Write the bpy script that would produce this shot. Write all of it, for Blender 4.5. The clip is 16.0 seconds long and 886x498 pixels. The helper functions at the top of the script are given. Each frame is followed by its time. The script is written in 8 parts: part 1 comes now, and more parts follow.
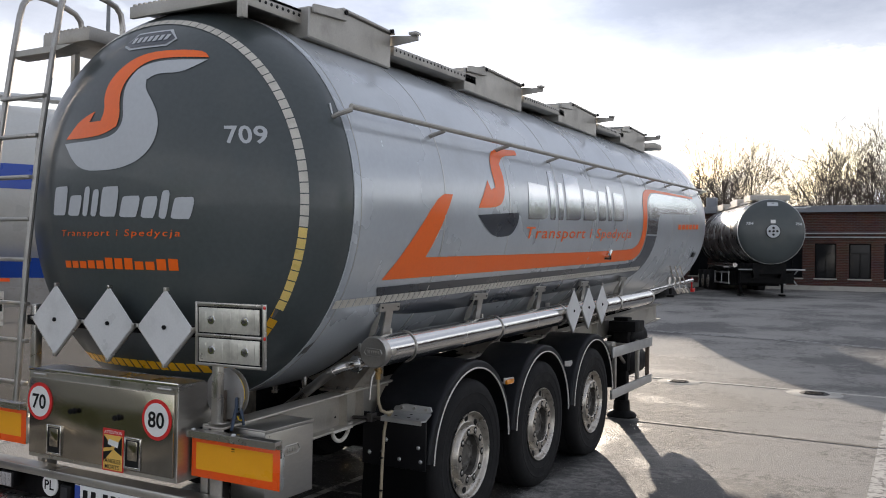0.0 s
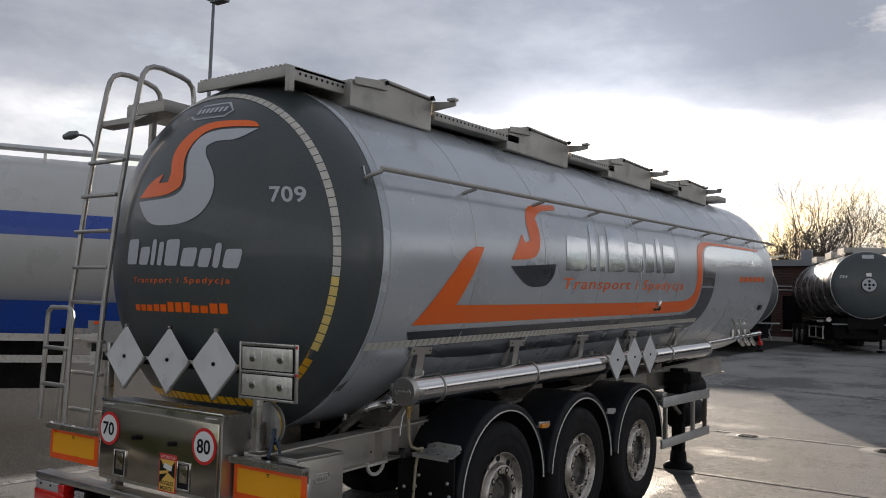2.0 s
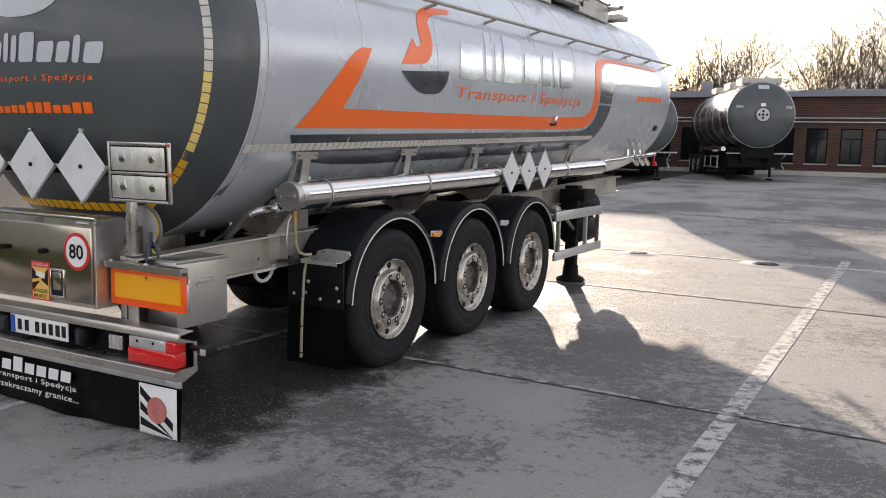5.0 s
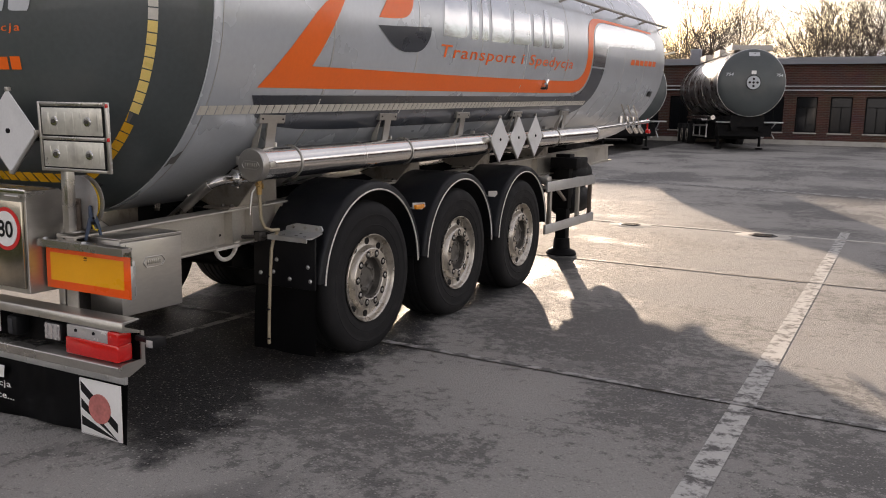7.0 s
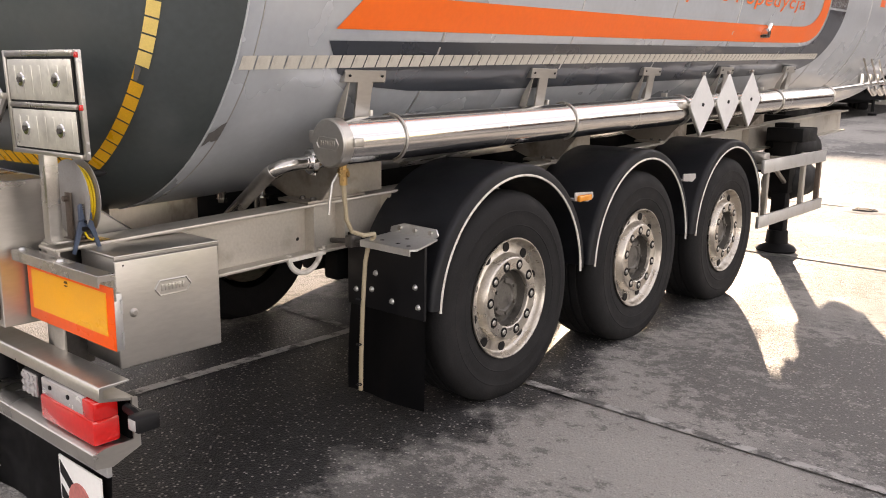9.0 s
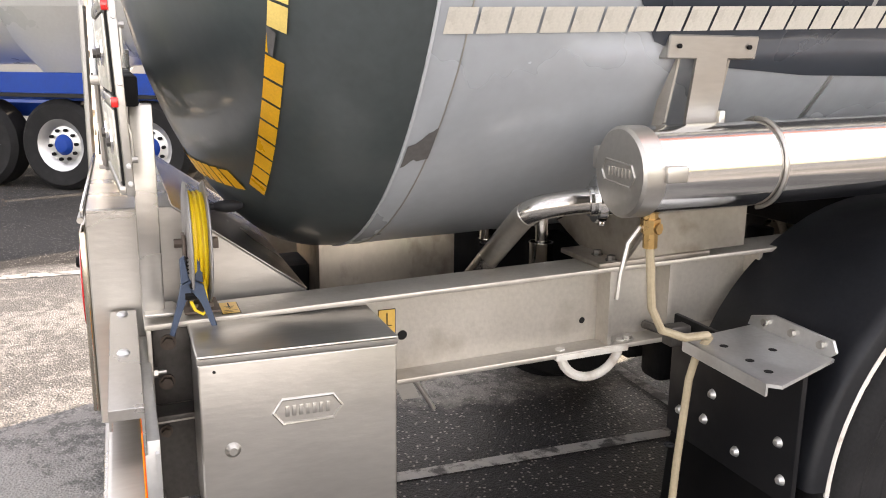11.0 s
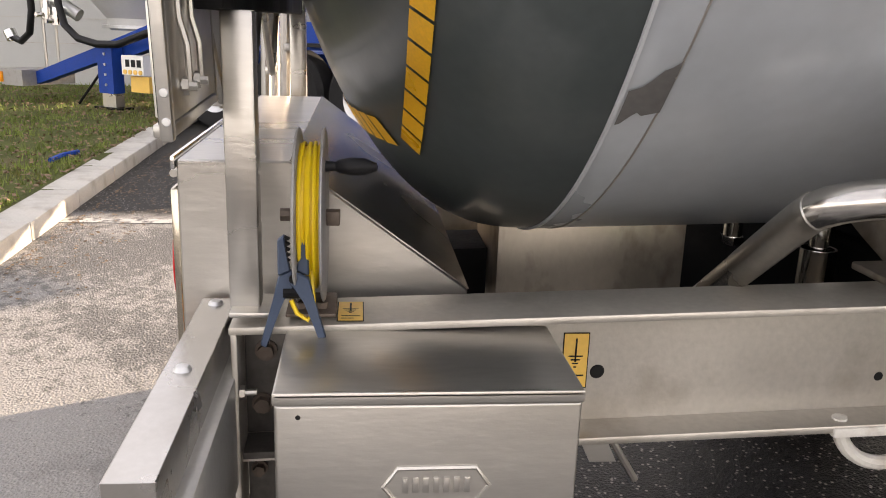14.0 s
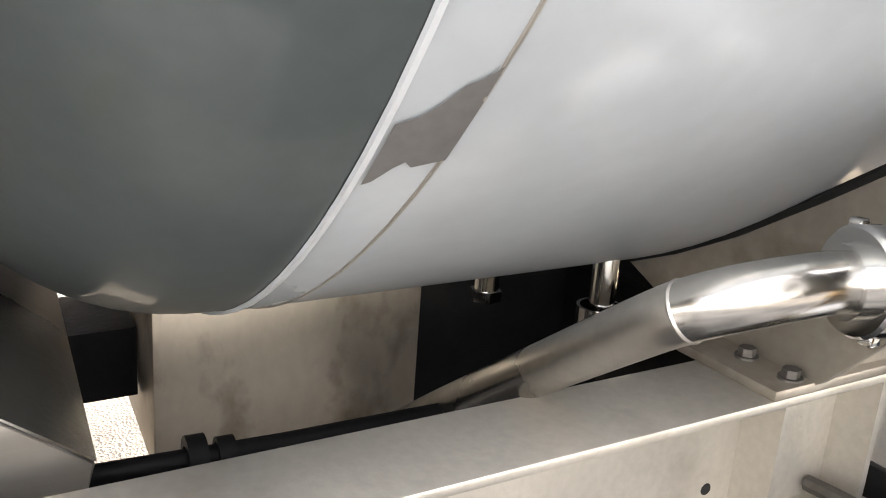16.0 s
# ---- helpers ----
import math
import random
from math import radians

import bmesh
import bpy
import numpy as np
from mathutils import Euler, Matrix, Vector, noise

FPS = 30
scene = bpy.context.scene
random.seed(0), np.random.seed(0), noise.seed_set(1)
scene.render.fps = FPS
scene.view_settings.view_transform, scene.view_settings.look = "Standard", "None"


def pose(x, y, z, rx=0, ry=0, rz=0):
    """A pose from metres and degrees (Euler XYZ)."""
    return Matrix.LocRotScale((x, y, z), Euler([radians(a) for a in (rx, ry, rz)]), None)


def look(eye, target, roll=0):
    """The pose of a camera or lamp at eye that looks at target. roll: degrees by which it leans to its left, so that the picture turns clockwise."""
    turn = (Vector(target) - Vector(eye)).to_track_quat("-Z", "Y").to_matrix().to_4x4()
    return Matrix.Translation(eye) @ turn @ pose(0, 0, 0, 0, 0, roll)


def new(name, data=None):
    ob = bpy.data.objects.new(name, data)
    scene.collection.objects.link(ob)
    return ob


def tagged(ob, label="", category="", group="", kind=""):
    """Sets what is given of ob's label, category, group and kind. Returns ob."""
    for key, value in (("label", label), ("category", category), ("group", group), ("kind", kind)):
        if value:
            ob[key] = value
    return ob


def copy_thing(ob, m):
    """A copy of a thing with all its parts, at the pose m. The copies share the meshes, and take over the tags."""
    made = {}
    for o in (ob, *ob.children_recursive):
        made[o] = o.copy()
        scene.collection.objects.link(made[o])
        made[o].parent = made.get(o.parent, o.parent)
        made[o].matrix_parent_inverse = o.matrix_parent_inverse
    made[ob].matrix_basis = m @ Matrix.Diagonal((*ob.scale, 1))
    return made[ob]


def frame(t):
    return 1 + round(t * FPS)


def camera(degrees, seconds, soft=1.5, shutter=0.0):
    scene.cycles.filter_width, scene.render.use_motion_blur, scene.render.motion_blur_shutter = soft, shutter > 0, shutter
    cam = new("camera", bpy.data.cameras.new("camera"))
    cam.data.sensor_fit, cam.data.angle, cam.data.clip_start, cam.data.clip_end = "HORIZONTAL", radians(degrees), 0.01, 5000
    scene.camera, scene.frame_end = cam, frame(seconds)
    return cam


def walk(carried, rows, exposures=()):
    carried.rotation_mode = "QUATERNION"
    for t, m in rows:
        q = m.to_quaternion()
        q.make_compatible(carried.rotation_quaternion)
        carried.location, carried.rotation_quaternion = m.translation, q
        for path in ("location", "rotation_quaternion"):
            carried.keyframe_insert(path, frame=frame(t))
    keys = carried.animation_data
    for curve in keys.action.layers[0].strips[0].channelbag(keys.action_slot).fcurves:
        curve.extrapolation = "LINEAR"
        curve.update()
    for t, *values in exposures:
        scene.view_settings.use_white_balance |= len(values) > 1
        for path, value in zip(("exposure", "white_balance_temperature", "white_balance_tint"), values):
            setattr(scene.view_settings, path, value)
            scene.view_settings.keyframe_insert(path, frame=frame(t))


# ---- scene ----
cam = camera(55.7, 16.0, soft=1.0)
PATH = [
    (0, (3.846, -3.185, 1.819), (2.893, -1.427, 1.846), 1.0),
    (0.5, (4.038, -3.344, 1.838), (2.944, -1.67, 1.882), 1.3),
    (1, (4.22, -3.363, 1.846), (3.079, -1.723, 1.926), 1.5),
    (1.5, (4.367, -3.355, 1.816), (3.238, -1.708, 1.933), 1.5),
    (2, (4.423, -3.344, 1.809), (3.282, -1.708, 1.951), 1.7),
    (2.5, (4.446, -3.346, 1.788), (3.317, -1.704, 1.948), 1.7),
    (3, (4.448, -3.315, 1.704), (3.356, -1.648, 1.875), 1.5),
    (3.5, (4.478, -3.262, 1.635), (3.42, -1.571, 1.777), 1.5),
    (4, (4.5, -3.237, 1.595), (3.488, -1.512, 1.549), 1.5),
    (4.5, (4.509, -3.232, 1.593), (3.549, -1.486, 1.421), 1.5),
    (4.7, (4.502, -3.205, 1.598), (3.548, -1.461, 1.393), 1.5),
    (6.8, (4.300, -2.810, 1.553), (3.386, -1.056, 1.253), 1.3),
    (7, (4.248, -2.678, 1.549), (3.336, -0.924, 1.242), 1.3),
    (7.5, (4.167, -2.299, 1.538), (3.245, -0.557, 1.196), 1.3),
    (8, (4.044, -1.893, 1.527), (3.097, -0.169, 1.165), 1.3),
    (8.5, (3.781, -1.526, 1.55), (2.679, 0.101, 1.175), 0.8),
    (9, (3.562, -1.207, 1.514), (2.295, 0.289, 1.119), 0.8),
    (9.5, (3.364, -0.861, 1.488), (1.9, 0.443, 1.092), 0.1),
    (10, (3.098, -0.495, 1.484), (1.466, 0.586, 1.074), -0.1),
    (10.2, (3.000, -0.358, 1.486), (1.319, 0.643, 1.072), -0.1),
    (12.3, (2.203, 0.206, 1.49), (0.285, 0.495, 1.001), 1.5),
    (12.5, (2.189, 0.219, 1.492), (0.267, 0.461, 0.996), 1.4),
    (13, (2.173, 0.237, 1.495), (0.248, 0.438, 0.992), 1.6),
    (13.5, (2.138, 0.221, 1.468), (0.214, 0.404, 0.952), 1.8),
    (14, (2.029, 0.219, 1.396), (0.11, 0.418, 0.87), 1.9),
    (14.5, (1.804, 0.292, 1.353), (-0.111, 0.506, 0.815), 1.9),
    (15, (1.642, 0.35, 1.399), (-0.242, 0.746, 0.854), 2.7),
    (15.5, (1.519, 0.337, 1.404), (-0.286, 1.003, 0.859), 3.7),
    (16, (1.432, 0.341, 1.386), (-0.253, 1.271, 0.843), 4.3),
]
EXPOSURES = [(0, 1.52, 6300, 13), (1, 1.08, 6500, 13), (2, 0.9, 6450, 13), (3.5, 1.15, 6550, 14), (4.5, 2.15, 6550, 15), (7, 1.78, 7100, 19), (8, 2.34, 7200, 19), (9, 2.8, 7500, 20), (10, 3.5, 7200, 17), (12.3, 3.2, 7250, 18), (14, 2.95, 7350, 18), (15, 3.5, 7400, 17), (16, 4.25, 7200, 14)]
walk(cam, [(t, look(eye, target, lean)) for t, eye, target, lean in PATH], EXPOSURES)

# ---- light ----
SUN_AZ, SUN_EL = radians(-24.4), radians(10.4)
sun_dir = Vector((math.sin(SUN_AZ) * math.cos(SUN_EL), math.cos(SUN_AZ) * math.cos(SUN_EL), math.sin(SUN_EL)))
sun = new("sun", bpy.data.lights.new("sun", "SUN"))
sun.data.energy, sun.data.angle, sun.data.color = 2.5, radians(0.55), (1.0, 0.86, 0.68)
sun.rotation_mode = "QUATERNION"
sun.rotation_quaternion = sun_dir.to_track_quat("Z", "Y")

world = bpy.data.worlds.new("world")
scene.world = world
world.use_nodes = True
wn, wl = world.node_tree.nodes, world.node_tree.links
wn.clear()
w_out = wn.new("ShaderNodeOutputWorld")
w_bg = wn.new("ShaderNodeBackground")
w_sky = wn.new("ShaderNodeTexSky")
w_sky.sky_type, w_sky.sun_disc = "NISHITA", False
w_sky.sun_elevation, w_sky.sun_rotation = SUN_EL, SUN_AZ
w_sky.air_density, w_sky.dust_density, w_sky.ozone_density = 1.0, 1.2, 1.5
w_co = wn.new("ShaderNodeTexCoord")
w_map = wn.new("ShaderNodeMapping")
w_map.inputs["Scale"].default_value = (1.0, 1.0, 2.6)
w_map.inputs["Location"].default_value = (0.35, 0.2, 0.1)
w_n1 = wn.new("ShaderNodeTexNoise")
w_n1.inputs["Scale"].default_value, w_n1.inputs["Detail"].default_value, w_n1.inputs["Roughness"].default_value = 2.3, 9.0, 0.58
w_ramp = wn.new("ShaderNodeValToRGB")
w_ramp.color_ramp.elements[0].position, w_ramp.color_ramp.elements[1].position = 0.42, 0.50
w_n2 = wn.new("ShaderNodeTexNoise")
w_n2.inputs["Scale"].default_value, w_n2.inputs["Detail"].default_value, w_n2.inputs["Roughness"].default_value = 2.6, 9.0, 0.6
w_ramp2 = wn.new("ShaderNodeValToRGB")
w_ramp2.color_ramp.elements[0].position, w_ramp2.color_ramp.elements[0].color = 0.08, (2.2, 2.42, 2.85, 1)
w_ramp2.color_ramp.elements[1].position, w_ramp2.color_ramp.elements[1].color = 0.62, (8.4, 8.4, 8.3, 1)
w_mid = w_ramp2.color_ramp.elements.new(0.36)
w_mid.color = (3.9, 4.1, 4.45, 1)
# cloud brightens toward the sun, as thin cloud does, and is dull away from it
w_dot = wn.new("ShaderNodeVectorMath")
w_dot.operation = "DOT_PRODUCT"
w_dot.inputs[1].default_value = sun_dir
w_mr = wn.new("ShaderNodeMapRange")
w_mr.inputs["From Min"].default_value, w_mr.inputs["From Max"].default_value = -1.0, 1.0
w_pow = wn.new("ShaderNodeValToRGB")
w_pow.color_ramp.elements[0].position, w_pow.color_ramp.elements[0].color = 0.0, (0.88, 0.88, 0.88, 1)
w_pow.color_ramp.elements[1].position, w_pow.color_ramp.elements[1].color = 1.0, (2.8, 2.7, 2.55, 1)
for w_at, w_v in ((0.5, 0.92), (0.78, 1.0), (0.92, 1.02), (0.965, 1.10), (0.985, 1.2), (0.995, 1.5)):
    w_el = w_pow.color_ramp.elements.new(w_at)
    w_el.color = (w_v, w_v, w_v, 1)
w_mul = wn.new("ShaderNodeVectorMath")
w_mul.operation = "MULTIPLY"
w_mix = wn.new("ShaderNodeMix")
w_mix.data_type = "RGBA"
wl.new(w_co.outputs["Generated"], w_map.inputs["Vector"])
wl.new(w_map.outputs["Vector"], w_n1.inputs["Vector"])
wl.new(w_map.outputs["Vector"], w_n2.inputs["Vector"])
# the cloud deck is thicker and greyer overhead than low down
w_xyz = wn.new("ShaderNodeSeparateXYZ")
w_lift = wn.new("ShaderNodeMapRange")
w_lift.interpolation_type = "SMOOTHSTEP"
w_lift.inputs["From Min"].default_value, w_lift.inputs["From Max"].default_value = 0.19, 0.28
w_lift.inputs["To Min"].default_value, w_lift.inputs["To Max"].default_value = -0.05, 0.32
w_sub = wn.new("ShaderNodeMath")
w_sub.operation = "SUBTRACT"
# and it closes overhead, with gaps only low down
w_close = wn.new("ShaderNodeMapRange")
w_close.interpolation_type = "SMOOTHSTEP"
w_close.inputs["From Min"].default_value, w_close.inputs["From Max"].default_value = 0.15, 0.25
w_close.inputs["To Min"].default_value, w_close.inputs["To Max"].default_value = 0.0, 0.10
w_add = wn.new("ShaderNodeMath")
w_add.operation = "ADD"
wl.new(w_co.outputs["Generated"], w_xyz.inputs["Vector"])
wl.new(w_xyz.outputs["Z"], w_lift.inputs["Value"])
wl.new(w_xyz.outputs["Z"], w_close.inputs["Value"])
wl.new(w_n1.outputs["Fac"], w_add.inputs[0])
wl.new(w_close.outputs["Result"], w_add.inputs[1])
wl.new(w_add.outputs["Value"], w_ramp.inputs["Fac"])
wl.new(w_n2.outputs["Fac"], w_sub.inputs[0])
wl.new(w_lift.outputs["Result"], w_sub.inputs[1])
wl.new(w_sub.outputs["Value"], w_ramp2.inputs["Fac"])
wl.new(w_co.outputs["Generated"], w_dot.inputs[0])
wl.new(w_dot.outputs["Value"], w_mr.inputs["Value"])
wl.new(w_mr.outputs["Result"], w_pow.inputs["Fac"])
wl.new(w_ramp2.outputs["Color"], w_mul.inputs[0])
wl.new(w_pow.outputs["Color"], w_mul.inputs[1])
wl.new(w_ramp.outputs["Color"], w_mix.inputs["Factor"])
wl.new(w_sky.outputs["Color"], w_mix.inputs["A"])
wl.new(w_mul.outputs["Vector"], w_mix.inputs["B"])
wl.new(w_mix.outputs["Result"], w_bg.inputs["Color"])
wl.new(w_bg.outputs["Background"], w_out.inputs["Surface"])
w_bg.inputs["Strength"].default_value = 0.073


# ---- materials ----
def mat(name, color, rough=0.5, metal=0.0, vary=0.12, scale=6.0, fine=60.0, bump=0.0, stain=None, coat=0.0, stretch=(1, 1, 1), rvar=0.12, spec=0.5):
    """Painted, metal or rubber surface with grain and wear at two scales."""
    m = bpy.data.materials.new(name)
    m.use_nodes = True
    n, l = m.node_tree.nodes, m.node_tree.links
    b = n["Principled BSDF"]
    b.inputs["Metallic"].default_value = metal
    b.inputs["Coat Weight"].default_value = coat
    b.inputs["Specular IOR Level"].default_value = spec
    b.inputs["Coat Roughness"].default_value = 0.06
    co = n.new("ShaderNodeTexCoord")
    mp = n.new("ShaderNodeMapping")
    mp.inputs["Scale"].default_value = stretch
    l.new(co.outputs["Object"], mp.inputs["Vector"])
    big, small = n.new("ShaderNodeTexNoise"), n.new("ShaderNodeTexNoise")
    big.inputs["Scale"].default_value, big.inputs["Detail"].default_value = scale, 5.0
    small.inputs["Scale"].default_value, small.inputs["Detail"].default_value = fine, 3.0
    l.new(mp.outputs["Vector"], big.inputs["Vector"])
    l.new(mp.outputs["Vector"], small.inputs["Vector"])
    add = n.new("ShaderNodeMath")
    add.operation = "ADD"
    l.new(big.outputs["Fac"], add.inputs[0])
    l.new(small.outputs["Fac"], add.inputs[1])
    mr = n.new("ShaderNodeMapRange")
    mr.inputs["From Min"].default_value, mr.inputs["From Max"].default_value = 0.6, 1.4
    mr.inputs["To Min"].default_value, mr.inputs["To Max"].default_value = 1.0 - vary, 1.0 + vary
    l.new(add.outputs["Value"], mr.inputs["Value"])
    tint = n.new("ShaderNodeVectorMath")
    tint.operation = "SCALE"
    tint.inputs[0].default_value = color
    l.new(mr.outputs["Result"], tint.inputs["Scale"])
    last = tint.outputs["Vector"]
    if stain:
        sc, amount, size = stain
        dirt = n.new("ShaderNodeTexNoise")
        dirt.inputs["Scale"].default_value, dirt.inputs["Detail"].default_value = size, 8.0
        l.new(mp.outputs["Vector"], dirt.inputs["Vector"])
        dr = n.new("ShaderNodeMapRange")
        dr.inputs["From Min"].default_value, dr.inputs["From Max"].default_value = 0.52, 0.72
        dr.inputs["To Min"].default_value, dr.inputs["To Max"].default_value = 0.0, amount
        l.new(dirt.outputs["Fac"], dr.inputs["Value"])
        mx = n.new("ShaderNodeMix")
        mx.data_type = "RGBA"
        l.new(dr.outputs["Result"], mx.inputs["Factor"])
        l.new(last, mx.inputs["A"])
        mx.inputs["B"].default_value = (*sc, 1)
        last = mx.outputs["Result"]
    l.new(last, b.inputs["Base Color"])
    rr = n.new("ShaderNodeMapRange")
    rr.inputs["From Min"].default_value, rr.inputs["From Max"].default_value = 0.3, 0.7
    rr.inputs["To Min"].default_value, rr.inputs["To Max"].default_value = max(rough - rvar, 0.02), min(rough + rvar, 1.0)
    l.new(big.outputs["Fac"], rr.inputs["Value"])
    l.new(rr.outputs["Result"], b.inputs["Roughness"])
    if bump:
        bp = n.new("ShaderNodeBump")
        bp.inputs["Strength"].default_value, bp.inputs["Distance"].default_value = 1.0, bump
        l.new(small.outputs["Fac"], bp.inputs["Height"])
        l.new(bp.outputs["Normal"], b.inputs["Normal"])
    return m


SILVER = mat("silver_tank_paint", (0.50, 0.53, 0.56), 0.29, 0.3, 0.06, 1.2, 30, stain=((0.33, 0.34, 0.34), 0.3, 2.2), coat=0.45, rvar=0.06)
DARK = mat("dark_grey_tank_paint", (0.056, 0.067, 0.068), 0.40, 0.0, 0.15, 1.5, 40, stain=((0.090, 0.094, 0.088), 0.5, 1.6), coat=0.25, rvar=0.08)
ORANGE = mat("orange_film", (0.93, 0.145, 0.004), 0.38, 0.0, 0.05, 3, 40, coat=0.15, rvar=0.05)
DARKFILM = mat("dark_blue_grey_film", (0.028, 0.034, 0.045), 0.30, 0.0, 0.1, 3, 40, coat=0.5, rvar=0.05)
GREYFILM = mat("light_grey_film", (0.50, 0.52, 0.54), 0.40, 0.0, 0.06, 3, 40, rvar=0.05)
CHROMEFILM = mat("bright_silver_film", (0.62, 0.64, 0.66), 0.14, 0.85, 0.04, 3, 40, rvar=0.04)
WHITEFILM = mat("white_film", (0.72, 0.72, 0.70), 0.45, 0.0, 0.05, 4, 60)
PEELED = mat("peeled_tape_back", (0.20, 0.135, 0.075), 0.5, 0.0, 0.3, 20, 120)
TAPEWHITE = mat("white_reflective_tape", (0.60, 0.57, 0.50), 0.35, 0.0, 0.12, 14, 200, stain=((0.35, 0.33, 0.29), 0.4, 9))
TAPEPALE = mat("pale_yellow_reflective_tape", (0.78, 0.58, 0.18), 0.35, 0.0, 0.12, 14, 200, stain=((0.5, 0.35, 0.1), 0.3, 9))
TAPEYELLOW = mat("yellow_reflective_tape", (0.80, 0.42, 0.020), 0.35, 0.0, 0.12, 14, 200, stain=((0.55, 0.27, 0.02), 0.4, 9))
STEEL = mat("brushed_stainless", (0.50, 0.48, 0.445), 0.33, 0.92, 0.08, 4, 90, 0.0004, stain=((0.30, 0.27, 0.23), 0.35, 5), stretch=(1, 0.25, 1))
SHINY = mat("polished_stainless", (0.68, 0.67, 0.65), 0.12, 1.0, 0.04, 5, 60, stain=((0.45, 0.42, 0.38), 0.25, 6), stretch=(1, 0.3, 1), rvar=0.05)
DULLPIPE = mat("scuffed_dull_pipe", (0.42, 0.40, 0.37), 0.30, 1.0, 0.12, 5, 60, 0.0003, stain=((0.18, 0.14, 0.10), 0.6, 9), rvar=0.12)
PIPESTEEL = mat("scuffed_pipe_stainless", (0.54, 0.52, 0.49), 0.20, 1.0, 0.08, 5, 60, stain=((0.28, 0.25, 0.21), 0.45, 7), rvar=0.06)
RAIL = mat("weathered_stainless_beam", (0.50, 0.47, 0.42), 0.46, 0.75, 0.10, 3, 80, 0.0006, stain=((0.26, 0.22, 0.17), 0.5, 7))
ALU = mat("dull_aluminium", (0.60, 0.60, 0.59), 0.42, 0.85, 0.08, 6, 90, 0.0004, stain=((0.33, 0.31, 0.29), 0.3, 8))
LADDERALU = mat("weathered_ladder_aluminium", (0.40, 0.385, 0.365), 0.36, 0.9, 0.10, 6, 90, 0.0004, stain=((0.20, 0.18, 0.155), 0.4, 8))
DECKALU = mat("grey_aluminium_deck", (0.42, 0.40, 0.365), 0.5, 0.7, 0.10, 5, 90, stain=((0.2, 0.19, 0.17), 0.4, 6))
SADDLE = mat("rust_streaked_stainless", (0.44, 0.39, 0.32), 0.42, 0.8, 0.10, 3, 40, 0.0003, stain=((0.10, 0.068, 0.042), 0.85, 8), stretch=(1.3, 1.3, 0.9))
# stained, with a darker base that holds the shade under the tank
CRADLE = mat("stained_shaded_cradle_stainless", (0.36, 0.325, 0.28), 0.45, 0.8, 0.12, 4, 60, 0.0005, stain=((0.10, 0.07, 0.045), 0.7, 8))
DOORSTEEL = mat("dull_polished_stainless", (0.40, 0.365, 0.30), 0.16, 1.0, 0.10, 3, 60, stain=((0.22, 0.19, 0.14), 0.4, 4), rvar=0.06)
# blotched steel, its base darkened to stand in for shade in recesses
DIRTYSHADESTEEL = mat("dirty_shaded_stainless", (0.10, 0.092, 0.085), 0.5, 0.6, 0.25, 6, 80, 0.0006, stain=((0.04, 0.03, 0.022), 0.6, 9))
FINESTEEL = mat("smooth_stainless", (0.50, 0.485, 0.46), 0.25, 0.95, 0.08, 4, 90, 0.0003, stain=((0.26, 0.22, 0.18), 0.4, 4), rvar=0.06)
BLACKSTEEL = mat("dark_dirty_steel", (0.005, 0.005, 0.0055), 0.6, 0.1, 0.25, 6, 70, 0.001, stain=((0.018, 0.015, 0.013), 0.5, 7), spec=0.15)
PLASTIC = mat("dusty_black_plastic", (0.018, 0.0195, 0.024), 0.42, 0.0, 0.25, 5, 90, stain=((0.045, 0.047, 0.052), 0.55, 4), spec=0.5)
RUBBER = mat("black_tyre_rubber", (0.016, 0.0158, 0.0163), 0.70, 0.0, 0.3, 7, 120, 0.0012, stain=((0.030, 0.029, 0.029), 0.5, 6), spec=0.14)
HUBDARK = mat("oily_dark_hub", (0.16, 0.15, 0.135), 0.5, 0.6, 0.3, 14, 120, 0.0008, stain=((0.02, 0.018, 0.016), 0.7, 12))
RIMMAT = mat("dusty_alloy_rim", (0.56, 0.52, 0.46), 0.32, 0.85, 0.2, 9, 120, 0.0006, stain=((0.15, 0.12, 0.09), 0.7, 14))
RUST = mat("rusty_nut_steel", (0.13, 0.10, 0.08), 0.6, 0.4, 0.3, 20, 90, 0.0008)
WHITEPAINT = mat("chipped_white_paint", (0.66, 0.63, 0.57), 0.55, 0.0, 0.10, 12, 120, 0.0008, stain=((0.32, 0.24, 0.17), 0.6, 24))
PLATEWHITE = mat("white_enamel_plate", (0.66, 0.66, 0.65), 0.38, 0.0, 0.06, 5, 80, stain=((0.42, 0.41, 0.40), 0.35, 7))
YELLOWWIRE = mat("yellow_cable_sheath", (0.72, 0.50, 0.012), 0.4, 0.0, 0.10, 20, 200)
NAVY = mat("dark_blue_plastic_clamp", (0.035, 0.055, 0.095), 0.45, 0.0, 0.10, 20, 200)
BLACKPLASTIC = mat("black_plastic", (0.009, 0.009, 0.010), 0.42, 0.0, 0.15, 12, 120, spec=0.2)
GALV = mat("galvanised_reel_disc", (0.33, 0.32, 0.31), 0.55, 0.6, 0.15, 18, 160, 0.0006, stain=((0.2, 0.16, 0.12), 0.4, 14))
REDLENS = mat("red_lamp_lens", (0.62, 0.012, 0.010), 0.16, 0.0, 0.10, 20, 90, coat=0.6)
CLEARLENS = mat("clear_lamp_lens", (0.48, 0.46, 0.45), 0.18, 0.3, 0.10, 20, 90, coat=0.6)
AMBERLENS = mat("amber_lamp_lens", (0.75, 0.26, 0.012), 0.2, 0.0, 0.10, 20, 90, coat=0.6)
REFLORANGE = mat("orange_red_marker_film", (0.95, 0.105, 0.004), 0.35, 0.0, 0.06, 6, 60)
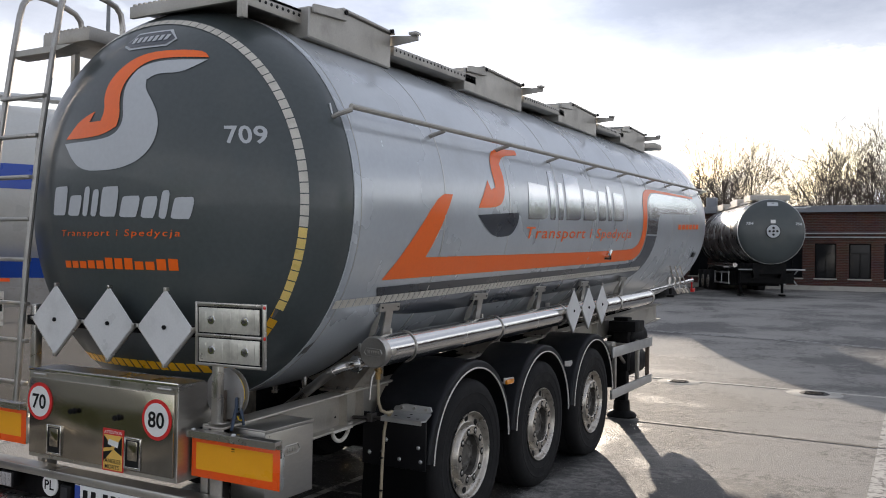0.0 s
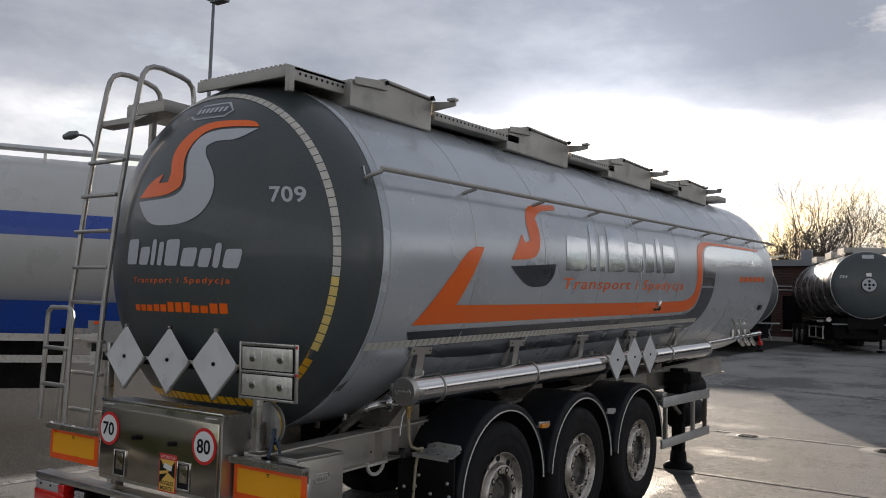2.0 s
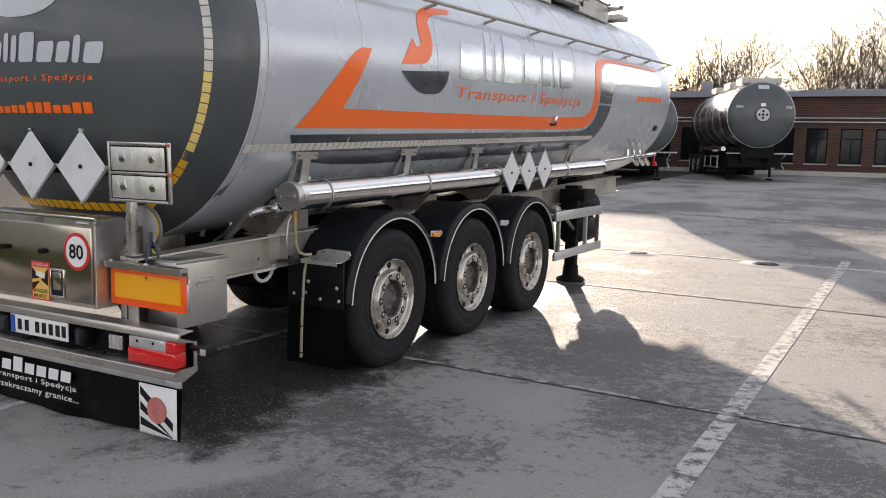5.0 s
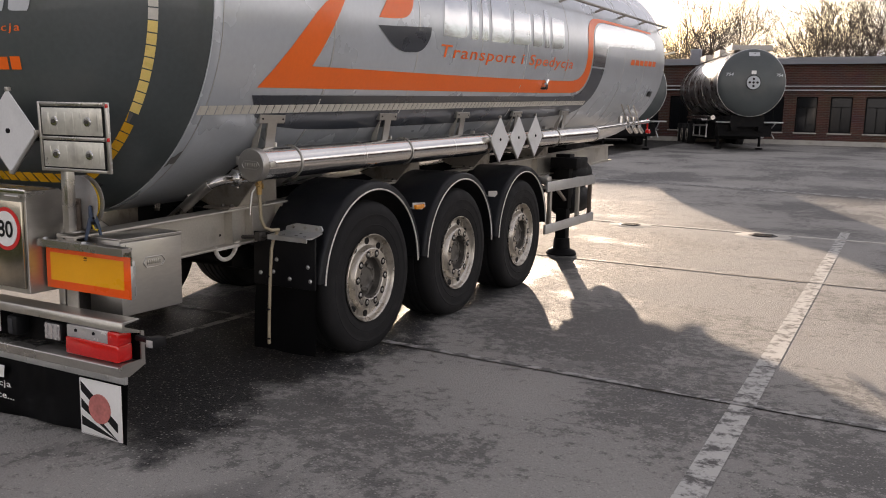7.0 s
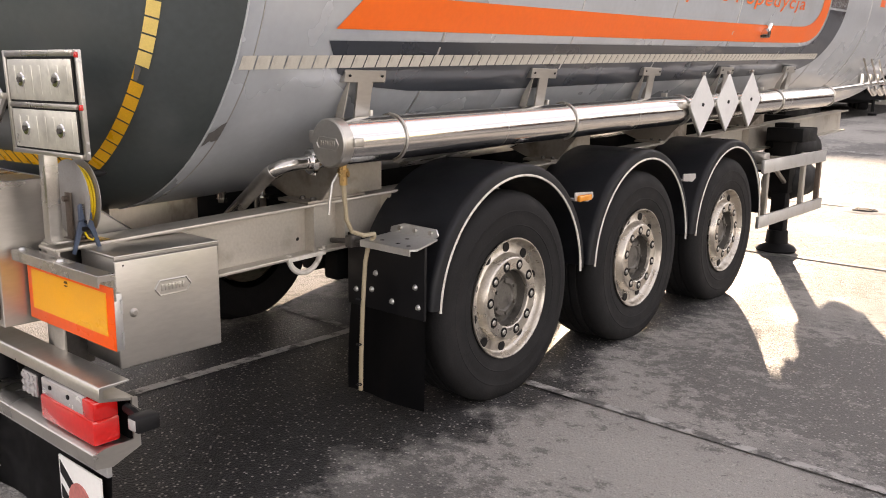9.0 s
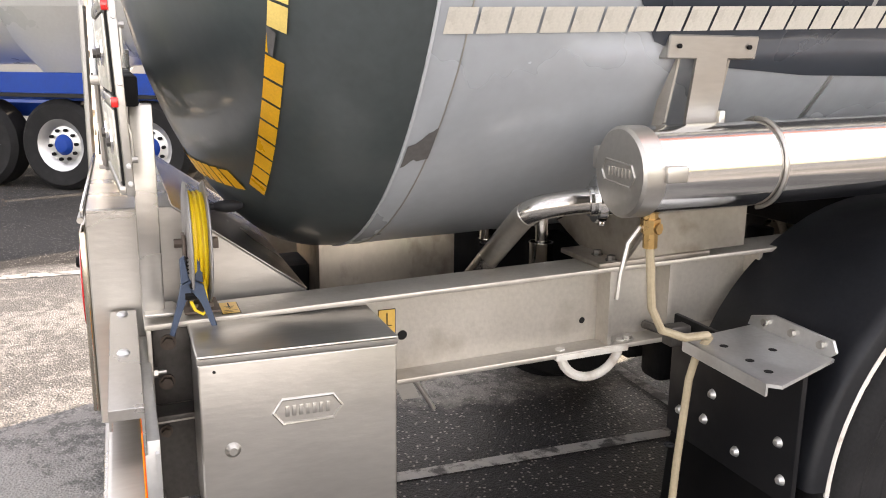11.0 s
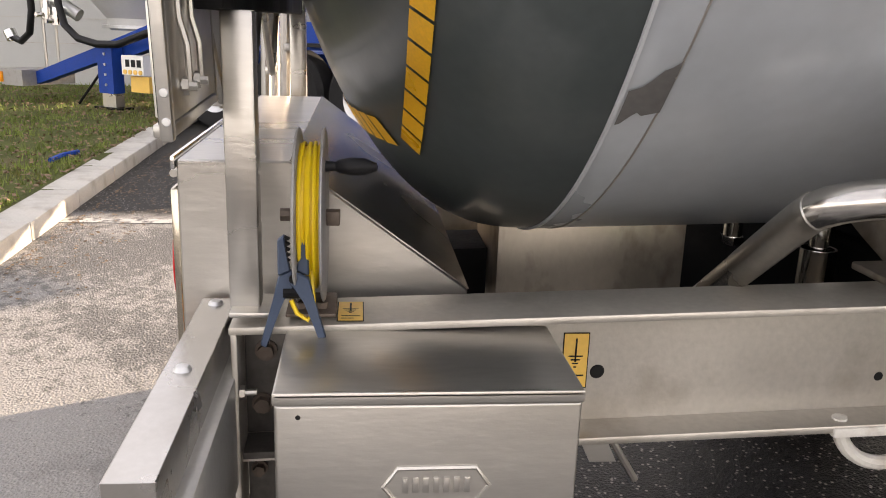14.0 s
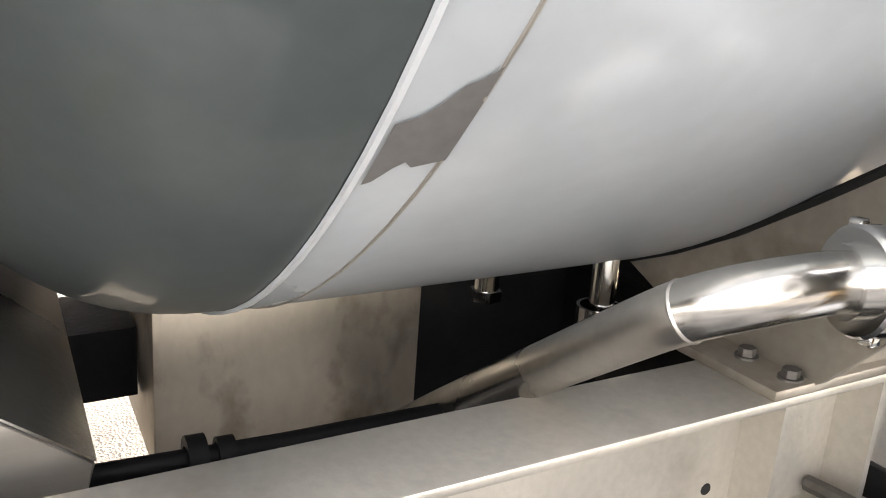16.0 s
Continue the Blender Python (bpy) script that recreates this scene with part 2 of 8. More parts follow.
REFLYELLOW = mat("amber_yellow_marker_film", (0.90, 0.40, 0.008), 0.35, 0.0, 0.06, 6, 200)
SIGNRED = mat("sign_red", (0.62, 0.02, 0.02), 0.4, 0.0, 0.05)
SIGNWHITE = mat("sign_white", (0.78, 0.77, 0.74), 0.4, 0.0, 0.05)
BOLTBROWN = mat("brown_print", (0.12, 0.05, 0.015), 0.5, 0.0, 0.05, spec=0.15)
INK = mat("black_print", (0.012, 0.012, 0.012), 0.5, 0.0, 0.05, spec=0.15)
LABELYELLOW = mat("yellow_label_film", (0.78, 0.48, 0.10), 0.45, 0.0, 0.08, 12, 120)
PRESSED = mat("pressed_grey_plate", (0.66, 0.64, 0.57), 0.36, 0.6, 0.12, 6, 60, stain=((0.24, 0.22, 0.19), 0.5, 9))
BRASS = mat("brass_valve", (0.55, 0.36, 0.15), 0.3, 0.95, 0.10, 20, 120)
HOSE = mat("cream_plastic_hose", (0.36, 0.30, 0.20), 0.4, 0.0, 0.15, 14, 120)
PEELED = mat("bare_primer_patch", (0.13, 0.125, 0.12), 0.55, 0.1, 0.15, 12, 90)
DULLSHELL = mat("dull_polished_shell", (0.30, 0.285, 0.27), 0.28, 0.9, 0.10, 2, 40, stain=((0.16, 0.14, 0.12), 0.5, 2))
BLUE = mat("blue_chassis_paint", (0.006, 0.045, 0.27), 0.5, 0.0, 0.2, 5, 70, stain=((0.02, 0.04, 0.12), 0.5, 5), spec=0.2)
NAVYBAND = mat("royal_blue_band", (0.015, 0.06, 0.36), 0.35, 0.0, 0.05, 3, 40, coat=0.4)
WHITETANK = mat("off_white_tank_paint", (0.50, 0.50, 0.48), 0.35, 0.0, 0.06, 1.5, 30, stain=((0.45, 0.42, 0.38), 0.35, 2.0), coat=0.3)
SILO = mat("cream_silo_paint", (0.55, 0.54, 0.49), 0.4, 0.0, 0.06, 1.5, 30, coat=0.2)
BARK = mat("bare_bark", (0.095, 0.078, 0.064), 0.85, 0.0, 0.3, 5, 60, spec=0.1)
CONCRETE = mat("kerb_concrete", (0.46, 0.44, 0.40), 0.85, 0.0, 0.12, 4, 90, 0.002, stain=((0.25, 0.22, 0.18), 0.5, 5), spec=0.2)
WALLWHITE = mat("white_block_wall_paint", (0.46, 0.46, 0.445), 0.8, 0.0, 0.08, 2, 60, 0.001, stain=((0.42, 0.40, 0.37), 0.4, 1.5), spec=0.2)
ROOFGREY = mat("grey_roof_sheet", (0.20, 0.21, 0.23), 0.6, 0.1, 0.12, 2, 40)
GLASS = mat("dark_window_glass", (0.012, 0.013, 0.015), 0.10, 0.0, 0.2, 1, 20, rvar=0.03, spec=0.25)
LAMPGREY = mat("galvanised_mast", (0.20, 0.21, 0.22), 0.5, 0.6, 0.1)


def asphalt_mat():
    """Asphalt: coarse grit, worn pale patches, damp dark blotches and loose specks."""
    m = mat("worn_asphalt", (0.245, 0.235, 0.219), 0.83, 0.0, 0.45, 0.45, 190, 0.0, rvar=0.12, spec=0.4)
    n, l = m.node_tree.nodes, m.node_tree.links
    b = n["Principled BSDF"]
    co = n.new("ShaderNodeTexCoord")

    def noise_of(scale, detail, rough=0.5):
        q = n.new("ShaderNodeTexNoise")
        q.inputs["Scale"].default_value, q.inputs["Detail"].default_value, q.inputs["Roughness"].default_value = scale, detail, rough
        l.new(co.outputs["Object"], q.inputs["Vector"])
        return q.outputs["Fac"]

    def span(value, lo, hi, a, c):
        q = n.new("ShaderNodeMapRange")
        q.inputs["From Min"].default_value, q.inputs["From Max"].default_value = lo, hi
        q.inputs["To Min"].default_value, q.inputs["To Max"].default_value = a, c
        l.new(value, q.inputs["Value"])
        return q.outputs["Result"]

    def calc(op, u, v):
        q = n.new("ShaderNodeMath")
        q.operation = op
        l.new(u, q.inputs[0])
        if isinstance(v, float):
            q.inputs[1].default_value = v
        else:
            l.new(v, q.inputs[1])
        return q.outputs["Value"]

    def blend(fac, u, rgb):
        q = n.new("ShaderNodeMix")
        q.data_type = "RGBA"
        l.new(fac, q.inputs["Factor"])
        l.new(u, q.inputs["A"])
        q.inputs["B"].default_value = (*rgb, 1)
        return q.outputs["Result"]

    cells = n.new("ShaderNodeTexVoronoi")
    cells.inputs["Scale"].default_value = 95.0
    l.new(co.outputs["Object"], cells.inputs["Vector"])
    height = calc("ADD", noise_of(60.0, 5.0, 0.7), cells.outputs["Distance"])
    bp = n.new("ShaderNodeBump")
    bp.inputs["Strength"].default_value, bp.inputs["Distance"].default_value = 1.0, 0.0045
    l.new(height, bp.inputs["Height"])
    l.new(bp.outputs["Normal"], b.inputs["Normal"])
    color = b.inputs["Base Color"].links[0].from_socket
    # worn pale film with ragged edges over darker stone, more in some places than in others
    place = calc("MULTIPLY", calc("SUBTRACT", noise_of(0.45, 6.0, 0.6), 0.5), 1.1)
    film_ = calc("ADD", noise_of(11.0, 12.0, 0.80), place)
    color = blend(span(film_, 0.49, 0.43, 0.0, 0.66), color, (0.060, 0.058, 0.056))
    # broad damp patches
    damp = span(noise_of(0.7, 8.0, 0.62), 0.56, 0.64, 0.0, 1.0)
    color = blend(calc("MULTIPLY", damp, 0.45), color, (0.030, 0.030, 0.031))
    # wetness below the trailer, blackened beyond its own tone for the shade there
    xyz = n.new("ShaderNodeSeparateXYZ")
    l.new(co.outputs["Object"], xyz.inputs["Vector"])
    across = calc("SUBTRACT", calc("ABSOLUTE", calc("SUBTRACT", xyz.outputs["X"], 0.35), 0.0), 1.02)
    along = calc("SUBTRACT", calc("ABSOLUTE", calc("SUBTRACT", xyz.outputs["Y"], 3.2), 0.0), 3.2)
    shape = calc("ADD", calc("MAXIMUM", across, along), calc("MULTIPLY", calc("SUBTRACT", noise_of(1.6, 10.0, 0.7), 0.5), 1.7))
    wet_shade = span(shape, 0.12, -0.10, 0.0, 1.0)
    color = blend(calc("MULTIPLY", wet_shade, 0.96), color, (0.010, 0.010, 0.011))
    # shade over the bays past the kerb line is put into colour and specular
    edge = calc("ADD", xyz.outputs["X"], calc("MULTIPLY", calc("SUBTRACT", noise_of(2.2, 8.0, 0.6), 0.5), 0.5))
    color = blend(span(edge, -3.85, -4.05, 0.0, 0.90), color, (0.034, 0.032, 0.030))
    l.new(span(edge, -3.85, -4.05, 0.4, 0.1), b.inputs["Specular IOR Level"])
    # small dark pits and pale grit
    color = blend(span(noise_of(46.0, 6.0, 0.8), 0.57, 0.66, 0.0, 0.6), color, (0.034, 0.032, 0.030))
    grit = n.new("ShaderNodeTexVoronoi")
    grit.inputs["Scale"].default_value = 40.0
    l.new(co.outputs["Object"], grit.inputs["Vector"])
    color = blend(span(grit.outputs["Distance"], 0.26, 0.12, 0.0, 0.85), color, (0.36, 0.34, 0.31))
    l.new(color, b.inputs["Base Color"])
    old = b.inputs["Roughness"].links[0].from_socket
    rough = calc("SUBTRACT", calc("SUBTRACT", old, calc("MULTIPLY", damp, 0.20)), calc("MULTIPLY", wet_shade, 0.20))
    l.new(rough, b.inputs["Roughness"])
    return m


def worn_line_mat(name, color, cover):
    """Road paint, worn through to the asphalt in specks and patches."""
    m = mat(name, color, 0.75, 0.0, 0.10, 3, 80)
    n, l = m.node_tree.nodes, m.node_tree.links
    b = n["Principled BSDF"]
    co = n.new("ShaderNodeTexCoord")
    wear = n.new("ShaderNodeTexNoise")
    wear.inputs["Scale"].default_value, wear.inputs["Detail"].default_value, wear.inputs["Roughness"].default_value = 9.0, 12.0, 0.75
    l.new(co.outputs["Object"], wear.inputs["Vector"])
    mr = n.new("ShaderNodeMapRange")
    mr.inputs["From Min"].default_value, mr.inputs["From Max"].default_value = cover, cover + 0.10
    l.new(wear.outputs["Fac"], mr.inputs["Value"])
    old = b.inputs["Base Color"].links[0].from_socket
    mx = n.new("ShaderNodeMix")
    mx.data_type = "RGBA"
    l.new(mr.outputs["Result"], mx.inputs["Factor"])
    l.new(old, mx.inputs["A"])
    mx.inputs["B"].default_value = (0.075, 0.072, 0.068, 1)
    l.new(mx.outputs["Result"], b.inputs["Base Color"])
    return m


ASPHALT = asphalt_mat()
LINE = worn_line_mat("worn_white_road_paint", (0.42, 0.41, 0.385), 0.48)
FAINT = worn_line_mat("faded_road_paint", (0.31, 0.30, 0.285), 0.44)
GRASSSOIL = mat("lawn_soil", (0.075, 0.085, 0.028), 0.95, 0.0, 0.35, 1.2, 30, 0.01, stain=((0.13, 0.10, 0.06), 0.8, 1.4), spec=0.1)
BLADE = mat("grass_blade", (0.16, 0.20, 0.052), 0.7, 0.0, 0.5, 1.5, 20, stain=((0.17, 0.13, 0.06), 0.9, 1.6), spec=0.15)


def brick_mat():
    m = bpy.data.materials.new("dark_red_brickwork")
    m.use_nodes = True
    n, l = m.node_tree.nodes, m.node_tree.links
    b = n["Principled BSDF"]
    co, mp, br = n.new("ShaderNodeTexCoord"), n.new("ShaderNodeMapping"), n.new("ShaderNodeTexBrick")
    mp.inputs["Rotation"].default_value = (radians(90), 0, 0)
    br.inputs["Scale"].default_value = 1.0
    br.inputs["Brick Width"].default_value, br.inputs["Row Height"].default_value, br.inputs["Mortar Size"].default_value = 0.25, 0.075, 0.009
    br.inputs["Color1"].default_value, br.inputs["Color2"].default_value = (0.135, 0.048, 0.032, 1), (0.085, 0.035, 0.027, 1)
    br.inputs["Mortar"].default_value = (0.16, 0.14, 0.12, 1)
    l.new(co.outputs["Object"], mp.inputs["Vector"])
    l.new(mp.outputs["Vector"], br.inputs["Vector"])
    nz = n.new("ShaderNodeTexNoise")
    nz.inputs["Scale"].default_value, nz.inputs["Detail"].default_value = 1.3, 6.0
    l.new(co.outputs["Object"], nz.inputs["Vector"])
    mx = n.new("ShaderNodeMix")
    mx.data_type, mx.blend_type = "RGBA", "MULTIPLY"
    mx.inputs["Factor"].default_value = 0.6
    l.new(br.outputs["Color"], mx.inputs["A"])
    l.new(nz.outputs["Color"], mx.inputs["B"])
    l.new(mx.outputs["Result"], b.inputs["Base Color"])
    b.inputs["Roughness"].default_value = 0.9
    bp = n.new("ShaderNodeBump")
    bp.inputs["Distance"].default_value = 0.008
    l.new(br.outputs["Fac"], bp.inputs["Height"])
    bp.invert = True
    l.new(bp.outputs["Normal"], b.inputs["Normal"])
    return m


BRICK = brick_mat()


# ---- mesh helpers ----
def bx(bm, lo, hi, bevel=0.0, segs=2):
    """A box between two corners, with rounded edges."""
    r = bmesh.ops.create_cube(bm, size=1.0)
    for v in r["verts"]:
        for k in range(3):
            v.co[k] = (lo[k] + hi[k]) / 2 + v.co[k] * (hi[k] - lo[k])
    if bevel:
        es = list({e for v in r["verts"] for e in v.link_edges})
        bmesh.ops.bevel(bm, geom=es, offset=bevel, segments=segs, profile=0.5, affect="EDGES")


def frame_of(d):
    d = Vector(d).normalized()
    a = d.orthogonal().normalized()
    return a, d.cross(a)


def sweep(bm, pts, r, n=10, caps=True, ends=None):
    """A round bar along a line of points. ends: radius at each point."""
    pts = [Vector(p) for p in pts]
    rings = []
    a, prev = None, None
    for i, p in enumerate(pts):
        d = (pts[min(i + 1, len(pts) - 1)] - pts[max(i - 1, 0)]).normalized()
        if a is None:
            a, _ = frame_of(d)
        else:
            a = (a - d * a.dot(d)).normalized()
        b = d.cross(a)
        rr = ends[i] if ends else r
        rings.append([bm.verts.new(p + rr * (math.cos(2 * math.pi * k / n) * a + math.sin(2 * math.pi * k / n) * b)) for k in range(n)])
    for u, v in zip(rings, rings[1:]):
        for k in range(n):
            bm.faces.new((u[k], u[(k + 1) % n], v[(k + 1) % n], v[k]))
    if caps:
        bm.faces.new(rings[0][::-1])
        bm.faces.new(rings[-1])


def cy(bm, p, q, r, n=16, r2=None):
    sweep(bm, [p, q], r, n, ends=[r, r if r2 is None else r2])


def arc(c, r, a0, a1, n, u, v):
    """Points of an arc round c in the plane of u and v."""
    c, u, v = Vector(c), Vector(u), Vector(v)
    return [c + r * (math.cos(a0 + (a1 - a0) * k / n) * u + math.sin(a0 + (a1 - a0) * k / n) * v) for k in range(n + 1)]


def prism(bm, poly, axis, lo, hi, bevel=0.0):
    """A polygon drawn in the plane across the axis, thick from lo to hi."""
    def at(p, t):
        return {"x": (t, p[0], p[1]), "y": (p[0], t, p[1]), "z": (p[0], p[1], t)}[axis]
    u = [bm.verts.new(at(p, lo)) for p in poly]
    v = [bm.verts.new(at(p, hi)) for p in poly]
    k = len(poly)
    fs = [bm.faces.new(u), bm.faces.new(v[::-1])]
    for i in range(k):
        fs.append(bm.faces.new((u[i], v[i], v[(i + 1) % k], u[(i + 1) % k])))
    if bevel:
        es = list({e for f in fs for e in f.edges})
        bmesh.ops.bevel(bm, geom=es, offset=bevel, segments=1, profile=0.5, affect="EDGES")


def lathe(bm, prof, origin, axis, n=32, close=False):
    """A profile of (radius, distance along the axis) turned round the axis."""
    o, d = Vector(origin), Vector(axis).normalized()
    a, b = frame_of(d)
    rings = []
    for r, t in prof:
        if r < 1e-5:
            rings.append([bm.verts.new(o + d * t)])
        else:
            rings.append([bm.verts.new(o + d * t + r * (math.cos(2 * math.pi * k / n) * a + math.sin(2 * math.pi * k / n) * b)) for k in range(n)])
    pairs = list(zip(rings, rings[1:])) + ([(rings[-1], rings[0])] if close else [])
    for u, v in pairs:
        for k in range(n):
            k2 = (k + 1) % n
            if len(u) == 1 and len(v) > 1:
                bm.faces.new((u[0], v[k], v[k2]))
            elif len(v) == 1 and len(u) > 1:
                bm.faces.new((u[k], u[k2], v[0]))
            elif len(u) > 1:
                bm.faces.new((u[k], u[k2], v[k2], v[k]))


def thing(name, label, category, at=(0, 0, 0), group="", kind=""):
    e = new(name)
    e.location = at
    e.empty_display_size = 0.2
    return tagged(e, label, category, group, kind)


SLOPE = 0.033


def mesh_of(name, bm, material, slope=False, sharp=35):
    if slope:
        for v in bm.verts:
            v.co.z += SLOPE * (v.co.y - 0.56)
    bmesh.ops.recalc_face_normals(bm, faces=bm.faces)
    me = bpy.data.meshes.new(name)
    bm.to_mesh(me)
    bm.free()
    me.materials.append(material)
    me.polygons.foreach_set("use_smooth", [True] * len(me.polygons))
    me.set_sharp_from_angle(angle=radians(sharp))
    return me


def part(name, bm, material, parent, label="", slope=False, sharp=35):
    """Links a bmesh in world metres as one mesh under its thing."""
    ob = new(name, mesh_of(name, bm, material, slope, sharp))
    if parent:
        ob.parent = parent
        ob.matrix_parent_inverse = Matrix.Translation(-parent.location) if parent.type == "EMPTY" else Matrix()
    if label:
        ob["label"] = label
    return ob


def same_part(ob, parent, shift):
    """The same mesh again, moved."""
    o = ob.copy()
    scene.collection.objects.link(o)
    o.parent, o.matrix_parent_inverse = parent, ob.matrix_parent_inverse.copy()
    o.location = Vector(ob.location) + Vector(shift)
    return o


def B():
    return bmesh.new()


def flat(bm, polys, step):
    """Polygons in a plane, cut finely so that they can be laid on a curved face."""
    for poly in polys:
        f = bm.faces.new([bm.verts.new((p[0], p[1], 0)) for p in poly])
        bmesh.ops.triangulate(bm, faces=[f])
    slice_up(bm, step)


def slice_up(bm, step):
    if not step:
        return
    for k in (0, 1):
        lo, hi = min(v.co[k] for v in bm.verts), max(v.co[k] for v in bm.verts)
        c = math.ceil(lo / step) * step
        while c < hi:
            no = (1, 0, 0) if k == 0 else (0, 1, 0)
            co = (c, 0, 0) if k == 0 else (0, c, 0)
            bmesh.ops.bisect_plane(bm, geom=bm.verts[:] + bm.edges[:] + bm.faces[:], plane_co=co, plane_no=no)
            c += step


def lettering(body, lo, hi, slant=0.0, space=1.0, thick=0.0):
    """A bmesh of built-in letters that fills the rectangle lo to hi of a plane."""
    cu = bpy.data.curves.new("lettering", "FONT")
    cu.body, cu.space_character, cu.offset, cu.resolution_u = body, space, thick, 3
    ob = new("lettering", cu)
    me = bpy.data.meshes.new_from_object(ob.evaluated_get(bpy.context.evaluated_depsgraph_get()))
    bpy.data.objects.remove(ob)
    bm = B()
    bm.from_mesh(me)
    bpy.data.meshes.remove(me)
    xs, ys = [v.co.x for v in bm.verts], [v.co.y for v in bm.verts]
    x0, x1, y0, y1 = min(xs), max(xs), min(ys), max(ys)
    for v in bm.verts:
        u, w = (v.co.x - x0) / (x1 - x0), (v.co.y - y0) / (y1 - y0)
        v.co = (lo[0] + u * (hi[0] - lo[0]) + slant * (w - 0.5), lo[1] + w * (hi[1] - lo[1]), 0)
    return bm


def letters(bm, material, parent, label=""):
    """Print laid on a surface: each stroke island becomes a part of its own."""
    seen = set()
    for start in bm.faces[:]:
        if start in seen:
            continue
        island, todo = [], [start]
        seen.add(start)
        while todo:
            f = todo.pop()
            island.append(f)
            for e in f.edges:
                for g in e.link_faces:
                    if g not in seen:
                        seen.add(g)
                        todo.append(g)
        piece, twin = B(), {}
        for f in island:
            for q in f.verts:
                if q not in twin:
                    twin[q] = piece.verts.new(q.co)
            piece.faces.new([twin[q] for q in f.verts])
        part("letter", piece, material, parent, label)
    bm.free()


def laid(bm, place):
    """Lays a flat bmesh by a function of its two coordinates."""
    for v in bm.verts:
        v.co = place(v.co.x, v.co.y)
    return bm


# ---- ground ----
def ground_z(y):
    """The yard is level round the trailer and climbs gently towards the building."""
    if y < 11:
        return 0.0
    if y < 30:
        t = (y - 11) / 19
        return 0.56 * t * t * (3 - 2 * t) * 0.9 + 0.056 * t
    return min(0.56 + (y - 30) * 0.02, 0.78)


def ground():
    bm = B()
    ys = [-900, -200, -40, -12, -6, -3, 0, 3, 6, 9, 11, 13, 15, 17, 19, 21, 23, 25, 27, 29, 31, 34, 37, 40, 46, 60, 120, 400, 1500]
    xs = [-1500, -300, -60, -30, -16, -8, -4, 0, 4, 8, 16, 30, 60, 300, 1500]
    grid = [[bm.verts.new((x, y, ground_z(y))) for x in xs] for y in ys]
    for r, s in zip(grid, grid[1:]):
        for k in range(len(xs) - 1):
            bm.faces.new((r[k], r[k + 1], s[k + 1], s[k]))
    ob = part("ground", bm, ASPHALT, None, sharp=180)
    tagged(ob, "worn grey asphalt yard with damp blotches and grit", "ground", kind="structure")
    return ob


def strip(name, p, q, width, material, label, lift=0.004):
    """A painted line or band that follows the ground."""
    p, q = Vector((*p, 0)), Vector((*q, 0))
    d = (q - p).normalized()
    s = Vector((-d.y, d.x, 0)) * width / 2
    n = max(2, int((q - p).length / 1.0))
    bm = B()
    rows = []
    for k in range(n + 1):
        c = p.lerp(q, k / n)
        rows.append([bm.verts.new((e.x, e.y, ground_z(e.y) + lift)) for e in (c - s, c + s)])
    for r, t in zip(rows, rows[1:]):
        bm.faces.new((r[0], r[1], t[1], t[0]))
    return tagged(part(name, bm, material, None, sharp=180), label, "road marking", kind="structure")


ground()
strip("road_marking", (3.60, -2), (3.84, 11.1), 0.13, LINE, "worn white parking line on the asphalt")
strip("road_marking", (-0.16, -9), (-0.02, 6.5), 0.070, LINE, "worn white parking line under the trailer")
strip("road_marking", (-3.74, -1.80), (-3.66, 4.0), 0.12, LINE, "white parking line that ends at the kerb")
strip("road_marking", (-0.9, 2.25), (7.5, 2.0), 0.06, FAINT, "faded thin cross line on the asphalt", 0.008)
strip("road_marking", (-2.0, 6.52), (7.5, 6.32), 0.06, FAINT, "faded thin cross line on the asphalt", 0.008)
strip("road_marking", (-8.0, 18.6), (14, 15.2), 0.30, FAINT, "faded wide cross band on the asphalt", 0.008)


def drain(x, y, r):
    t = thing("drain_cover", "round iron drain cover set in pale concrete", "drain cover", (x, y, 0), "drain covers in the yard")
    bm = B()
    lathe(bm, [(0, 0.006), (r, 0.006), (r + 0.02, 0.0)], (x, y, ground_z(y)), (0, 0, 1), 28)
    part("concrete_surround", bm, CONCRETE, t, "pale concrete surround")
    bm = B()
    lathe(bm, [(0, 0.012), (r * 0.52, 0.012), (r * 0.56, 0.006)], (x, y, ground_z(y)), (0, 0, 1), 24)
    for k in range(-3, 4):
        bx(bm, (x - r * 0.35, y + k * r * 0.12 - 0.008, 0.012), (x + r * 0.35, y + k * r * 0.12 + 0.008, 0.018))
    part("iron_lid", bm, BLACKSTEEL, t, "dark iron lid")



def gutter(p, q):
    """A shallow drain line of small concrete blocks, set end to end."""
    p, q = Vector((*p, 0)), Vector((*q, 0))
    t = thing("gutter", "line of small pale concrete gutter blocks in the asphalt", "gutter", (p.x, p.y, 0), kind="structure")
    d = (q - p).normalized()
    bm = B()
    bx(bm, (0.008, -0.055, -0.05), (0.312, 0.055, 0.007), 0.004, 1)
    me = mesh_of("gutter_block", bm, CONCRETE)
    for k in range(int((q - p).length / 0.32)):
        o = new("gutter_block", me)
        o.parent = t
        o.location = d * 0.32 * k + Vector((0, 0, 0.002 * math.sin(k * 1.7)))
        o.rotation_euler = (0, 0, math.atan2(d.y, d.x) + 0.010 * math.sin(k * 2.3))


gutter((-2.2, 10.30), (9.0, 10.02))
drain(0.88, 10.02, 0.30)
drain(2.82, 9.94, 0.36)

# ---- tank trailer ----
X0, RA, RB, ZC, HEAD = 0.065, 1.20, 1.17, 2.12, 0.575
Y_SEAM, Y_FRONT = 0.56, 9.95
trailer = thing("tank_trailer", "silver and dark grey three-axle tanker semi-trailer parked on its legs", "trailer", (X0, 5.0, 0))


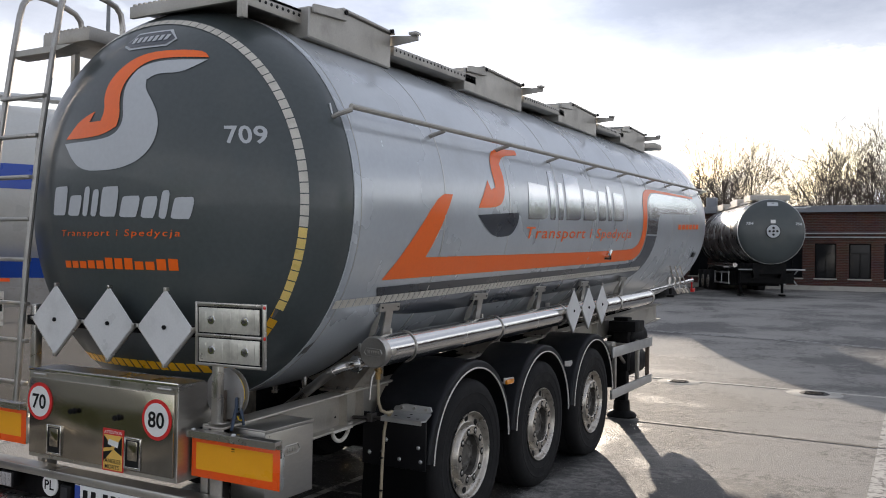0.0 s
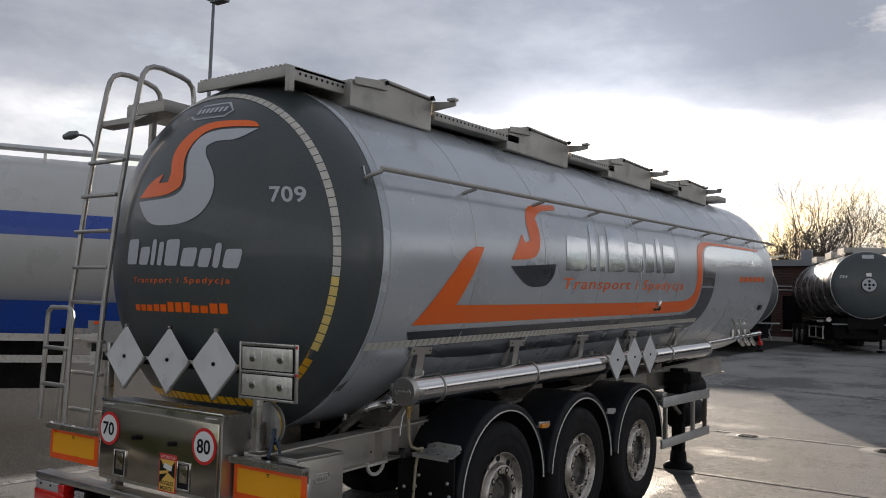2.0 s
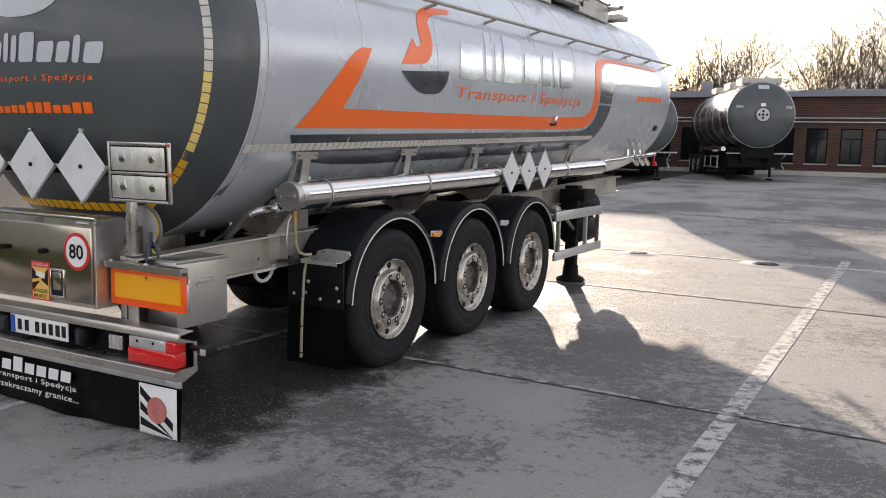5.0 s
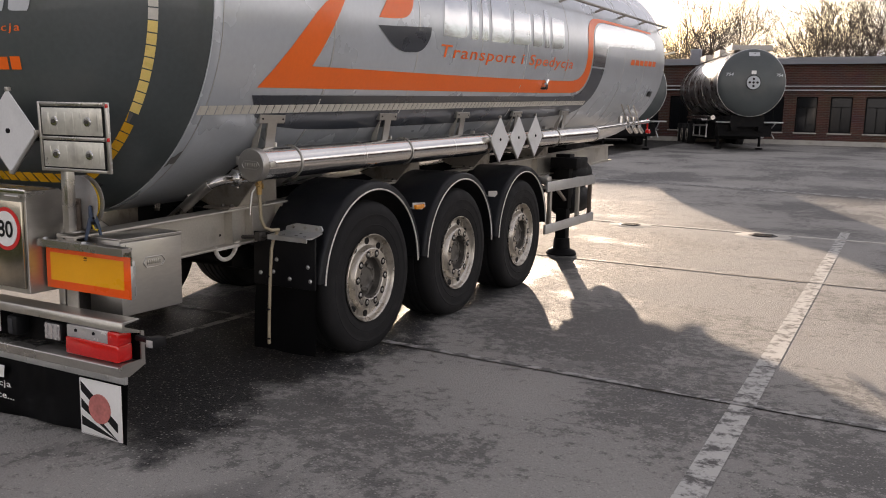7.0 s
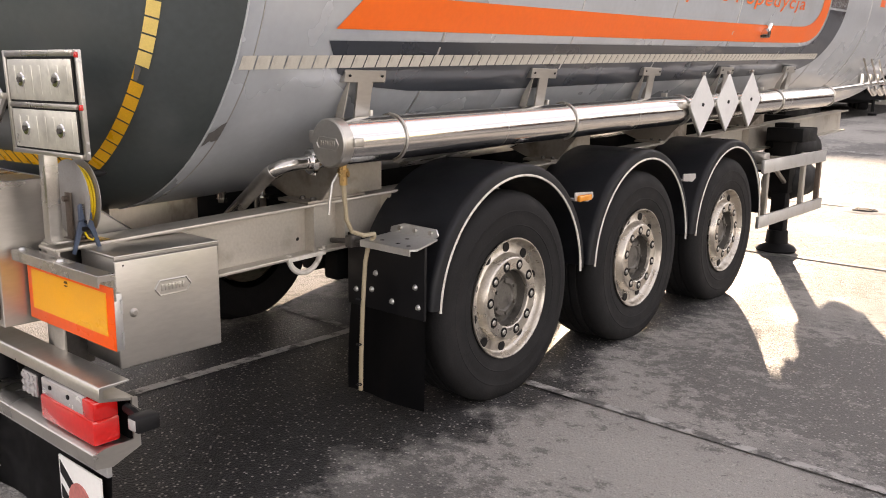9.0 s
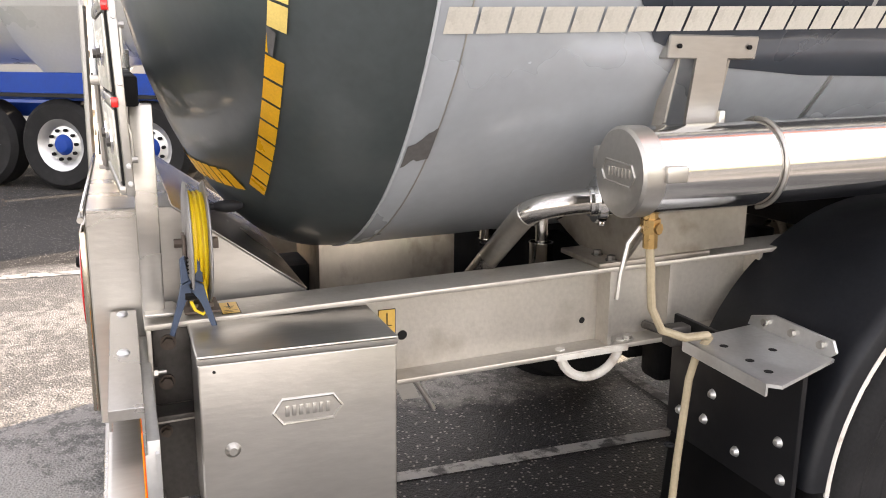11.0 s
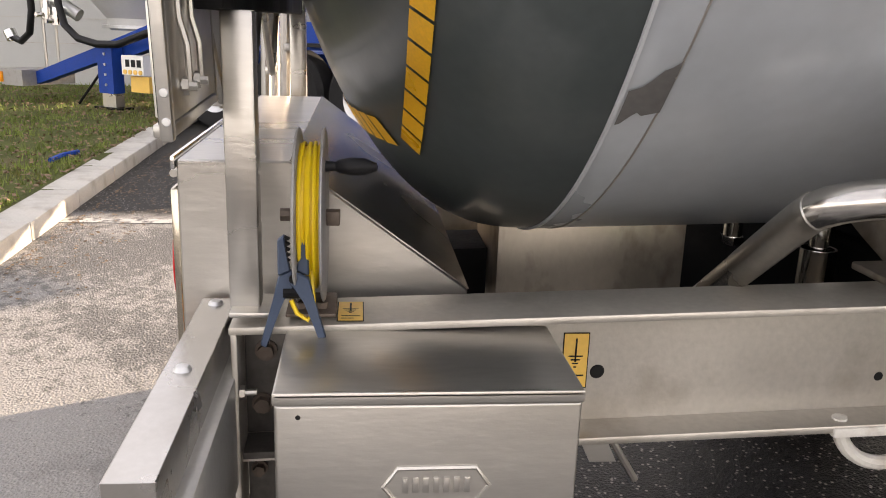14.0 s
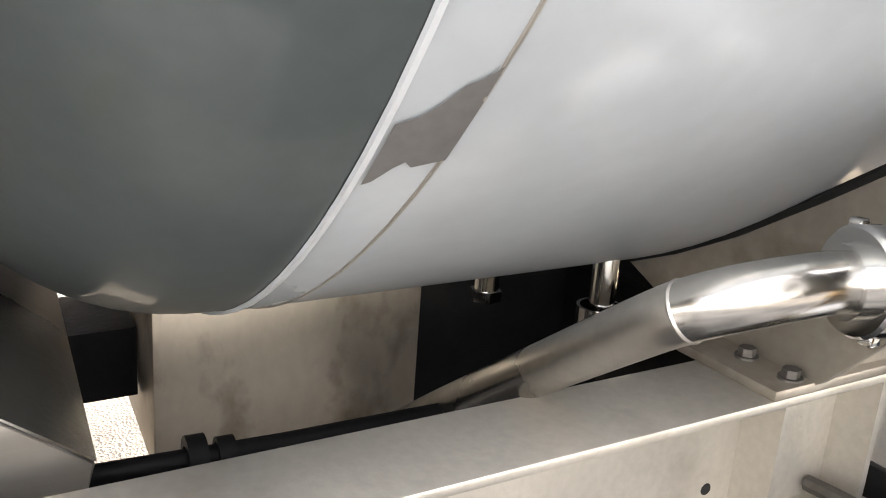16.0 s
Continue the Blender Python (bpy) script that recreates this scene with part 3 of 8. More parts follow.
def zc(y):
    return ZC + SLOPE * (y - Y_SEAM)


def side(y, z, off=0.003):
    """The point of the tank's right-hand skin at a length and a height."""
    c = max(-1.0, min(1.0, (z - zc(y)) / (RB + off)))
    return Vector((X0 + (RA + off) * math.sqrt(max(0.0, 1 - c * c)), y, z))


def dish(s, zz):
    """Length of the domed end's surface at a share s of the section and a height zz over its middle."""
    s = min(s, 1.0)
    return Y_SEAM - HEAD * (1 - s ** 2.15) ** (1 / 2.15) - 0.03 * zz * (1 - s ** 8)


def rear(x, z, off=0.004):
    """The point of the domed rear end at a place across and a height."""
    def at(x, z):
        y = 0.2
        for _ in range(4):
            zz = z - zc(y)
            y = dish(math.hypot((x - X0) / RA, zz / RB), zz)
        return Vector((x, y, z))
    q = at(x, z)
    n = (at(x + 0.01, z) - q).cross(at(x, z + 0.01) - q).normalized()
    return q + n * off


def hoop(bm, rows, n=128, close=False):
    """Rings of the tank's section: rows of (y, size, proud)."""
    rings = []
    for y, s, off in rows:
        if s < 1e-4:
            rings.append([bm.verts.new((X0, y, zc(y)))])
        else:
            rings.append([bm.verts.new((X0 + (RA * s + off) * math.cos(2 * math.pi * k / n), y, zc(y) + (RB * s + off) * math.sin(2 * math.pi * k / n))) for k in range(n)])
    pairs = list(zip(rings, rings[1:])) + ([(rings[-1], rings[0])] if close else [])
    for u, v in pairs:
        for k in range(n):
            k2 = (k + 1) % n
            if len(u) == 1:
                bm.faces.new((u[0], v[k], v[k2]))
            elif len(v) == 1:
                bm.faces.new((u[k], u[k2], v[0]))
            else:
                bm.faces.new((u[k], u[k2], v[k2], v[k]))


bm = B()
hoop(bm, [(Y_SEAM, math.sin(a), 0) for a in [math.pi / 2 * k / 36 for k in range(37)]] + [(Y_SEAM + 0.004, 1, 0.0)])
for v in bm.verts:
    if v.co.y < Y_SEAM + 0.001:
        zz = v.co.z - ZC
        v.co.y = dish(math.hypot((v.co.x - X0) / RA, zz / RB), zz)
        v.co.z = zc(v.co.y) + zz
tank_end = part("tank_end", bm, DARK, trailer, "dark grey domed rear end", sharp=60)
bm = B()
hoop(bm, [(Y_SEAM + 0.006, 1, -0.001), (Y_SEAM + 0.008, 1, 0.002)] + [(0.66 + k * 0.5, 1, 0.002) for k in range(19)] + [(Y_FRONT + 0.42 * math.sin(a), math.cos(a), 0.002 * math.cos(a)) for a in [math.pi / 2 * k / 14 for k in range(15)]])
shell = part("tank_shell", bm, SILVER, trailer, "silver painted cladding", sharp=60)
bm = B()
hoop(bm, [(Y_SEAM + 0.000, 1, 0.001), (Y_SEAM + 0.001, 1, 0.005), (Y_SEAM + 0.006, 1, 0.005), (Y_SEAM + 0.007, 1, 0.001)], close=True)
part("edge_strip", bm, GREYFILM, trailer, "pale edge strip between the two paints")
for y in (0.627, 1.60, 2.63, 3.68, 4.66, 5.76, 6.74, 7.86, 8.85):
    bm = B()
    w = 0.0011 if y < 1 else 0.006
    hoop(bm, [(y - w, 1, 0.001), (y - w, 1, 0.0045), (y + w, 1, 0.0045), (y + w, 1, 0.001)], close=True)
    if y < 1:
        for q in bm.verts:
            q.co.y += max(-0.011, min(0.004, 0.035 * (q.co.z - 1.36)))
    part("cladding_joint", bm, RAIL if y < 1 else ALU, trailer)

# bare patch in the strip beside the seam
bm = B()
patch_poly = [(0.57 + (q - 0.57) * 0.88, z) for q, z in [(0.570, 1.263), (0.578, 1.266), (0.590, 1.278), (0.598, 1.283), (0.606, 1.278), (0.620, 1.281), (0.634, 1.284), (0.634, 1.356), (0.622, 1.347), (0.612, 1.343), (0.600, 1.330), (0.588, 1.320), (0.570, 1.314)]]
flat(bm, [patch_poly], 0.02)
part("bare_patch", laid(bm, lambda y, z: side(y, z, 0.0045)), PEELED, shell, "grey patch where the paint has peeled off")


def eased(poly, turns=2, limit=52):
    """The polygon with its gentle bends cut round; sharp corners stay."""
    for _ in range(turns):
        out = []
        for k in range(len(poly)):
            a, b, c = Vector(poly[k - 1]), Vector(poly[k]), Vector(poly[(k + 1) % len(poly)])
            if (b - a).length > 1e-6 and (c - b).length > 1e-6 and math.degrees((b - a).angle(c - b)) < limit:
                out += [tuple(b.lerp(a, 0.25)), tuple(b.lerp(c, 0.25))]
            else:
                out.append(tuple(b))
        poly = out
    return poly


def film(name, polys, place, material, parent, label, step=0.12):
    bm = B()
    flat(bm, [eased(p) for p in polys] if name in ("emblem", "stripe", "wordmark_bar") else polys, step)
    return part(name, laid(bm, place), material, parent, label, sharp=60)


def on_side(y, z):
    return side(y, z, 0.0055)


def on_rear(x, z):
    return rear(x, z, 0.004)


# side stripes and lettering
film("stripe", [[(0.975, 1.695), (1.49, 2.245), (1.70, 2.255), (1.415, 1.836), (4.0, 1.905), (5.9, 1.968), (6.18, 1.992), (6.33, 2.06), (6.39, 2.17), (6.40, 2.42), (6.43, 2.55), (6.55, 2.66), (6.75, 2.71), (7.2, 2.735), (9.3, 2.80), (9.3, 2.772), (7.2, 2.70), (6.9, 2.68), (6.70, 2.61), (6.60, 2.50), (6.57, 2.35), (6.555, 2.10), (6.50, 1.96), (6.38, 1.885), (6.15, 1.852), (4.0, 1.785)]],
     on_side, ORANGE, shell, "broad orange stripe that bends up at both ends")
film("stripe", [[(0.955, 1.652), (1.13, 1.442), (3.2, 1.502), (6.3, 1.606), (6.75, 1.70), (6.93, 1.84), (7.03, 2.02), (7.06, 2.16), (6.60, 2.15), (6.585, 2.03), (6.52, 1.915), (6.38, 1.845), (6.1, 1.815), (4.0, 1.750)]],
     on_side, DARKFILM, shell, "dark blue-grey stripe under the orange one")
film("stripe", [[(6.60, 2.17), (7.06, 2.18), (7.08, 2.32), (7.16, 2.42), (7.32, 2.45), (9.38, 2.545), (9.44, 2.62), (9.30, 2.76), (7.2, 2.69), (6.92, 2.665), (6.74, 2.60), (6.64, 2.50), (6.61, 2.38)]],
     on_side, CHROMEFILM, shell, "bright silver bar with a rounded bend")
film("emblem", [[(2.08, 2.19), (2.26, 2.40), (2.30, 2.335), (2.38, 2.36), (2.355, 2.50), (2.40, 2.60), (2.52, 2.665), (2.95, 2.705), (2.95, 2.665), (2.64, 2.625), (2.53, 2.55), (2.56, 2.40), (2.52, 2.285), (2.42, 2.215)]],
     on_side, ORANGE, shell, "orange upper curve of a plain emblem")
film("emblem", [[(2.07, 2.140), (2.80, 2.20), (2.785, 2.12), (2.70, 2.035), (2.60, 2.005), (2.33, 1.995)]], on_side, DARKFILM, shell, "dark lower part of a plain emblem")
# unlettered wordmark: slanted bars of the letters' size
y = 2.98
for w, hi, gap in ((0.42, 0.30, 0.05), (0.13, 0.42, 0.05), (0.13, 0.33, 0.05), (0.40, 0.42, 0.05), (0.40, 0.30, 0.05), (0.24, 0.30, 0.05), (0.13, 0.36, 0.05), (0.36, 0.30, 0.0)):
    z0 = 2.158 + 0.042 * (y - 2.98)
    film("wordmark_bar", [[(y, z0), (y + w * 0.85, z0 + 0.03 * w), (y + w, z0 + 0.05), (y + w + 0.02, z0 + hi), (y + 0.05, z0 + hi), (y + 0.02, z0 + hi * 0.6)]], on_side, CHROMEFILM, shell, "bright silver bar of a wordmark")
    y += w + gap + 0.012
bm = lettering("Transport i Spedycja", (2.95, 0), (5.95, 0.125), 0.03, 1.12, 0.006)
slice_up(bm, 0.3)
letters(laid(bm, lambda y, z: side(y, 1.972 + z + 0.033 * (y - 2.95), 0.0055)), ORANGE, shell, "orange printed letter")
for k in range(6):
    film("wordmark_bar", [[(8.15 + k * 0.22, 2.285 + 0.01 * k), (8.32 + k * 0.22, 2.287 + 0.01 * k), (8.33 + k * 0.22, 2.355 + 0.01 * k), (8.17 + k * 0.22, 2.353 + 0.01 * k)]], on_side, ORANGE, shell, "orange bars of a web address")
bm = B()
bx(bm, (1.18, 9.42, 1.93), (1.20, 9.60, 2.00), 0.006)
for v in bm.verts:
    v.co = side(v.co.y, v.co.z, v.co.x - 1.18)
part("plate", bm, BLACKPLASTIC, shell, "small dark maker's plate")

# reflective tape along the side, square by square
bm = B()
flat(bm, [[(0.580, 1.5385), (0.640, 1.5405), (0.642, 1.588), (0.582, 1.586)]], 0.03)
first = part("tape_square", laid(bm, lambda y, z: side(y, z, 0.008)), TAPEWHITE, shell)
for k in range(1, 93):
    dy = 0.0665 * k
    if not 1.585 < 0.58 + dy < 1.61:
        same_part(first, shell, (0, dy, SLOPE * dy))

# rear end: reflective border, emblem and lettering
for k in range(90):
    a = radians(131 - k * 3.17)
    if a < radians(-60.5):
        break
    x1, z1 = X0 + 0.885 * RA * math.cos(a), 2.105 + 0.885 * RB * math.sin(a)
    da = radians(1.42)
    torn = k == 52
    s2 = 0.892 if torn else 0.913
    quad = [(X0 + s * RA * math.cos(b), 2.105 + s * RB * math.sin(b)) for s, b in ((0.886, a - da), (s2, a - da), (s2, a + da), (0.886, a + da))]
    if torn:
        bm = B()
        flat(bm, [[(X0 + s * RA * math.cos(b), 2.105 + s * RB * math.sin(b)) for s, b in ((0.893, a - da), (0.900, a - da), (0.902, a + da), (0.888, a + da * 1.3))]], 0)
        part("peeled_tape", laid(bm, lambda u, w: on_rear(u, w) + Vector((0, -0.004, 0))), PEELED, tank_end, "curled brown back of the torn tape")
    m = TAPEWHITE if z1 > 1.98 else (TAPEPALE if z1 > 1.56 else TAPEYELLOW)
    bm = B()
    flat(bm, [quad], 0)
    part("tape_square", laid(bm, on_rear), m, tank_end)
for k in range(16):
    x = 0.545 - k * 0.0665
    bm = B()
    flat(bm, [[(x - 0.060, 1.178), (x - 0.006, 1.180), (x - 0.022, 1.228), (x - 0.078, 1.226)]], 0)
    part("tape_square", laid(bm, on_rear), TAPEYELLOW, tank_end)
film("emblem", [[(0.527, 2.938), (0.577, 2.889), (0.316, 2.905), (0.182, 2.889), (0.098, 2.829), (0.051, 2.754), (0.051, 2.674), (0.078, 2.587), (0.061, 2.524), (-0.050, 2.481), (-0.238, 2.473), (-0.394, 2.478), (-0.274, 2.583), (-0.139, 2.625), (-0.178, 2.564), (-0.077, 2.565), (-0.056, 2.626), (-0.084, 2.698), (-0.078, 2.781), (-0.017, 2.859), (0.083, 2.923), (0.230, 2.952)]],
     on_rear, ORANGE, tank_end, "orange outer curve of a plain emblem", 0.08)
film("emblem", [[(0.573, 2.876), (0.453, 2.804), (0.288, 2.813), (0.224, 2.779), (0.232, 2.726), (0.297, 2.656), (0.350, 2.581), (0.368, 2.503), (0.350, 2.426), (0.296, 2.357), (0.195, 2.306), (0.040, 2.280), (-0.240, 2.290), (-0.401, 2.453), (-0.043, 2.456), (0.072, 2.488), (0.112, 2.564), (0.082, 2.664), (0.073, 2.760), (0.124, 2.838), (0.186, 2.871), (0.316, 2.889)]],
     on_rear, GREYFILM, tank_end, "light grey inner curve of a plain emblem", 0.08)
x = -0.495
for w, hi in ((0.16, 0.165), (0.13, 0.115), (0.055, 0.165), (0.06, 0.15), (0.15, 0.165), (0.15, 0.115), (0.11, 0.115), (0.06, 0.15), (0.14, 0.115)):
    w = w * 0.882
    z0 = 2.040 - 0.03 * (x + 0.46)
    film("wordmark_bar", [[(x, z0 + 0.012), (x + 0.012, z0), (x + w - 0.014, z0), (x + w, z0 + 0.02), (x + w + 0.022, z0 + hi - 0.02), (x + w + 0.012, z0 + hi), (x + 0.036, z0 + hi), (x + 0.022, z0 + hi - 0.014)]], on_rear, GREYFILM, tank_end, "light grey bar of a wordmark", 0)
    x += w + 0.025
bm = lettering("Transport i Spedycja", (-0.409, 1.909), (0.533, 1.957), 0.01, 1.25, 0.004)
letters(laid(bm, on_rear), ORANGE, tank_end, "orange printed letter")
for k in range(12):
    u = -0.395 + k * 0.0762
    hi = (0.04, 0.04, 0.04, 0.045, 0.045, 0.062, 0.06, 0.062, 0.045, 0.045, 0.06, 0.062)[k]
    film("wordmark_bar", [[(u, 1.740), (u + 0.0610, 1.740), (u + 0.0610, 1.740 + hi), (u, 1.740 + hi)]], on_rear, ORANGE, tank_end, "orange bars of a web address", 0)
bm = lettering("709", (0.765, 2.404), (0.971, 2.501), -0.022, 1.05, 0.02)
slice_up(bm, 0.06)
letters(laid(bm, on_rear), GREYFILM, tank_end, "light grey fleet figure")
hexa = [(-0.061, 3.008), (-0.003, 2.978), (0.277, 2.978), (0.327, 3.020), (0.256, 3.089), (0.010, 3.088)]
film("badge", [hexa], on_rear, GREYFILM, tank_end, "dark six-sided badge with a pale rim", 0.08)
film("badge_field", [[(0.133 + 0.93 * (p[0] - 0.133), 3.034 + 0.78 * (p[1] - 3.034)) for p in hexa]], lambda x, z: rear(x, z, 0.007), DARKFILM, tank_end, "", 0.08)
for k in range(7):
    u = 0.0 + k * 0.040
    film("badge_bar", [[(u, 3.015), (u + 0.026, 3.015), (u + 0.034, 3.050), (u + 0.008, 3.050)]], lambda x, z: rear(x, z, 0.010), GREYFILM, tank_end, "", 0)

# hand rail along the side
bm = B()
cy(bm, (1.255, 0.53, 2.640), (1.255, 10.0, 2.625), 0.016, 10)
rail = part("hand_rail", bm, DECKALU, trailer, "long thin aluminium rail", slope=True)
for y in (0.50, 1.55, 2.56, 3.62, 4.66, 5.70, 6.90, 7.80, 8.80, 9.9):
    bm = B()
    sweep(bm, [(1.125, y, 2.575), (1.20, y, 2.60), (1.255, y + 0.04, 2.625)], 0.014, 8)
    cy(bm, (1.13, y - 0.03, 2.56), (1.13, y + 0.03, 2.56), 0.020, 8)
    part("rail_bracket", bm, DECKALU, rail, slope=True)
bm = B()
sweep(bm, [(1.135, 0.50, 2.66), (1.15, 0.503, 2.60), (1.155, 0.505, 2.53)], 0.006, 6)
part("seal_wire", bm, ALU, rail, slope=True)
# filler marker on the stripe
bm = B()
cy(bm, (1.17, 5.22, 1.735), (1.25, 5.22, 1.735), 0.035, 14)
cy(bm, (1.23, 5.22, 1.735), (1.25, 5.25, 1.800), 0.018, 10)
part("thermometer", bm, SHINY, trailer, "small chrome thermometer", slope=True)

# ---- walkway and manhole boxes on top ----
def top_box(y0, y1, name="manhole_box"):
    bm = B()
    prism(bm, [(y0, 3.13), (y1, 3.10), (y1, 3.335), (y0 + 0.34, 3.360), (y0, 3.315)], "x", -0.45, 0.75, 0.008)
    box = part(name, bm, DECKALU, trailer, "grey aluminium spill box round a manhole", slope=True)
    bm = B()
    prism(bm, [(y0 + 0.30, 3.362), (y1 + 0.02, 3.337), (y1 + 0.02, 3.353), (y0 + 0.32, 3.380)], "x", -0.47, 0.77, 0.003)
    part("box_lid", bm, DECKALU, box, slope=True)
    bm = B()
    prism(bm, [(0.72, 3.26), (0.95, 3.28), (0.95, 3.34), (0.93, 3.34), (0.93, 3.315), (0.72, 3.335)], "y", y1 + 0.02, y1 + 0.035)
    bx(bm, (0.90, y1 - 0.02, 3.315), (0.96, y1 + 0.05, 3.335), 0.004)
    part("fold_arm", bm, DECKALU, box, slope=True)
    bm = B()
    prism(bm, [(y0 + 0.02, 3.33), (y0 + 0.36, 3.365), (y0 + 0.36, 3.30), (y0 + 0.02, 3.28)], "x", 0.755, 0.775, 0.003)
    part("side_cheek", bm, DECKALU, box, slope=True)
    for k, yy in enumerate((y0 + 0.34, y1 - 0.03)):
        bm = B()
        cy(bm, (0.76, yy, 3.35), (0.785, yy, 3.35), 0.016, 8)
        part("bolt", bm, BLACKSTEEL, box, slope=True)


def top_walk(y0, y1):
    bm = B()
    bx(bm, (0.62, y0, 3.20), (0.75, y1, 3.265), 0.004)
    walkw = part("walkway", bm, DECKALU, trailer, "perforated aluminium walkway edge", slope=True)
    bm = B()
    for k in range(int((y1 - y0) / 0.055)):
        yy = y0 + 0.03 + k * 0.055
        cy(bm, (0.748, yy, 3.240), (0.7525, yy, 3.240), 0.010, 6)
    h = part("grip_holes", bm, INK, walkw, slope=True)
    h["kind"] = "stuff"
    bm = B()
    bx(bm, (0.0, y0, 3.245), (0.62, y1, 3.262))
    for k in range(int((y1 - y0) / 0.08)):
        bx(bm, (0.0, y0 + k * 0.08, 3.262), (0.62, y0 + k * 0.08 + 0.02, 3.272))
    part("grating", bm, DECKALU, walkw, slope=True)


bm = B()
bx(bm, (-0.19, 0.29, 3.235), (0.69, 0.32, 3.305), 0.004)
bx(bm, (-0.19, 0.32, 3.280), (0.69, 0.86, 3.300), 0.003)
bx(bm, (0.665, 0.32, 3.215), (0.69, 0.86, 3.300), 0.003)
platform = part("rear_platform", bm, DECKALU, trailer, "serrated aluminium platform over the rear end", slope=True)
for k in range(20):
    bm = B()
    bx(bm, (-0.17 + k * 0.042, 0.295, 3.303), (-0.15 + k * 0.042, 0.84, 3.318))
    part("grip_bar", bm, DECKALU, platform, slope=True)
bm = B()
bx(bm, (0.655, 0.285, 3.14), (0.695, 0.33, 3.30), 0.003)
part("platform_post", bm, DECKALU, platform, slope=True)
bm = B()
for k in range(9):
    cy(bm, (0.689, 0.38 + k * 0.05, 3.262), (0.6925, 0.38 + k * 0.05, 3.262), 0.011, 6)
h = part("grip_holes", bm, INK, platform, slope=True)
h["kind"] = "stuff"
for a, b in ((0.80, 1.72), (2.85, 4.02), (5.00, 6.22), (7.20, 8.35)):
    top_box(a, b)
for a, b in ((1.76, 3.05), (4.08, 5.15), (6.28, 7.32)):
    top_walk(a, b)
bm = B()
sweep(bm, [(0.55, 8.75, 3.2), (0.55, 8.75, 3.34)] + [Vector(p) for p in arc((0.55, 8.83, 3.34), 0.08, math.pi, 0, 8, (0, 1, 0), (0, 0, 1))] + [(0.55, 8.91, 3.26)], 0.03, 10)
part("vent_pipe", bm, SHINY, trailer, "bent vent pipe", slope=True)
bm = B()
bx(bm, (0.2, 8.9, 3.22), (0.75, 9.3, 3.30), 0.01)
part("air_valve", bm, DECKALU, trailer, slope=True)

# ---- ladder ----
bm = B()
for x in (-1.06, -0.675):
    pts = [(x - 0.04, -0.02, 0.95), (x, 0.0, 1.8), (x + 0.03, 0.04, 2.45), (x + 0.06, 0.10, 3.05), (x + 0.075, 0.13, 3.30)]
    pts += [(x + 0.080, 0.145, 3.37), (x + 0.083, 0.175, 3.42), (x + 0.086, 0.225, 3.445), (x + 0.088, 0.30, 3.45), (x + 0.09, 0.45, 3.43), (x + 0.09, 0.52, 3.41), (x + 0.09, 0.56, 3.37), (x + 0.09, 0.575, 3.30), (x + 0.09, 0.58, 3.18)]
    sweep(bm, pts, 0.019, 10)
ladder = part("ladder", bm, LADDERALU, trailer, "bent aluminium tube ladder")
for z in (1.05, 1.30, 1.52, 1.78, 2.02, 2.27, 2.52, 2.76):
    bm = B()
    off = 0.0 if z < 2.3 else (z - 2.3) * 0.10
    bx(bm, (-1.06 + off, -0.015 + off, z - 0.012), (-0.66 + off, 0.02 + off, z + 0.012), 0.004)
    part("rung", bm, LADDERALU, ladder)
bm = B()
for x in (-1.20, -0.90):
    sweep(bm, [(x, -0.10, 0.97), (x + 0.01, -0.09, 1.68)], 0.017, 8)
sweep(bm, [(-1.19, -0.09, 1.66), (-1.185, -0.09, 1.71), (-1.15, -0.09, 1.74), (-0.94, -0.09, 1.74), (-0.90, -0.09, 1.71), (-0.89, -0.09, 1.66)], 0.017, 8)
for z in (1.20, 1.45):
    bx(bm, (-1.20, -0.11, z), (-0.89, -0.075, z + 0.025), 0.003)
part("fold_ladder", bm, LADDERALU, ladder, "folded lower ladder section")
bm = B()
prism(bm, [(-1.02, 3.03), (-0.62, 3.03), (-0.44, 3.06), (-0.62, 3.07), (-1.02, 3.07)], "y", 0.10, 0.22, 0.003)
part("step_plate", bm, DECKALU, ladder)
bm = B()
bx(bm, (-1.02, 0.32, 3.15), (-0.58, 0.72, 3.23), 0.005)
bx(bm, (-0.80, 0.36, 2.82), (-0.76, 0.40, 3.16), 0.003)
bx(bm, (-0.70, 0.50, 2.95), (-0.66, 0.54, 3.16), 0.003)
stepp = part("step_platform", bm, DECKALU, ladder, "small serrated platform at the ladder's head")
for k in range(12):
    bm = B()
    bx(bm, (-1.01 + k * 0.036, 0.325, 3.228), (-0.995 + k * 0.036, 0.71, 3.242))
    part("grip_bar", bm, DECKALU, stepp)

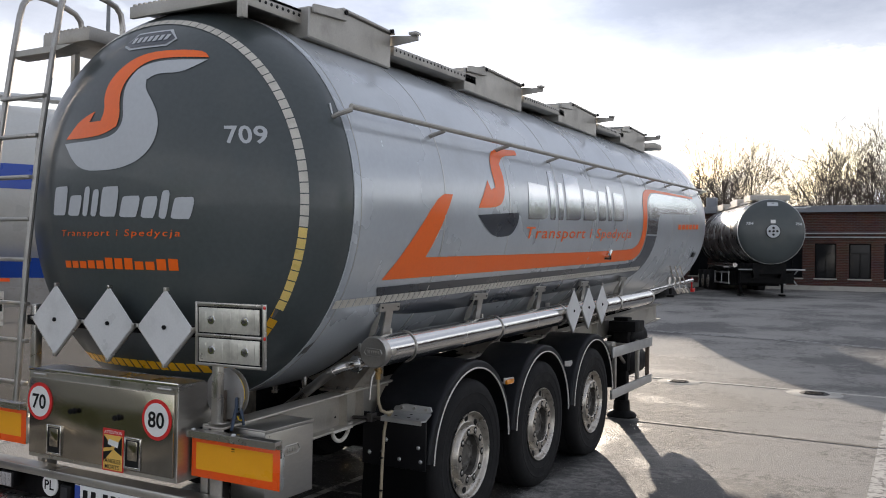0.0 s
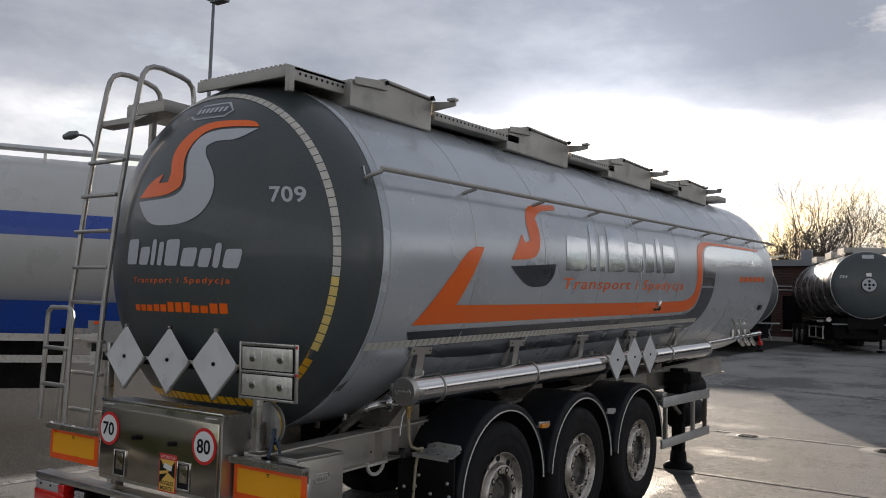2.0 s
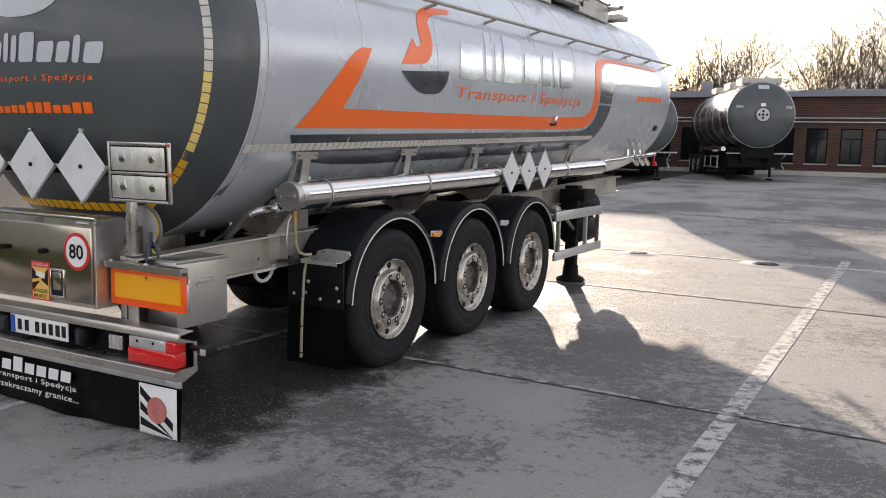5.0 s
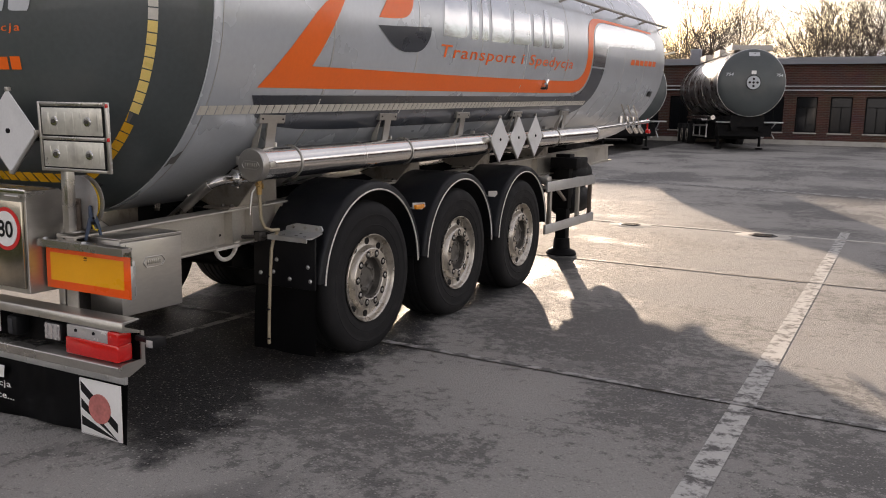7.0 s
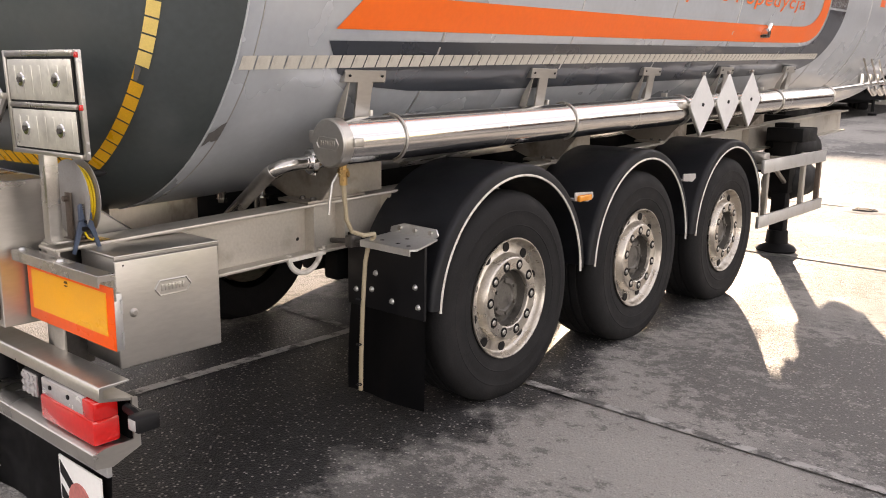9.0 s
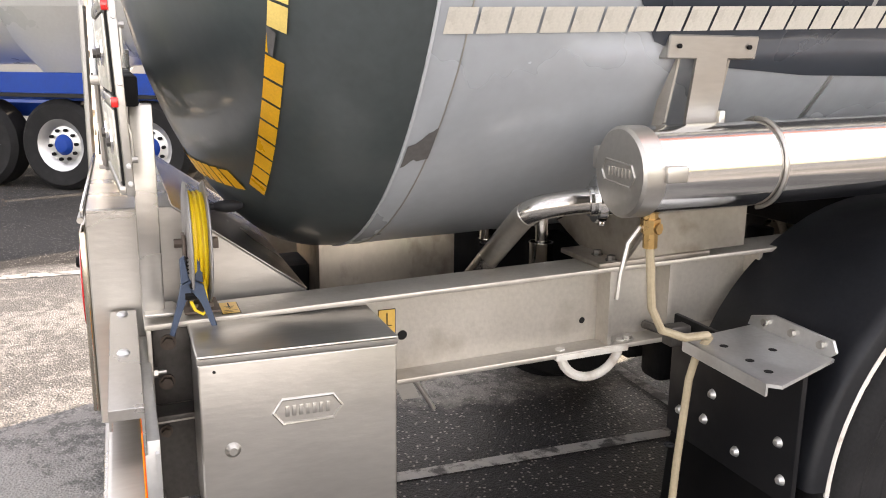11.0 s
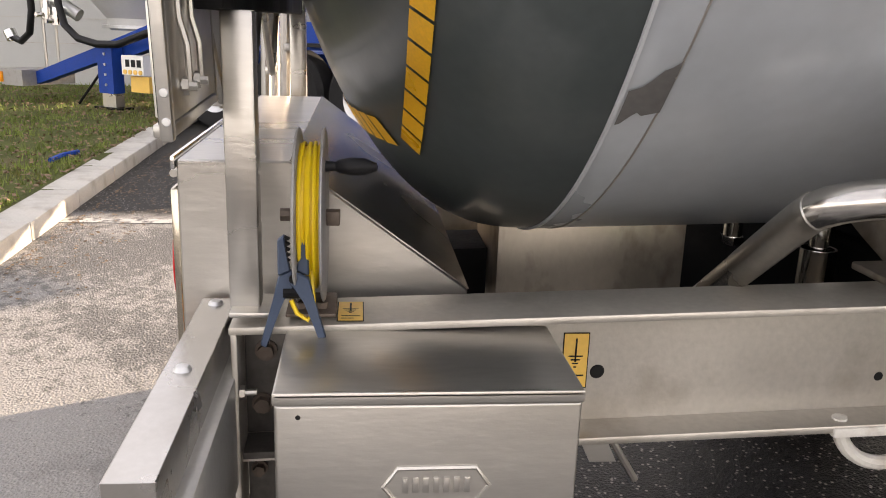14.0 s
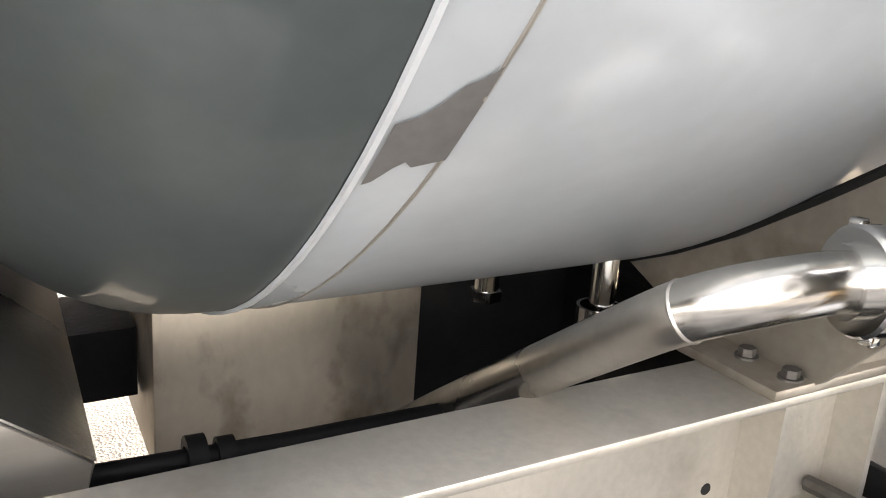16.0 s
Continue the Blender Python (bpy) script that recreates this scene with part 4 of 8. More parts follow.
# ---- rear frame: posts, cross bar, hazard plates ----
bm = B()
bx(bm, (0.775, 0.027, 0.966), (0.820, 0.072, 1.401), 0.004)
bx(bm, (0.758, 0.030, 0.966), (0.850, 0.092, 0.974), 0.002)
part("post", bm, STEEL, trailer, "square stainless post")
bm = B()
bx(bm, (-0.64, 0.008, 0.962), (-0.595, 0.056, 1.52), 0.004)
part("post", bm, STEEL, trailer, "square stainless post")
bm = B()
bx(bm, (-0.66, -0.002, 1.400), (0.90, 0.046, 1.457), 0.005)
bar = part("cross_bar", bm, BLACKSTEEL, trailer, "dark square cross bar")
for x in (0.500, 0.072, -0.365):
    bm = B()
    h = 0.198
    prism(bm, [(x - h, 1.445), (x, 1.445 - h), (x + h, 1.445), (x, 1.445 + h)], "y", -0.036, -0.028, 0.002)
    dia = part("diamond_plate", bm, PLATEWHITE, trailer, "blank white diamond hazard plate")
    bm = B()
    sweep(bm, [(x + h, -0.024, 1.440), (x, -0.024, 1.440 - h), (x - h, -0.024, 1.440)], 0.010, 6)
    for dx, dz in ((h, 0), (-h, 0), (0, h), (0, -h)):
        bx(bm, (x + dx - 0.008, -0.042, 1.445 + dz - 0.010), (x + dx + 0.008, -0.014, 1.445 + dz + 0.010), 0.002)
    part("plate_channel", bm, STEEL, dia, "stainless edge channel with clips")
    bm = B()
    cy(bm, (x, -0.036, 1.445), (x, -0.044, 1.445), 0.012, 10)
    part("bolt", bm, BLACKSTEEL, dia)
    bm = B()
    bx(bm, (x - 0.02, -0.028, 1.40), (x + 0.02, 0.006, 1.45), 0.003)
    part("stay", bm, BLACKSTEEL, dia)
bm = B()
X1, X2, Z1, Z2 = 0.716, 1.148, 1.264, 1.588
for lo, hi in (((X1 + 0.014, -0.016, Z2 - 0.020), (X2 - 0.018, 0.008, Z2 - 0.001)), ((X1 + 0.014, -0.015, Z1 + 0.001), (X2 - 0.018, 0.007, Z1 + 0.016)), ((X1, -0.015, Z1), (X1 + 0.016, 0.007, Z2)), ((X2 - 0.020, -0.005, Z1), (X2, 0.009, Z2)), ((X1 + 0.014, -0.015, 1.412), (X2 - 0.018, 0.007, 1.428))):
    bx(bm, lo, hi, 0.003)
hazard = part("hazard_frame", bm, STEEL, trailer, "stainless folding frame for two hazard plates")
for z0, z1 in ((1.286, 1.406), (1.435, 1.560)):
    bm = B()
    bx(bm, (X1 + 0.017, -0.009, z0 - 0.006), (X2 - 0.021, -0.005, z1 + 0.006))
    part("plate_seal", bm, INK, hazard, "black seal round a plate")
    bm = B()
    bx(bm, (X1 + 0.023, -0.013, z0), (X2 - 0.028, -0.008, z1), 0.002)
    for k in range(7):
        xx = X1 + 0.060 + k * 0.052
        bx(bm, (xx, -0.0138, z0 + 0.020), (xx + 0.012, -0.012, z1 - 0.020), 0.0008)
    pl = part("hazard_plate", bm, PRESSED, hazard, "blank embossed metal plate")
    for xx in (X1 + 0.105, X1 + 0.315):
        zc = (z0 + z1) / 2
        bm = B()
        lathe(bm, [(0.010, 0.005), (0.020, 0.004), (0.023, 0.0)], (xx, -0.0135, zc), (0, -1, 0), 20)
        part("washer", bm, SHINY, hazard)
        bm = B()
        cy(bm, (xx, -0.024, zc), (xx, -0.014, zc), 0.009, 6)
        part("bolt", bm, DIRTYSHADESTEEL, hazard)
for z in (1.572, 1.420):
    bm = B()
    bx(bm, (X2 - 0.004, -0.014, z - 0.009), (X2 + 0.005, -0.003, z + 0.008), 0.002)
    part("red_cap", bm, REDLENS, hazard, "red plastic corner cap")
bm = B()
bx(bm, (X1 + 0.018, 0.002, Z1 + 0.018), (X2 - 0.022, 0.006, Z2 - 0.022), 0.001)
part("back_plate", bm, STEEL, hazard, "bare back plate")
for xx in (0.95, 1.05):
    for s, zz in ((1, 1.36), (-1, 1.50)):
        bm = B()
        sweep(bm, [(xx, 0.008, zz - 0.05 * s), (xx, 0.016, zz - 0.04 * s), (xx, 0.016, zz), (xx, 0.009, zz + 0.03 * s), (xx, 0.009, zz + 0.06 * s)], 0.004, 6)
        part("spring_clip", bm, STEEL, hazard)
        bm = B()
        cy(bm, (xx, 0.006, zz - 0.045 * s), (xx, 0.024, zz - 0.045 * s), 0.006, 8)
        cy(bm, (xx, 0.008, zz - 0.045 * s), (xx, 0.015, zz - 0.045 * s), 0.011, 6)
        part("bolt", bm, STEEL, hazard)
for zz in (1.285, 1.315, 1.45, 1.555):
    bm = B()
    lathe(bm, [(0, 0.0015), (0.004, 0.0012), (0.005, 0.0)], (X2, 0.003, zz), (1, 0, 0), 12)
    part("rivet", bm, ALU, hazard)

for o in [hazard] + [c for c in hazard.children]:
    for vt in o.data.vertices:
        vt.co.y += 0.006 + 0.05 * (vt.co.x - 0.92) - 0.033 * (vt.co.z - 1.27)
        vt.co.x -= 0.012

# ---- stainless locker across the rear ----
LY = -0.076
bm = B()
prism(bm, [(LY, 0.665), (0.36, 0.665), (0.396, 0.900), (0.408, 0.945), (0.105, 1.166), (LY, 1.166)], "x", -0.51, 0.652, 0.003)
locker = part("rear_locker", bm, STEEL, trailer, "stainless locker with a sloping front under the tank end")
bm = B()
prism(bm, [(0.1065, 1.1685), (0.1050, 1.1665), (0.4075, 0.9460), (0.4090, 0.9480)], "x", -0.51, 0.652)
part("sloping_plate", bm, FINESTEEL, locker, "smooth stainless sloping front plate")
bm = B()
bx(bm, (-0.49, LY - 0.016, 0.690), (0.635, LY - 0.001, 1.115), 0.004)
ldoor = part("locker_door", bm, DOORSTEEL, locker, "polished stainless door that mirrors the yard")
bm = B()
bx(bm, (-0.515, LY - 0.009, 1.150), (0.656, LY - 0.002, 1.172), 0.002)
part("locker_lid", bm, SHINY, locker, "polished lid edge")
bm = B()
cy(bm, (0.52, LY - 0.012, 1.137), (0.62, LY - 0.012, 1.137), 0.007, 8)
part("hinge", bm, STEEL, locker)
bm = B()
cy(bm, (-0.46, LY - 0.012, 1.137), (-0.36, LY - 0.012, 1.137), 0.007, 8)
part("hinge", bm, STEEL, locker)
for x in (-0.27, 0.352):
    bm = B()
    for lo, hi in (((x - 0.062, 0.700), (x - 0.050, 0.866)), ((x + 0.050, 0.700), (x + 0.062, 0.866)), ((x - 0.051, 0.700), (x + 0.051, 0.714)), ((x - 0.051, 0.852), (x + 0.051, 0.866))):
        bx(bm, (lo[0], LY - 0.024, lo[1]), (hi[0], LY - 0.013, hi[1]), 0.003)
    latch = part("latch", bm, SHINY, locker, "recessed paddle latch")
    bm = B()
    bx(bm, (x - 0.050, LY - 0.0175, 0.714), (x + 0.050, LY - 0.0155, 0.852))
    part("latch_recess", bm, INK, latch)
    bm = B()
    bx(bm, (x - 0.036, LY - 0.023, 0.745), (x + 0.036, LY - 0.0165, 0.848), 0.004)
    part("latch_paddle", bm, DOORSTEEL, latch)
for x in (-0.11, 0.24):
    bm = B()
    lathe(bm, [(0, 0.032), (0.013, 0.032), (0.016, 0.025), (0.010, 0.014), (0.018, 0.0)], (x, LY - 0.016, 0.96), (0, -1, 0), 12)
    part("knob", bm, BLACKSTEEL, locker)


def disc_sign(x, z, text):
    bm = B()
    cy(bm, (x, LY - 0.0165, z), (x, LY - 0.0195, z), 0.105, 36)
    s = part("speed_disc", bm, SIGNRED, locker, "round speed sticker with a red rim")
    bm = B()
    cy(bm, (x, LY - 0.019, z), (x, LY - 0.0215, z), 0.086, 36)
    part("disc_field", bm, SIGNWHITE, locker)
    bm = lettering(text, (x - 0.058, z - 0.042), (x + 0.058, z + 0.042), 0, 1.0, 0.02)
    letters(laid(bm, lambda u, w: Vector((u, LY - 0.0235, w))), INK, locker, "black printed figure")


disc_sign(-0.398, 0.986, "70")
disc_sign(0.522, 0.977, "80")
bm = B()
bx(bm, (0.125, LY - 0.0185, 0.672), (0.285, LY - 0.0155, 0.895))
sticker = part("blind_spot_sticker", bm, SIGNRED, locker, "red and yellow blind-spot warning sticker")
bm = B()
bx(bm, (0.134, LY - 0.0205, 0.680), (0.276, LY - 0.018, 0.862))
part("sticker_field", bm, LABELYELLOW, locker)
for tri in ([(0.136, 0.86), (0.200, 0.80), (0.136, 0.79)], [(0.274, 0.86), (0.274, 0.76), (0.215, 0.79)], [(0.136, 0.77), (0.205, 0.785), (0.136, 0.72)]):
    bm = B()
    prism(bm, tri, "y", LY - 0.0225, LY - 0.0205)
    part("sticker_wedge", bm, INK, locker)
bm = B()
prism(bm, [(0.170, 0.815), (0.245, 0.800), (0.252, 0.830), (0.178, 0.842)], "y", LY - 0.0245, LY - 0.0225)
part("sticker_truck", bm, SIGNWHITE, locker)
bm = lettering("ATTENTION", (0.137, 0.869), (0.272, 0.886))
letters(laid(bm, lambda u, w: Vector((u, LY - 0.0195, w))), SIGNWHITE, locker, "white printed letter")
bm = lettering("ANGLES\nMORTS", (0.145, 0.684), (0.268, 0.738), 0, 1.0, 0.02)
letters(laid(bm, lambda u, w: Vector((u, LY - 0.0215, w))), INK, locker, "black printed letter")

# ---- marker boards, bumper, lamps ----
def marker_board(x0, x1):
    bm = B()
    prism(bm, [(-0.040, 0.900), (-0.035, 0.900), (-0.035, 0.918), (0.0105, 0.918), (0.0105, 0.850), (0.0155, 0.850), (0.0155, 0.936), (-0.040, 0.936)], "x", x0 + 0.015, x1 + 0.012, 0.001)
    sh = part("marker_shelf", bm, FINESTEEL, trailer, "bright steel angle shelf over a marker board")
    for xx in (x0 + 0.044, x0 + 0.312):
        bm = B()
        lathe(bm, [(0.0, 0.008), (0.009, 0.006), (0.013, 0.0)], (xx, -0.014, 0.936), (0, 0, 1), 10)
        part("rivet", bm, ALU, sh)
    bm = B()
    bx(bm, (x0 + 0.012, 0.0090, 0.692), (x1 + 0.004, 0.0110, 0.890), 0.0005)
    board = part("marker_board", bm, REFLORANGE, trailer, "orange-red rear marker board with a yellow field")
    bm = B()
    bx(bm, (x0 + 0.045, 0.0070, 0.732), (x1 - 0.039, 0.0095, 0.868))
    part("board_field", bm, REFLYELLOW, board, "amber yellow reflective field")
    bm = B()
    xm = (x0 + x1) / 2
    prism(bm, [(xm - 0.010, 0.846), (xm + 0.010, 0.846), (xm + 0.010, 0.850), (xm - 0.010, 0.850)], "y", 0.0058, 0.0072)
    prism(bm, [(xm - 0.012, 0.856), (xm + 0.012, 0.856), (xm + 0.008, 0.864), (xm - 0.008, 0.864)], "y", 0.0058, 0.0072)
    part("board_mark", bm, BOLTBROWN, board)
    bm = B()
    bx(bm, (x0 + 0.013, 0.011, 0.693), (x1 + 0.0055, 0.036, 0.872), 0.002)
    for zz in (0.73, 0.83):
        prism(bm, [(x1 - 0.01, zz - 0.03), (x1 + 0.012, zz - 0.02), (x1 + 0.012, zz + 0.02), (x1 - 0.01, zz + 0.03)], "y", 0.028, 0.034)
    part("board_backing", bm, ALU, board)


marker_board(0.655, 1.238)
marker_board(-1.24, -0.665)
bm = B()
for s in (0.70, -0.60):
    bm = B()
    bx(bm, (s, 0.046, 0.36), (s + 0.045, 0.10, 0.955), 0.003)
    bx(bm, (s - 0.02, 0.060, 0.54), (s + 0.065, 0.13, 0.72), 0.004)
    part("bumper_stay", bm, STEEL, trailer, "upright bumper stay")
bm = B()
prism(bm, [(-0.068, 0.556), (0.047, 0.532), (0.050, 0.542), (-0.056, 0.563), (-0.056, 0.592), (0.034, 0.598), (0.034, 0.604), (-0.060, 0.602), (-0.068, 0.598)], "x", -1.26, 1.262, 0.002)
bumper = part("bumper", bm, STEEL, trailer, "folded stainless bumper with a lamp channel")
bm = B()
prism(bm, [(-0.095, 0.352), (-0.040, 0.345), (0.055, 0.383), (0.050, 0.400), (-0.060, 0.408), (-0.095, 0.396)], "x", -1.26, 1.262, 0.003)
part("bumper_lower_rail", bm, STEEL, bumper)
bm = B()
bx(bm, (-1.24, 0.036, 0.398), (1.258, 0.044, 0.534))
part("bumper_back", bm, BLACKSTEEL, bumper)
bm = B()
prism(bm, [(-0.095, 0.352), (-0.040, 0.343), (0.057, 0.383), (0.053, 0.543), (0.034, 0.546), (0.034, 0.410), (-0.060, 0.410), (-0.095, 0.398)], "x", 1.259, 1.267)
part("bumper_end", bm, STEEL, bumper)
bm = B()
bx(bm, (-1.25, -0.052, 0.302), (1.25, -0.034, 0.350), 0.003)
for k in range(9):
    xx = -1.15 + k * 0.285
    lathe(bm, [(0.0, 0.006), (0.009, 0.004), (0.011, 0.0)], (xx, -0.052, 0.326), (0, -1, 0), 8)
part("flap_strip", bm, ALU, bumper)


def rear_lamp(x0, x1):
    bm = B()
    bx(bm, (x0, -0.082, 0.412), (x1, 0.005, 0.494), 0.008)
    lamp = part("rear_lamp", bm, REDLENS, trailer, "red rear lamp cluster with a clear upper strip")
    bm = B()
    bx(bm, (x0 + 0.004, -0.076, 0.492), (x1 - 0.07, 0.002, 0.552), 0.006)
    part("clear_strip", bm, CLEARLENS, lamp)
    bm = B()
    bx(bm, (x1 - 0.069, -0.079, 0.492), (x1, 0.002, 0.552), 0.006)
    part("red_corner", bm, REDLENS, lamp)
    for xx in (x0 + 0.07, x0 + 0.19):
        bm = B()
        cy(bm, (xx, -0.080, 0.530), (xx, -0.074, 0.530), 0.008, 8)
        part("screw", bm, BLACKSTEEL, lamp)


rear_lamp(0.893, 1.243)
rear_lamp(-1.243, -0.893)
for x in (0.715, -0.80):
    bm = B()
    bx(bm, (x, -0.055, 0.448), (x + 0.12, 0.0, 0.540), 0.01)
    w = part("work_lamp", bm, BLACKPLASTIC, trailer, "square reversing lamp")
    bm = B()
    bx(bm, (x + 0.008, -0.062, 0.455), (x + 0.112, -0.054, 0.533), 0.003)
    for i in range(3):
        for j in range(3):
            cy(bm, (x + 0.025 + i * 0.035, -0.068, 0.468 + j * 0.026), (x + 0.025 + i * 0.035, -0.060, 0.468 + j * 0.026), 0.010, 8)
    part("lamp_glass", bm, CLEARLENS, w)
bm = B()
bx(bm, (-0.125, -0.066, 0.442), (0.388, -0.056, 0.552), 0.004)
npl = part("number_plate", bm, SIGNWHITE, trailer, "white number plate with unreadable bars")
bm = B()
bx(bm, (-0.121, -0.0685, 0.446), (-0.081, -0.065, 0.548))
part("plate_band", bm, NAVYBAND, npl)
for xx in (-0.055, 0.010, 0.105, 0.165, 0.225, 0.285, 0.338):
    bm = B()
    bx(bm, (xx, -0.0685, 0.464), (xx + 0.035, -0.0655, 0.530))
    part("plate_bar", bm, INK, npl)
for xa, xb in ((-0.265, -0.165), (0.43, 0.51)):
    bm = B()
    bx(bm, (xa, -0.062, 0.430), (xb, 0.02, 0.535), 0.02)
    pll = part("plate_lamp", bm, BLACKPLASTIC, trailer, "black plate lamp housing")
    bm = B()
    bx(bm, (xa + 0.025, -0.067, 0.445), (xb - 0.025, -0.061, 0.520), 0.003)
    part("lamp_rim", bm, PLASTIC, pll)
bm = B()
lathe(bm, [(0, 0.010), (0.060, 0.010), (0.064, 0.006), (0.064, 0.0)], (-0.345, -0.050, 0.515), (0, -1, 0), 28)
cdisc = part("country_disc", bm, SIGNWHITE, trailer, "white round country sticker with two letters")
bm = lettering("PL", (-0.385, 0.488), (-0.305, 0.542), 0, 1.0, 0.02)
letters(laid(bm, lambda u, w: Vector((u, -0.0615, w))), INK, cdisc, "black printed letter")
bm = B()
sweep(bm, [(1.26, 0.02, 0.515), (1.33, 0.012, 0.518), (1.385, 0.0, 0.515)], 0.016, 8)
bx(bm, (1.378, -0.045, 0.497), (1.435, 0.03, 0.545), 0.008)
arm = part("side_marker_arm", bm, BLACKPLASTIC, trailer, "rubber outline lamp on a short arm")
bm = B()
bx(bm, (1.388, -0.049, 0.504), (1.427, -0.044, 0.538), 0.003)
part("lamp_glass", bm, CLEARLENS, arm)

# rubber apron under the bumper
bm = B()
n = 30
pts = [(-1.25 + 2.5 * k / n, -0.026 - 0.010 * math.sin(k * 1.1)) for k in range(n + 1)]
rows = []
for z in (0.312, 0.16, 0.012):
    rows.append([bm.verts.new((x, y - (0.312 - z) * 0.06, z - 0.01 * math.sin(x * 5) * (z < 0.1))) for x, y in pts])
for r, s in zip(rows, rows[1:]):
    for k in range(n):
        bm.faces.new((r[k], r[k + 1], s[k + 1], s[k]))
bmesh.ops.solidify(bm, geom=bm.faces[:], thickness=0.008)
apron = part("rubber_apron", bm, BLACKPLASTIC, trailer, "black rubber apron with white print")
def on_apron(x, z):
    return Vector((x, -0.060, z - 0.035))
for k in range(9):
    film("wordmark_bar", [[(-0.56 + k * 0.108, 0.235), (-0.475 + k * 0.108, 0.235), (-0.465 + k * 0.108, 0.325 if k in (0, 2, 4) else 0.30), (-0.55 + k * 0.108, 0.325 if k in (0, 2, 4) else 0.30)]], on_apron, SIGNWHITE, apron, "white bars of a wordmark", 0)
bm = lettering("Transport i Spedycja", (-0.32, 0.180), (0.44, 0.222), 0, 1.1, 0.01)
letters(laid(bm, on_apron), SIGNWHITE, apron, "white printed letter")
bm = lettering("Przekraczamy granice...", (-0.32, 0.115), (0.46, 0.160), 0, 1.1, 0.01)
letters(laid(bm, on_apron), SIGNWHITE, apron, "white printed letter")
for x in (0.958, -1.235):
    bm = B()
    bx(bm, (x, -0.066, 0.024), (x + 0.275, -0.060, 0.298), 0.001)
    zb = part("stripe_board", bm, SIGNWHITE, apron, "black and white diagonal board with a red disc")
    bm = B()
    for k in range(4):
        z0 = 0.283 - k * 0.085
        p = [(x + 0.01, z0), (x + 0.01, z0 - 0.045), (x + 0.25, z0 - 0.215), (x + 0.25, z0 - 0.17)]
        p = [(u, min(max(w, 0.029), 0.293)) for u, w in p]
        prism(bm, p, "y", -0.068, -0.0655)
    part("board_stripes", bm, INK, apron)
    bm = B()
    cy(bm, (x + 0.135, -0.0655, 0.165), (x + 0.135, -0.0705, 0.165), 0.072, 24)
    part("faded_disc", bm, mat("faded_red_print", (0.50, 0.16, 0.14), 0.6, 0, 0.3, 18, 60), apron, "faded red disc")

# ---- chassis ----
def beam(xw, sgn):
    """One long I-beam; sgn is the side that faces outwards."""
    bm = B()
    bx(bm, (xw - 0.008, 0.04, 0.755), (xw, 9.0, 0.955))
    bx(bm, (xw - 0.052, 0.028, 0.955), (xw + 0.075, 9.0, 0.968), 0.003)
    bx(bm, (xw - 0.09, 0.04, 0.742), (xw + 0.065, 9.0, 0.756), 0.003)
    b = part("chassis_beam", bm, RAIL, trailer, "weathered stainless chassis beam", slope=True)
    for y in (1.15, 1.33, 1.62, 2.6, 3.9, 5.3, 6.1):
        bm = B()
        bx(bm, (xw, y, 0.756), (xw + 0.06 * sgn, y + 0.010, 0.955)) if sgn > 0 else bx(bm, (xw - 0.07, y, 0.756), (xw - 0.008, y + 0.010, 0.955))
        part("stiffener", bm, RAIL, b, slope=True)
    return b


right_beam = beam(0.775, 1)
left_beam = beam(-0.535, -1)
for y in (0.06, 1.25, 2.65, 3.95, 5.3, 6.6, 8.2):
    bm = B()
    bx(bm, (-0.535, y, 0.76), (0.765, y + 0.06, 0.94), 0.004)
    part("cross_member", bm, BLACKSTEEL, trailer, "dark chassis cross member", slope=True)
# end plate and bolts at the beam's rear end
bm = B()
bx(bm, (0.775, 0.031, 0.52), (0.853, 0.041, 0.958), 0.003)
part("end_plate", bm, RAIL, right_beam, slope=True)
# gusset and web plate carry the recess's shade in their colour
bm = B()
bx(bm, (0.775, 0.042, 0.748), (0.843, 0.17, 0.760), 0.002)
bx(bm, (0.769, 0.042, 0.53), (0.777, 0.17, 0.75))
part("gusset_plate", bm, DIRTYSHADESTEEL, right_beam, "steel gusset, dirty and darkened for its shaded recess", slope=True)
bm = B()
bx(bm, (0.775, 0.042, 0.762), (0.782, 0.155, 0.950), 0.003)
part("web_plate", bm, DIRTYSHADESTEEL, right_beam, slope=True)
for y, z, r in ((0.075, 0.905, 0.013), (0.068, 0.815, 0.013), (0.06, 0.70, 0.010)):
    bm = B()
    cy(bm, (0.781, y, z), (0.786, y, z), r * 1.35, 14)
    cy(bm, (0.786, y, z), (0.798, y, z), r, 6)
    part("bolt", bm, RUST, right_beam, slope=True)
bm = B()
cy(bm, (0.84, 0.036, 0.86), (0.84, 0.066, 0.86), 0.005, 8)
cy(bm, (0.84, 0.041, 0.86), (0.84, 0.049, 0.86), 0.011, 6)
part("bolt", bm, STEEL, right_beam, slope=True)
for y, z, r, m in ((1.108, 0.812, 0.0072, INK), (0.612, 0.842, 0.0108, INK)):
    bm = B()
    lathe(bm, [(0, 0.0015), (r, 0.0015), (r * 1.15, 0.0)], (0.775, y, z), (1, 0, 0), 18)
    part("hole", bm, m, right_beam, "round hole in the beam's web", slope=True)
for y in (1.165, 1.225):
    bm = B()
    cy(bm, (0.813, y, 0.757), (0.813, y, 0.768), 0.013, 6)
    cy(bm, (0.813, y, 0.757), (0.813, y, 0.761), 0.017, 12)
    part("bolt", bm, STEEL, right_beam, slope=True)


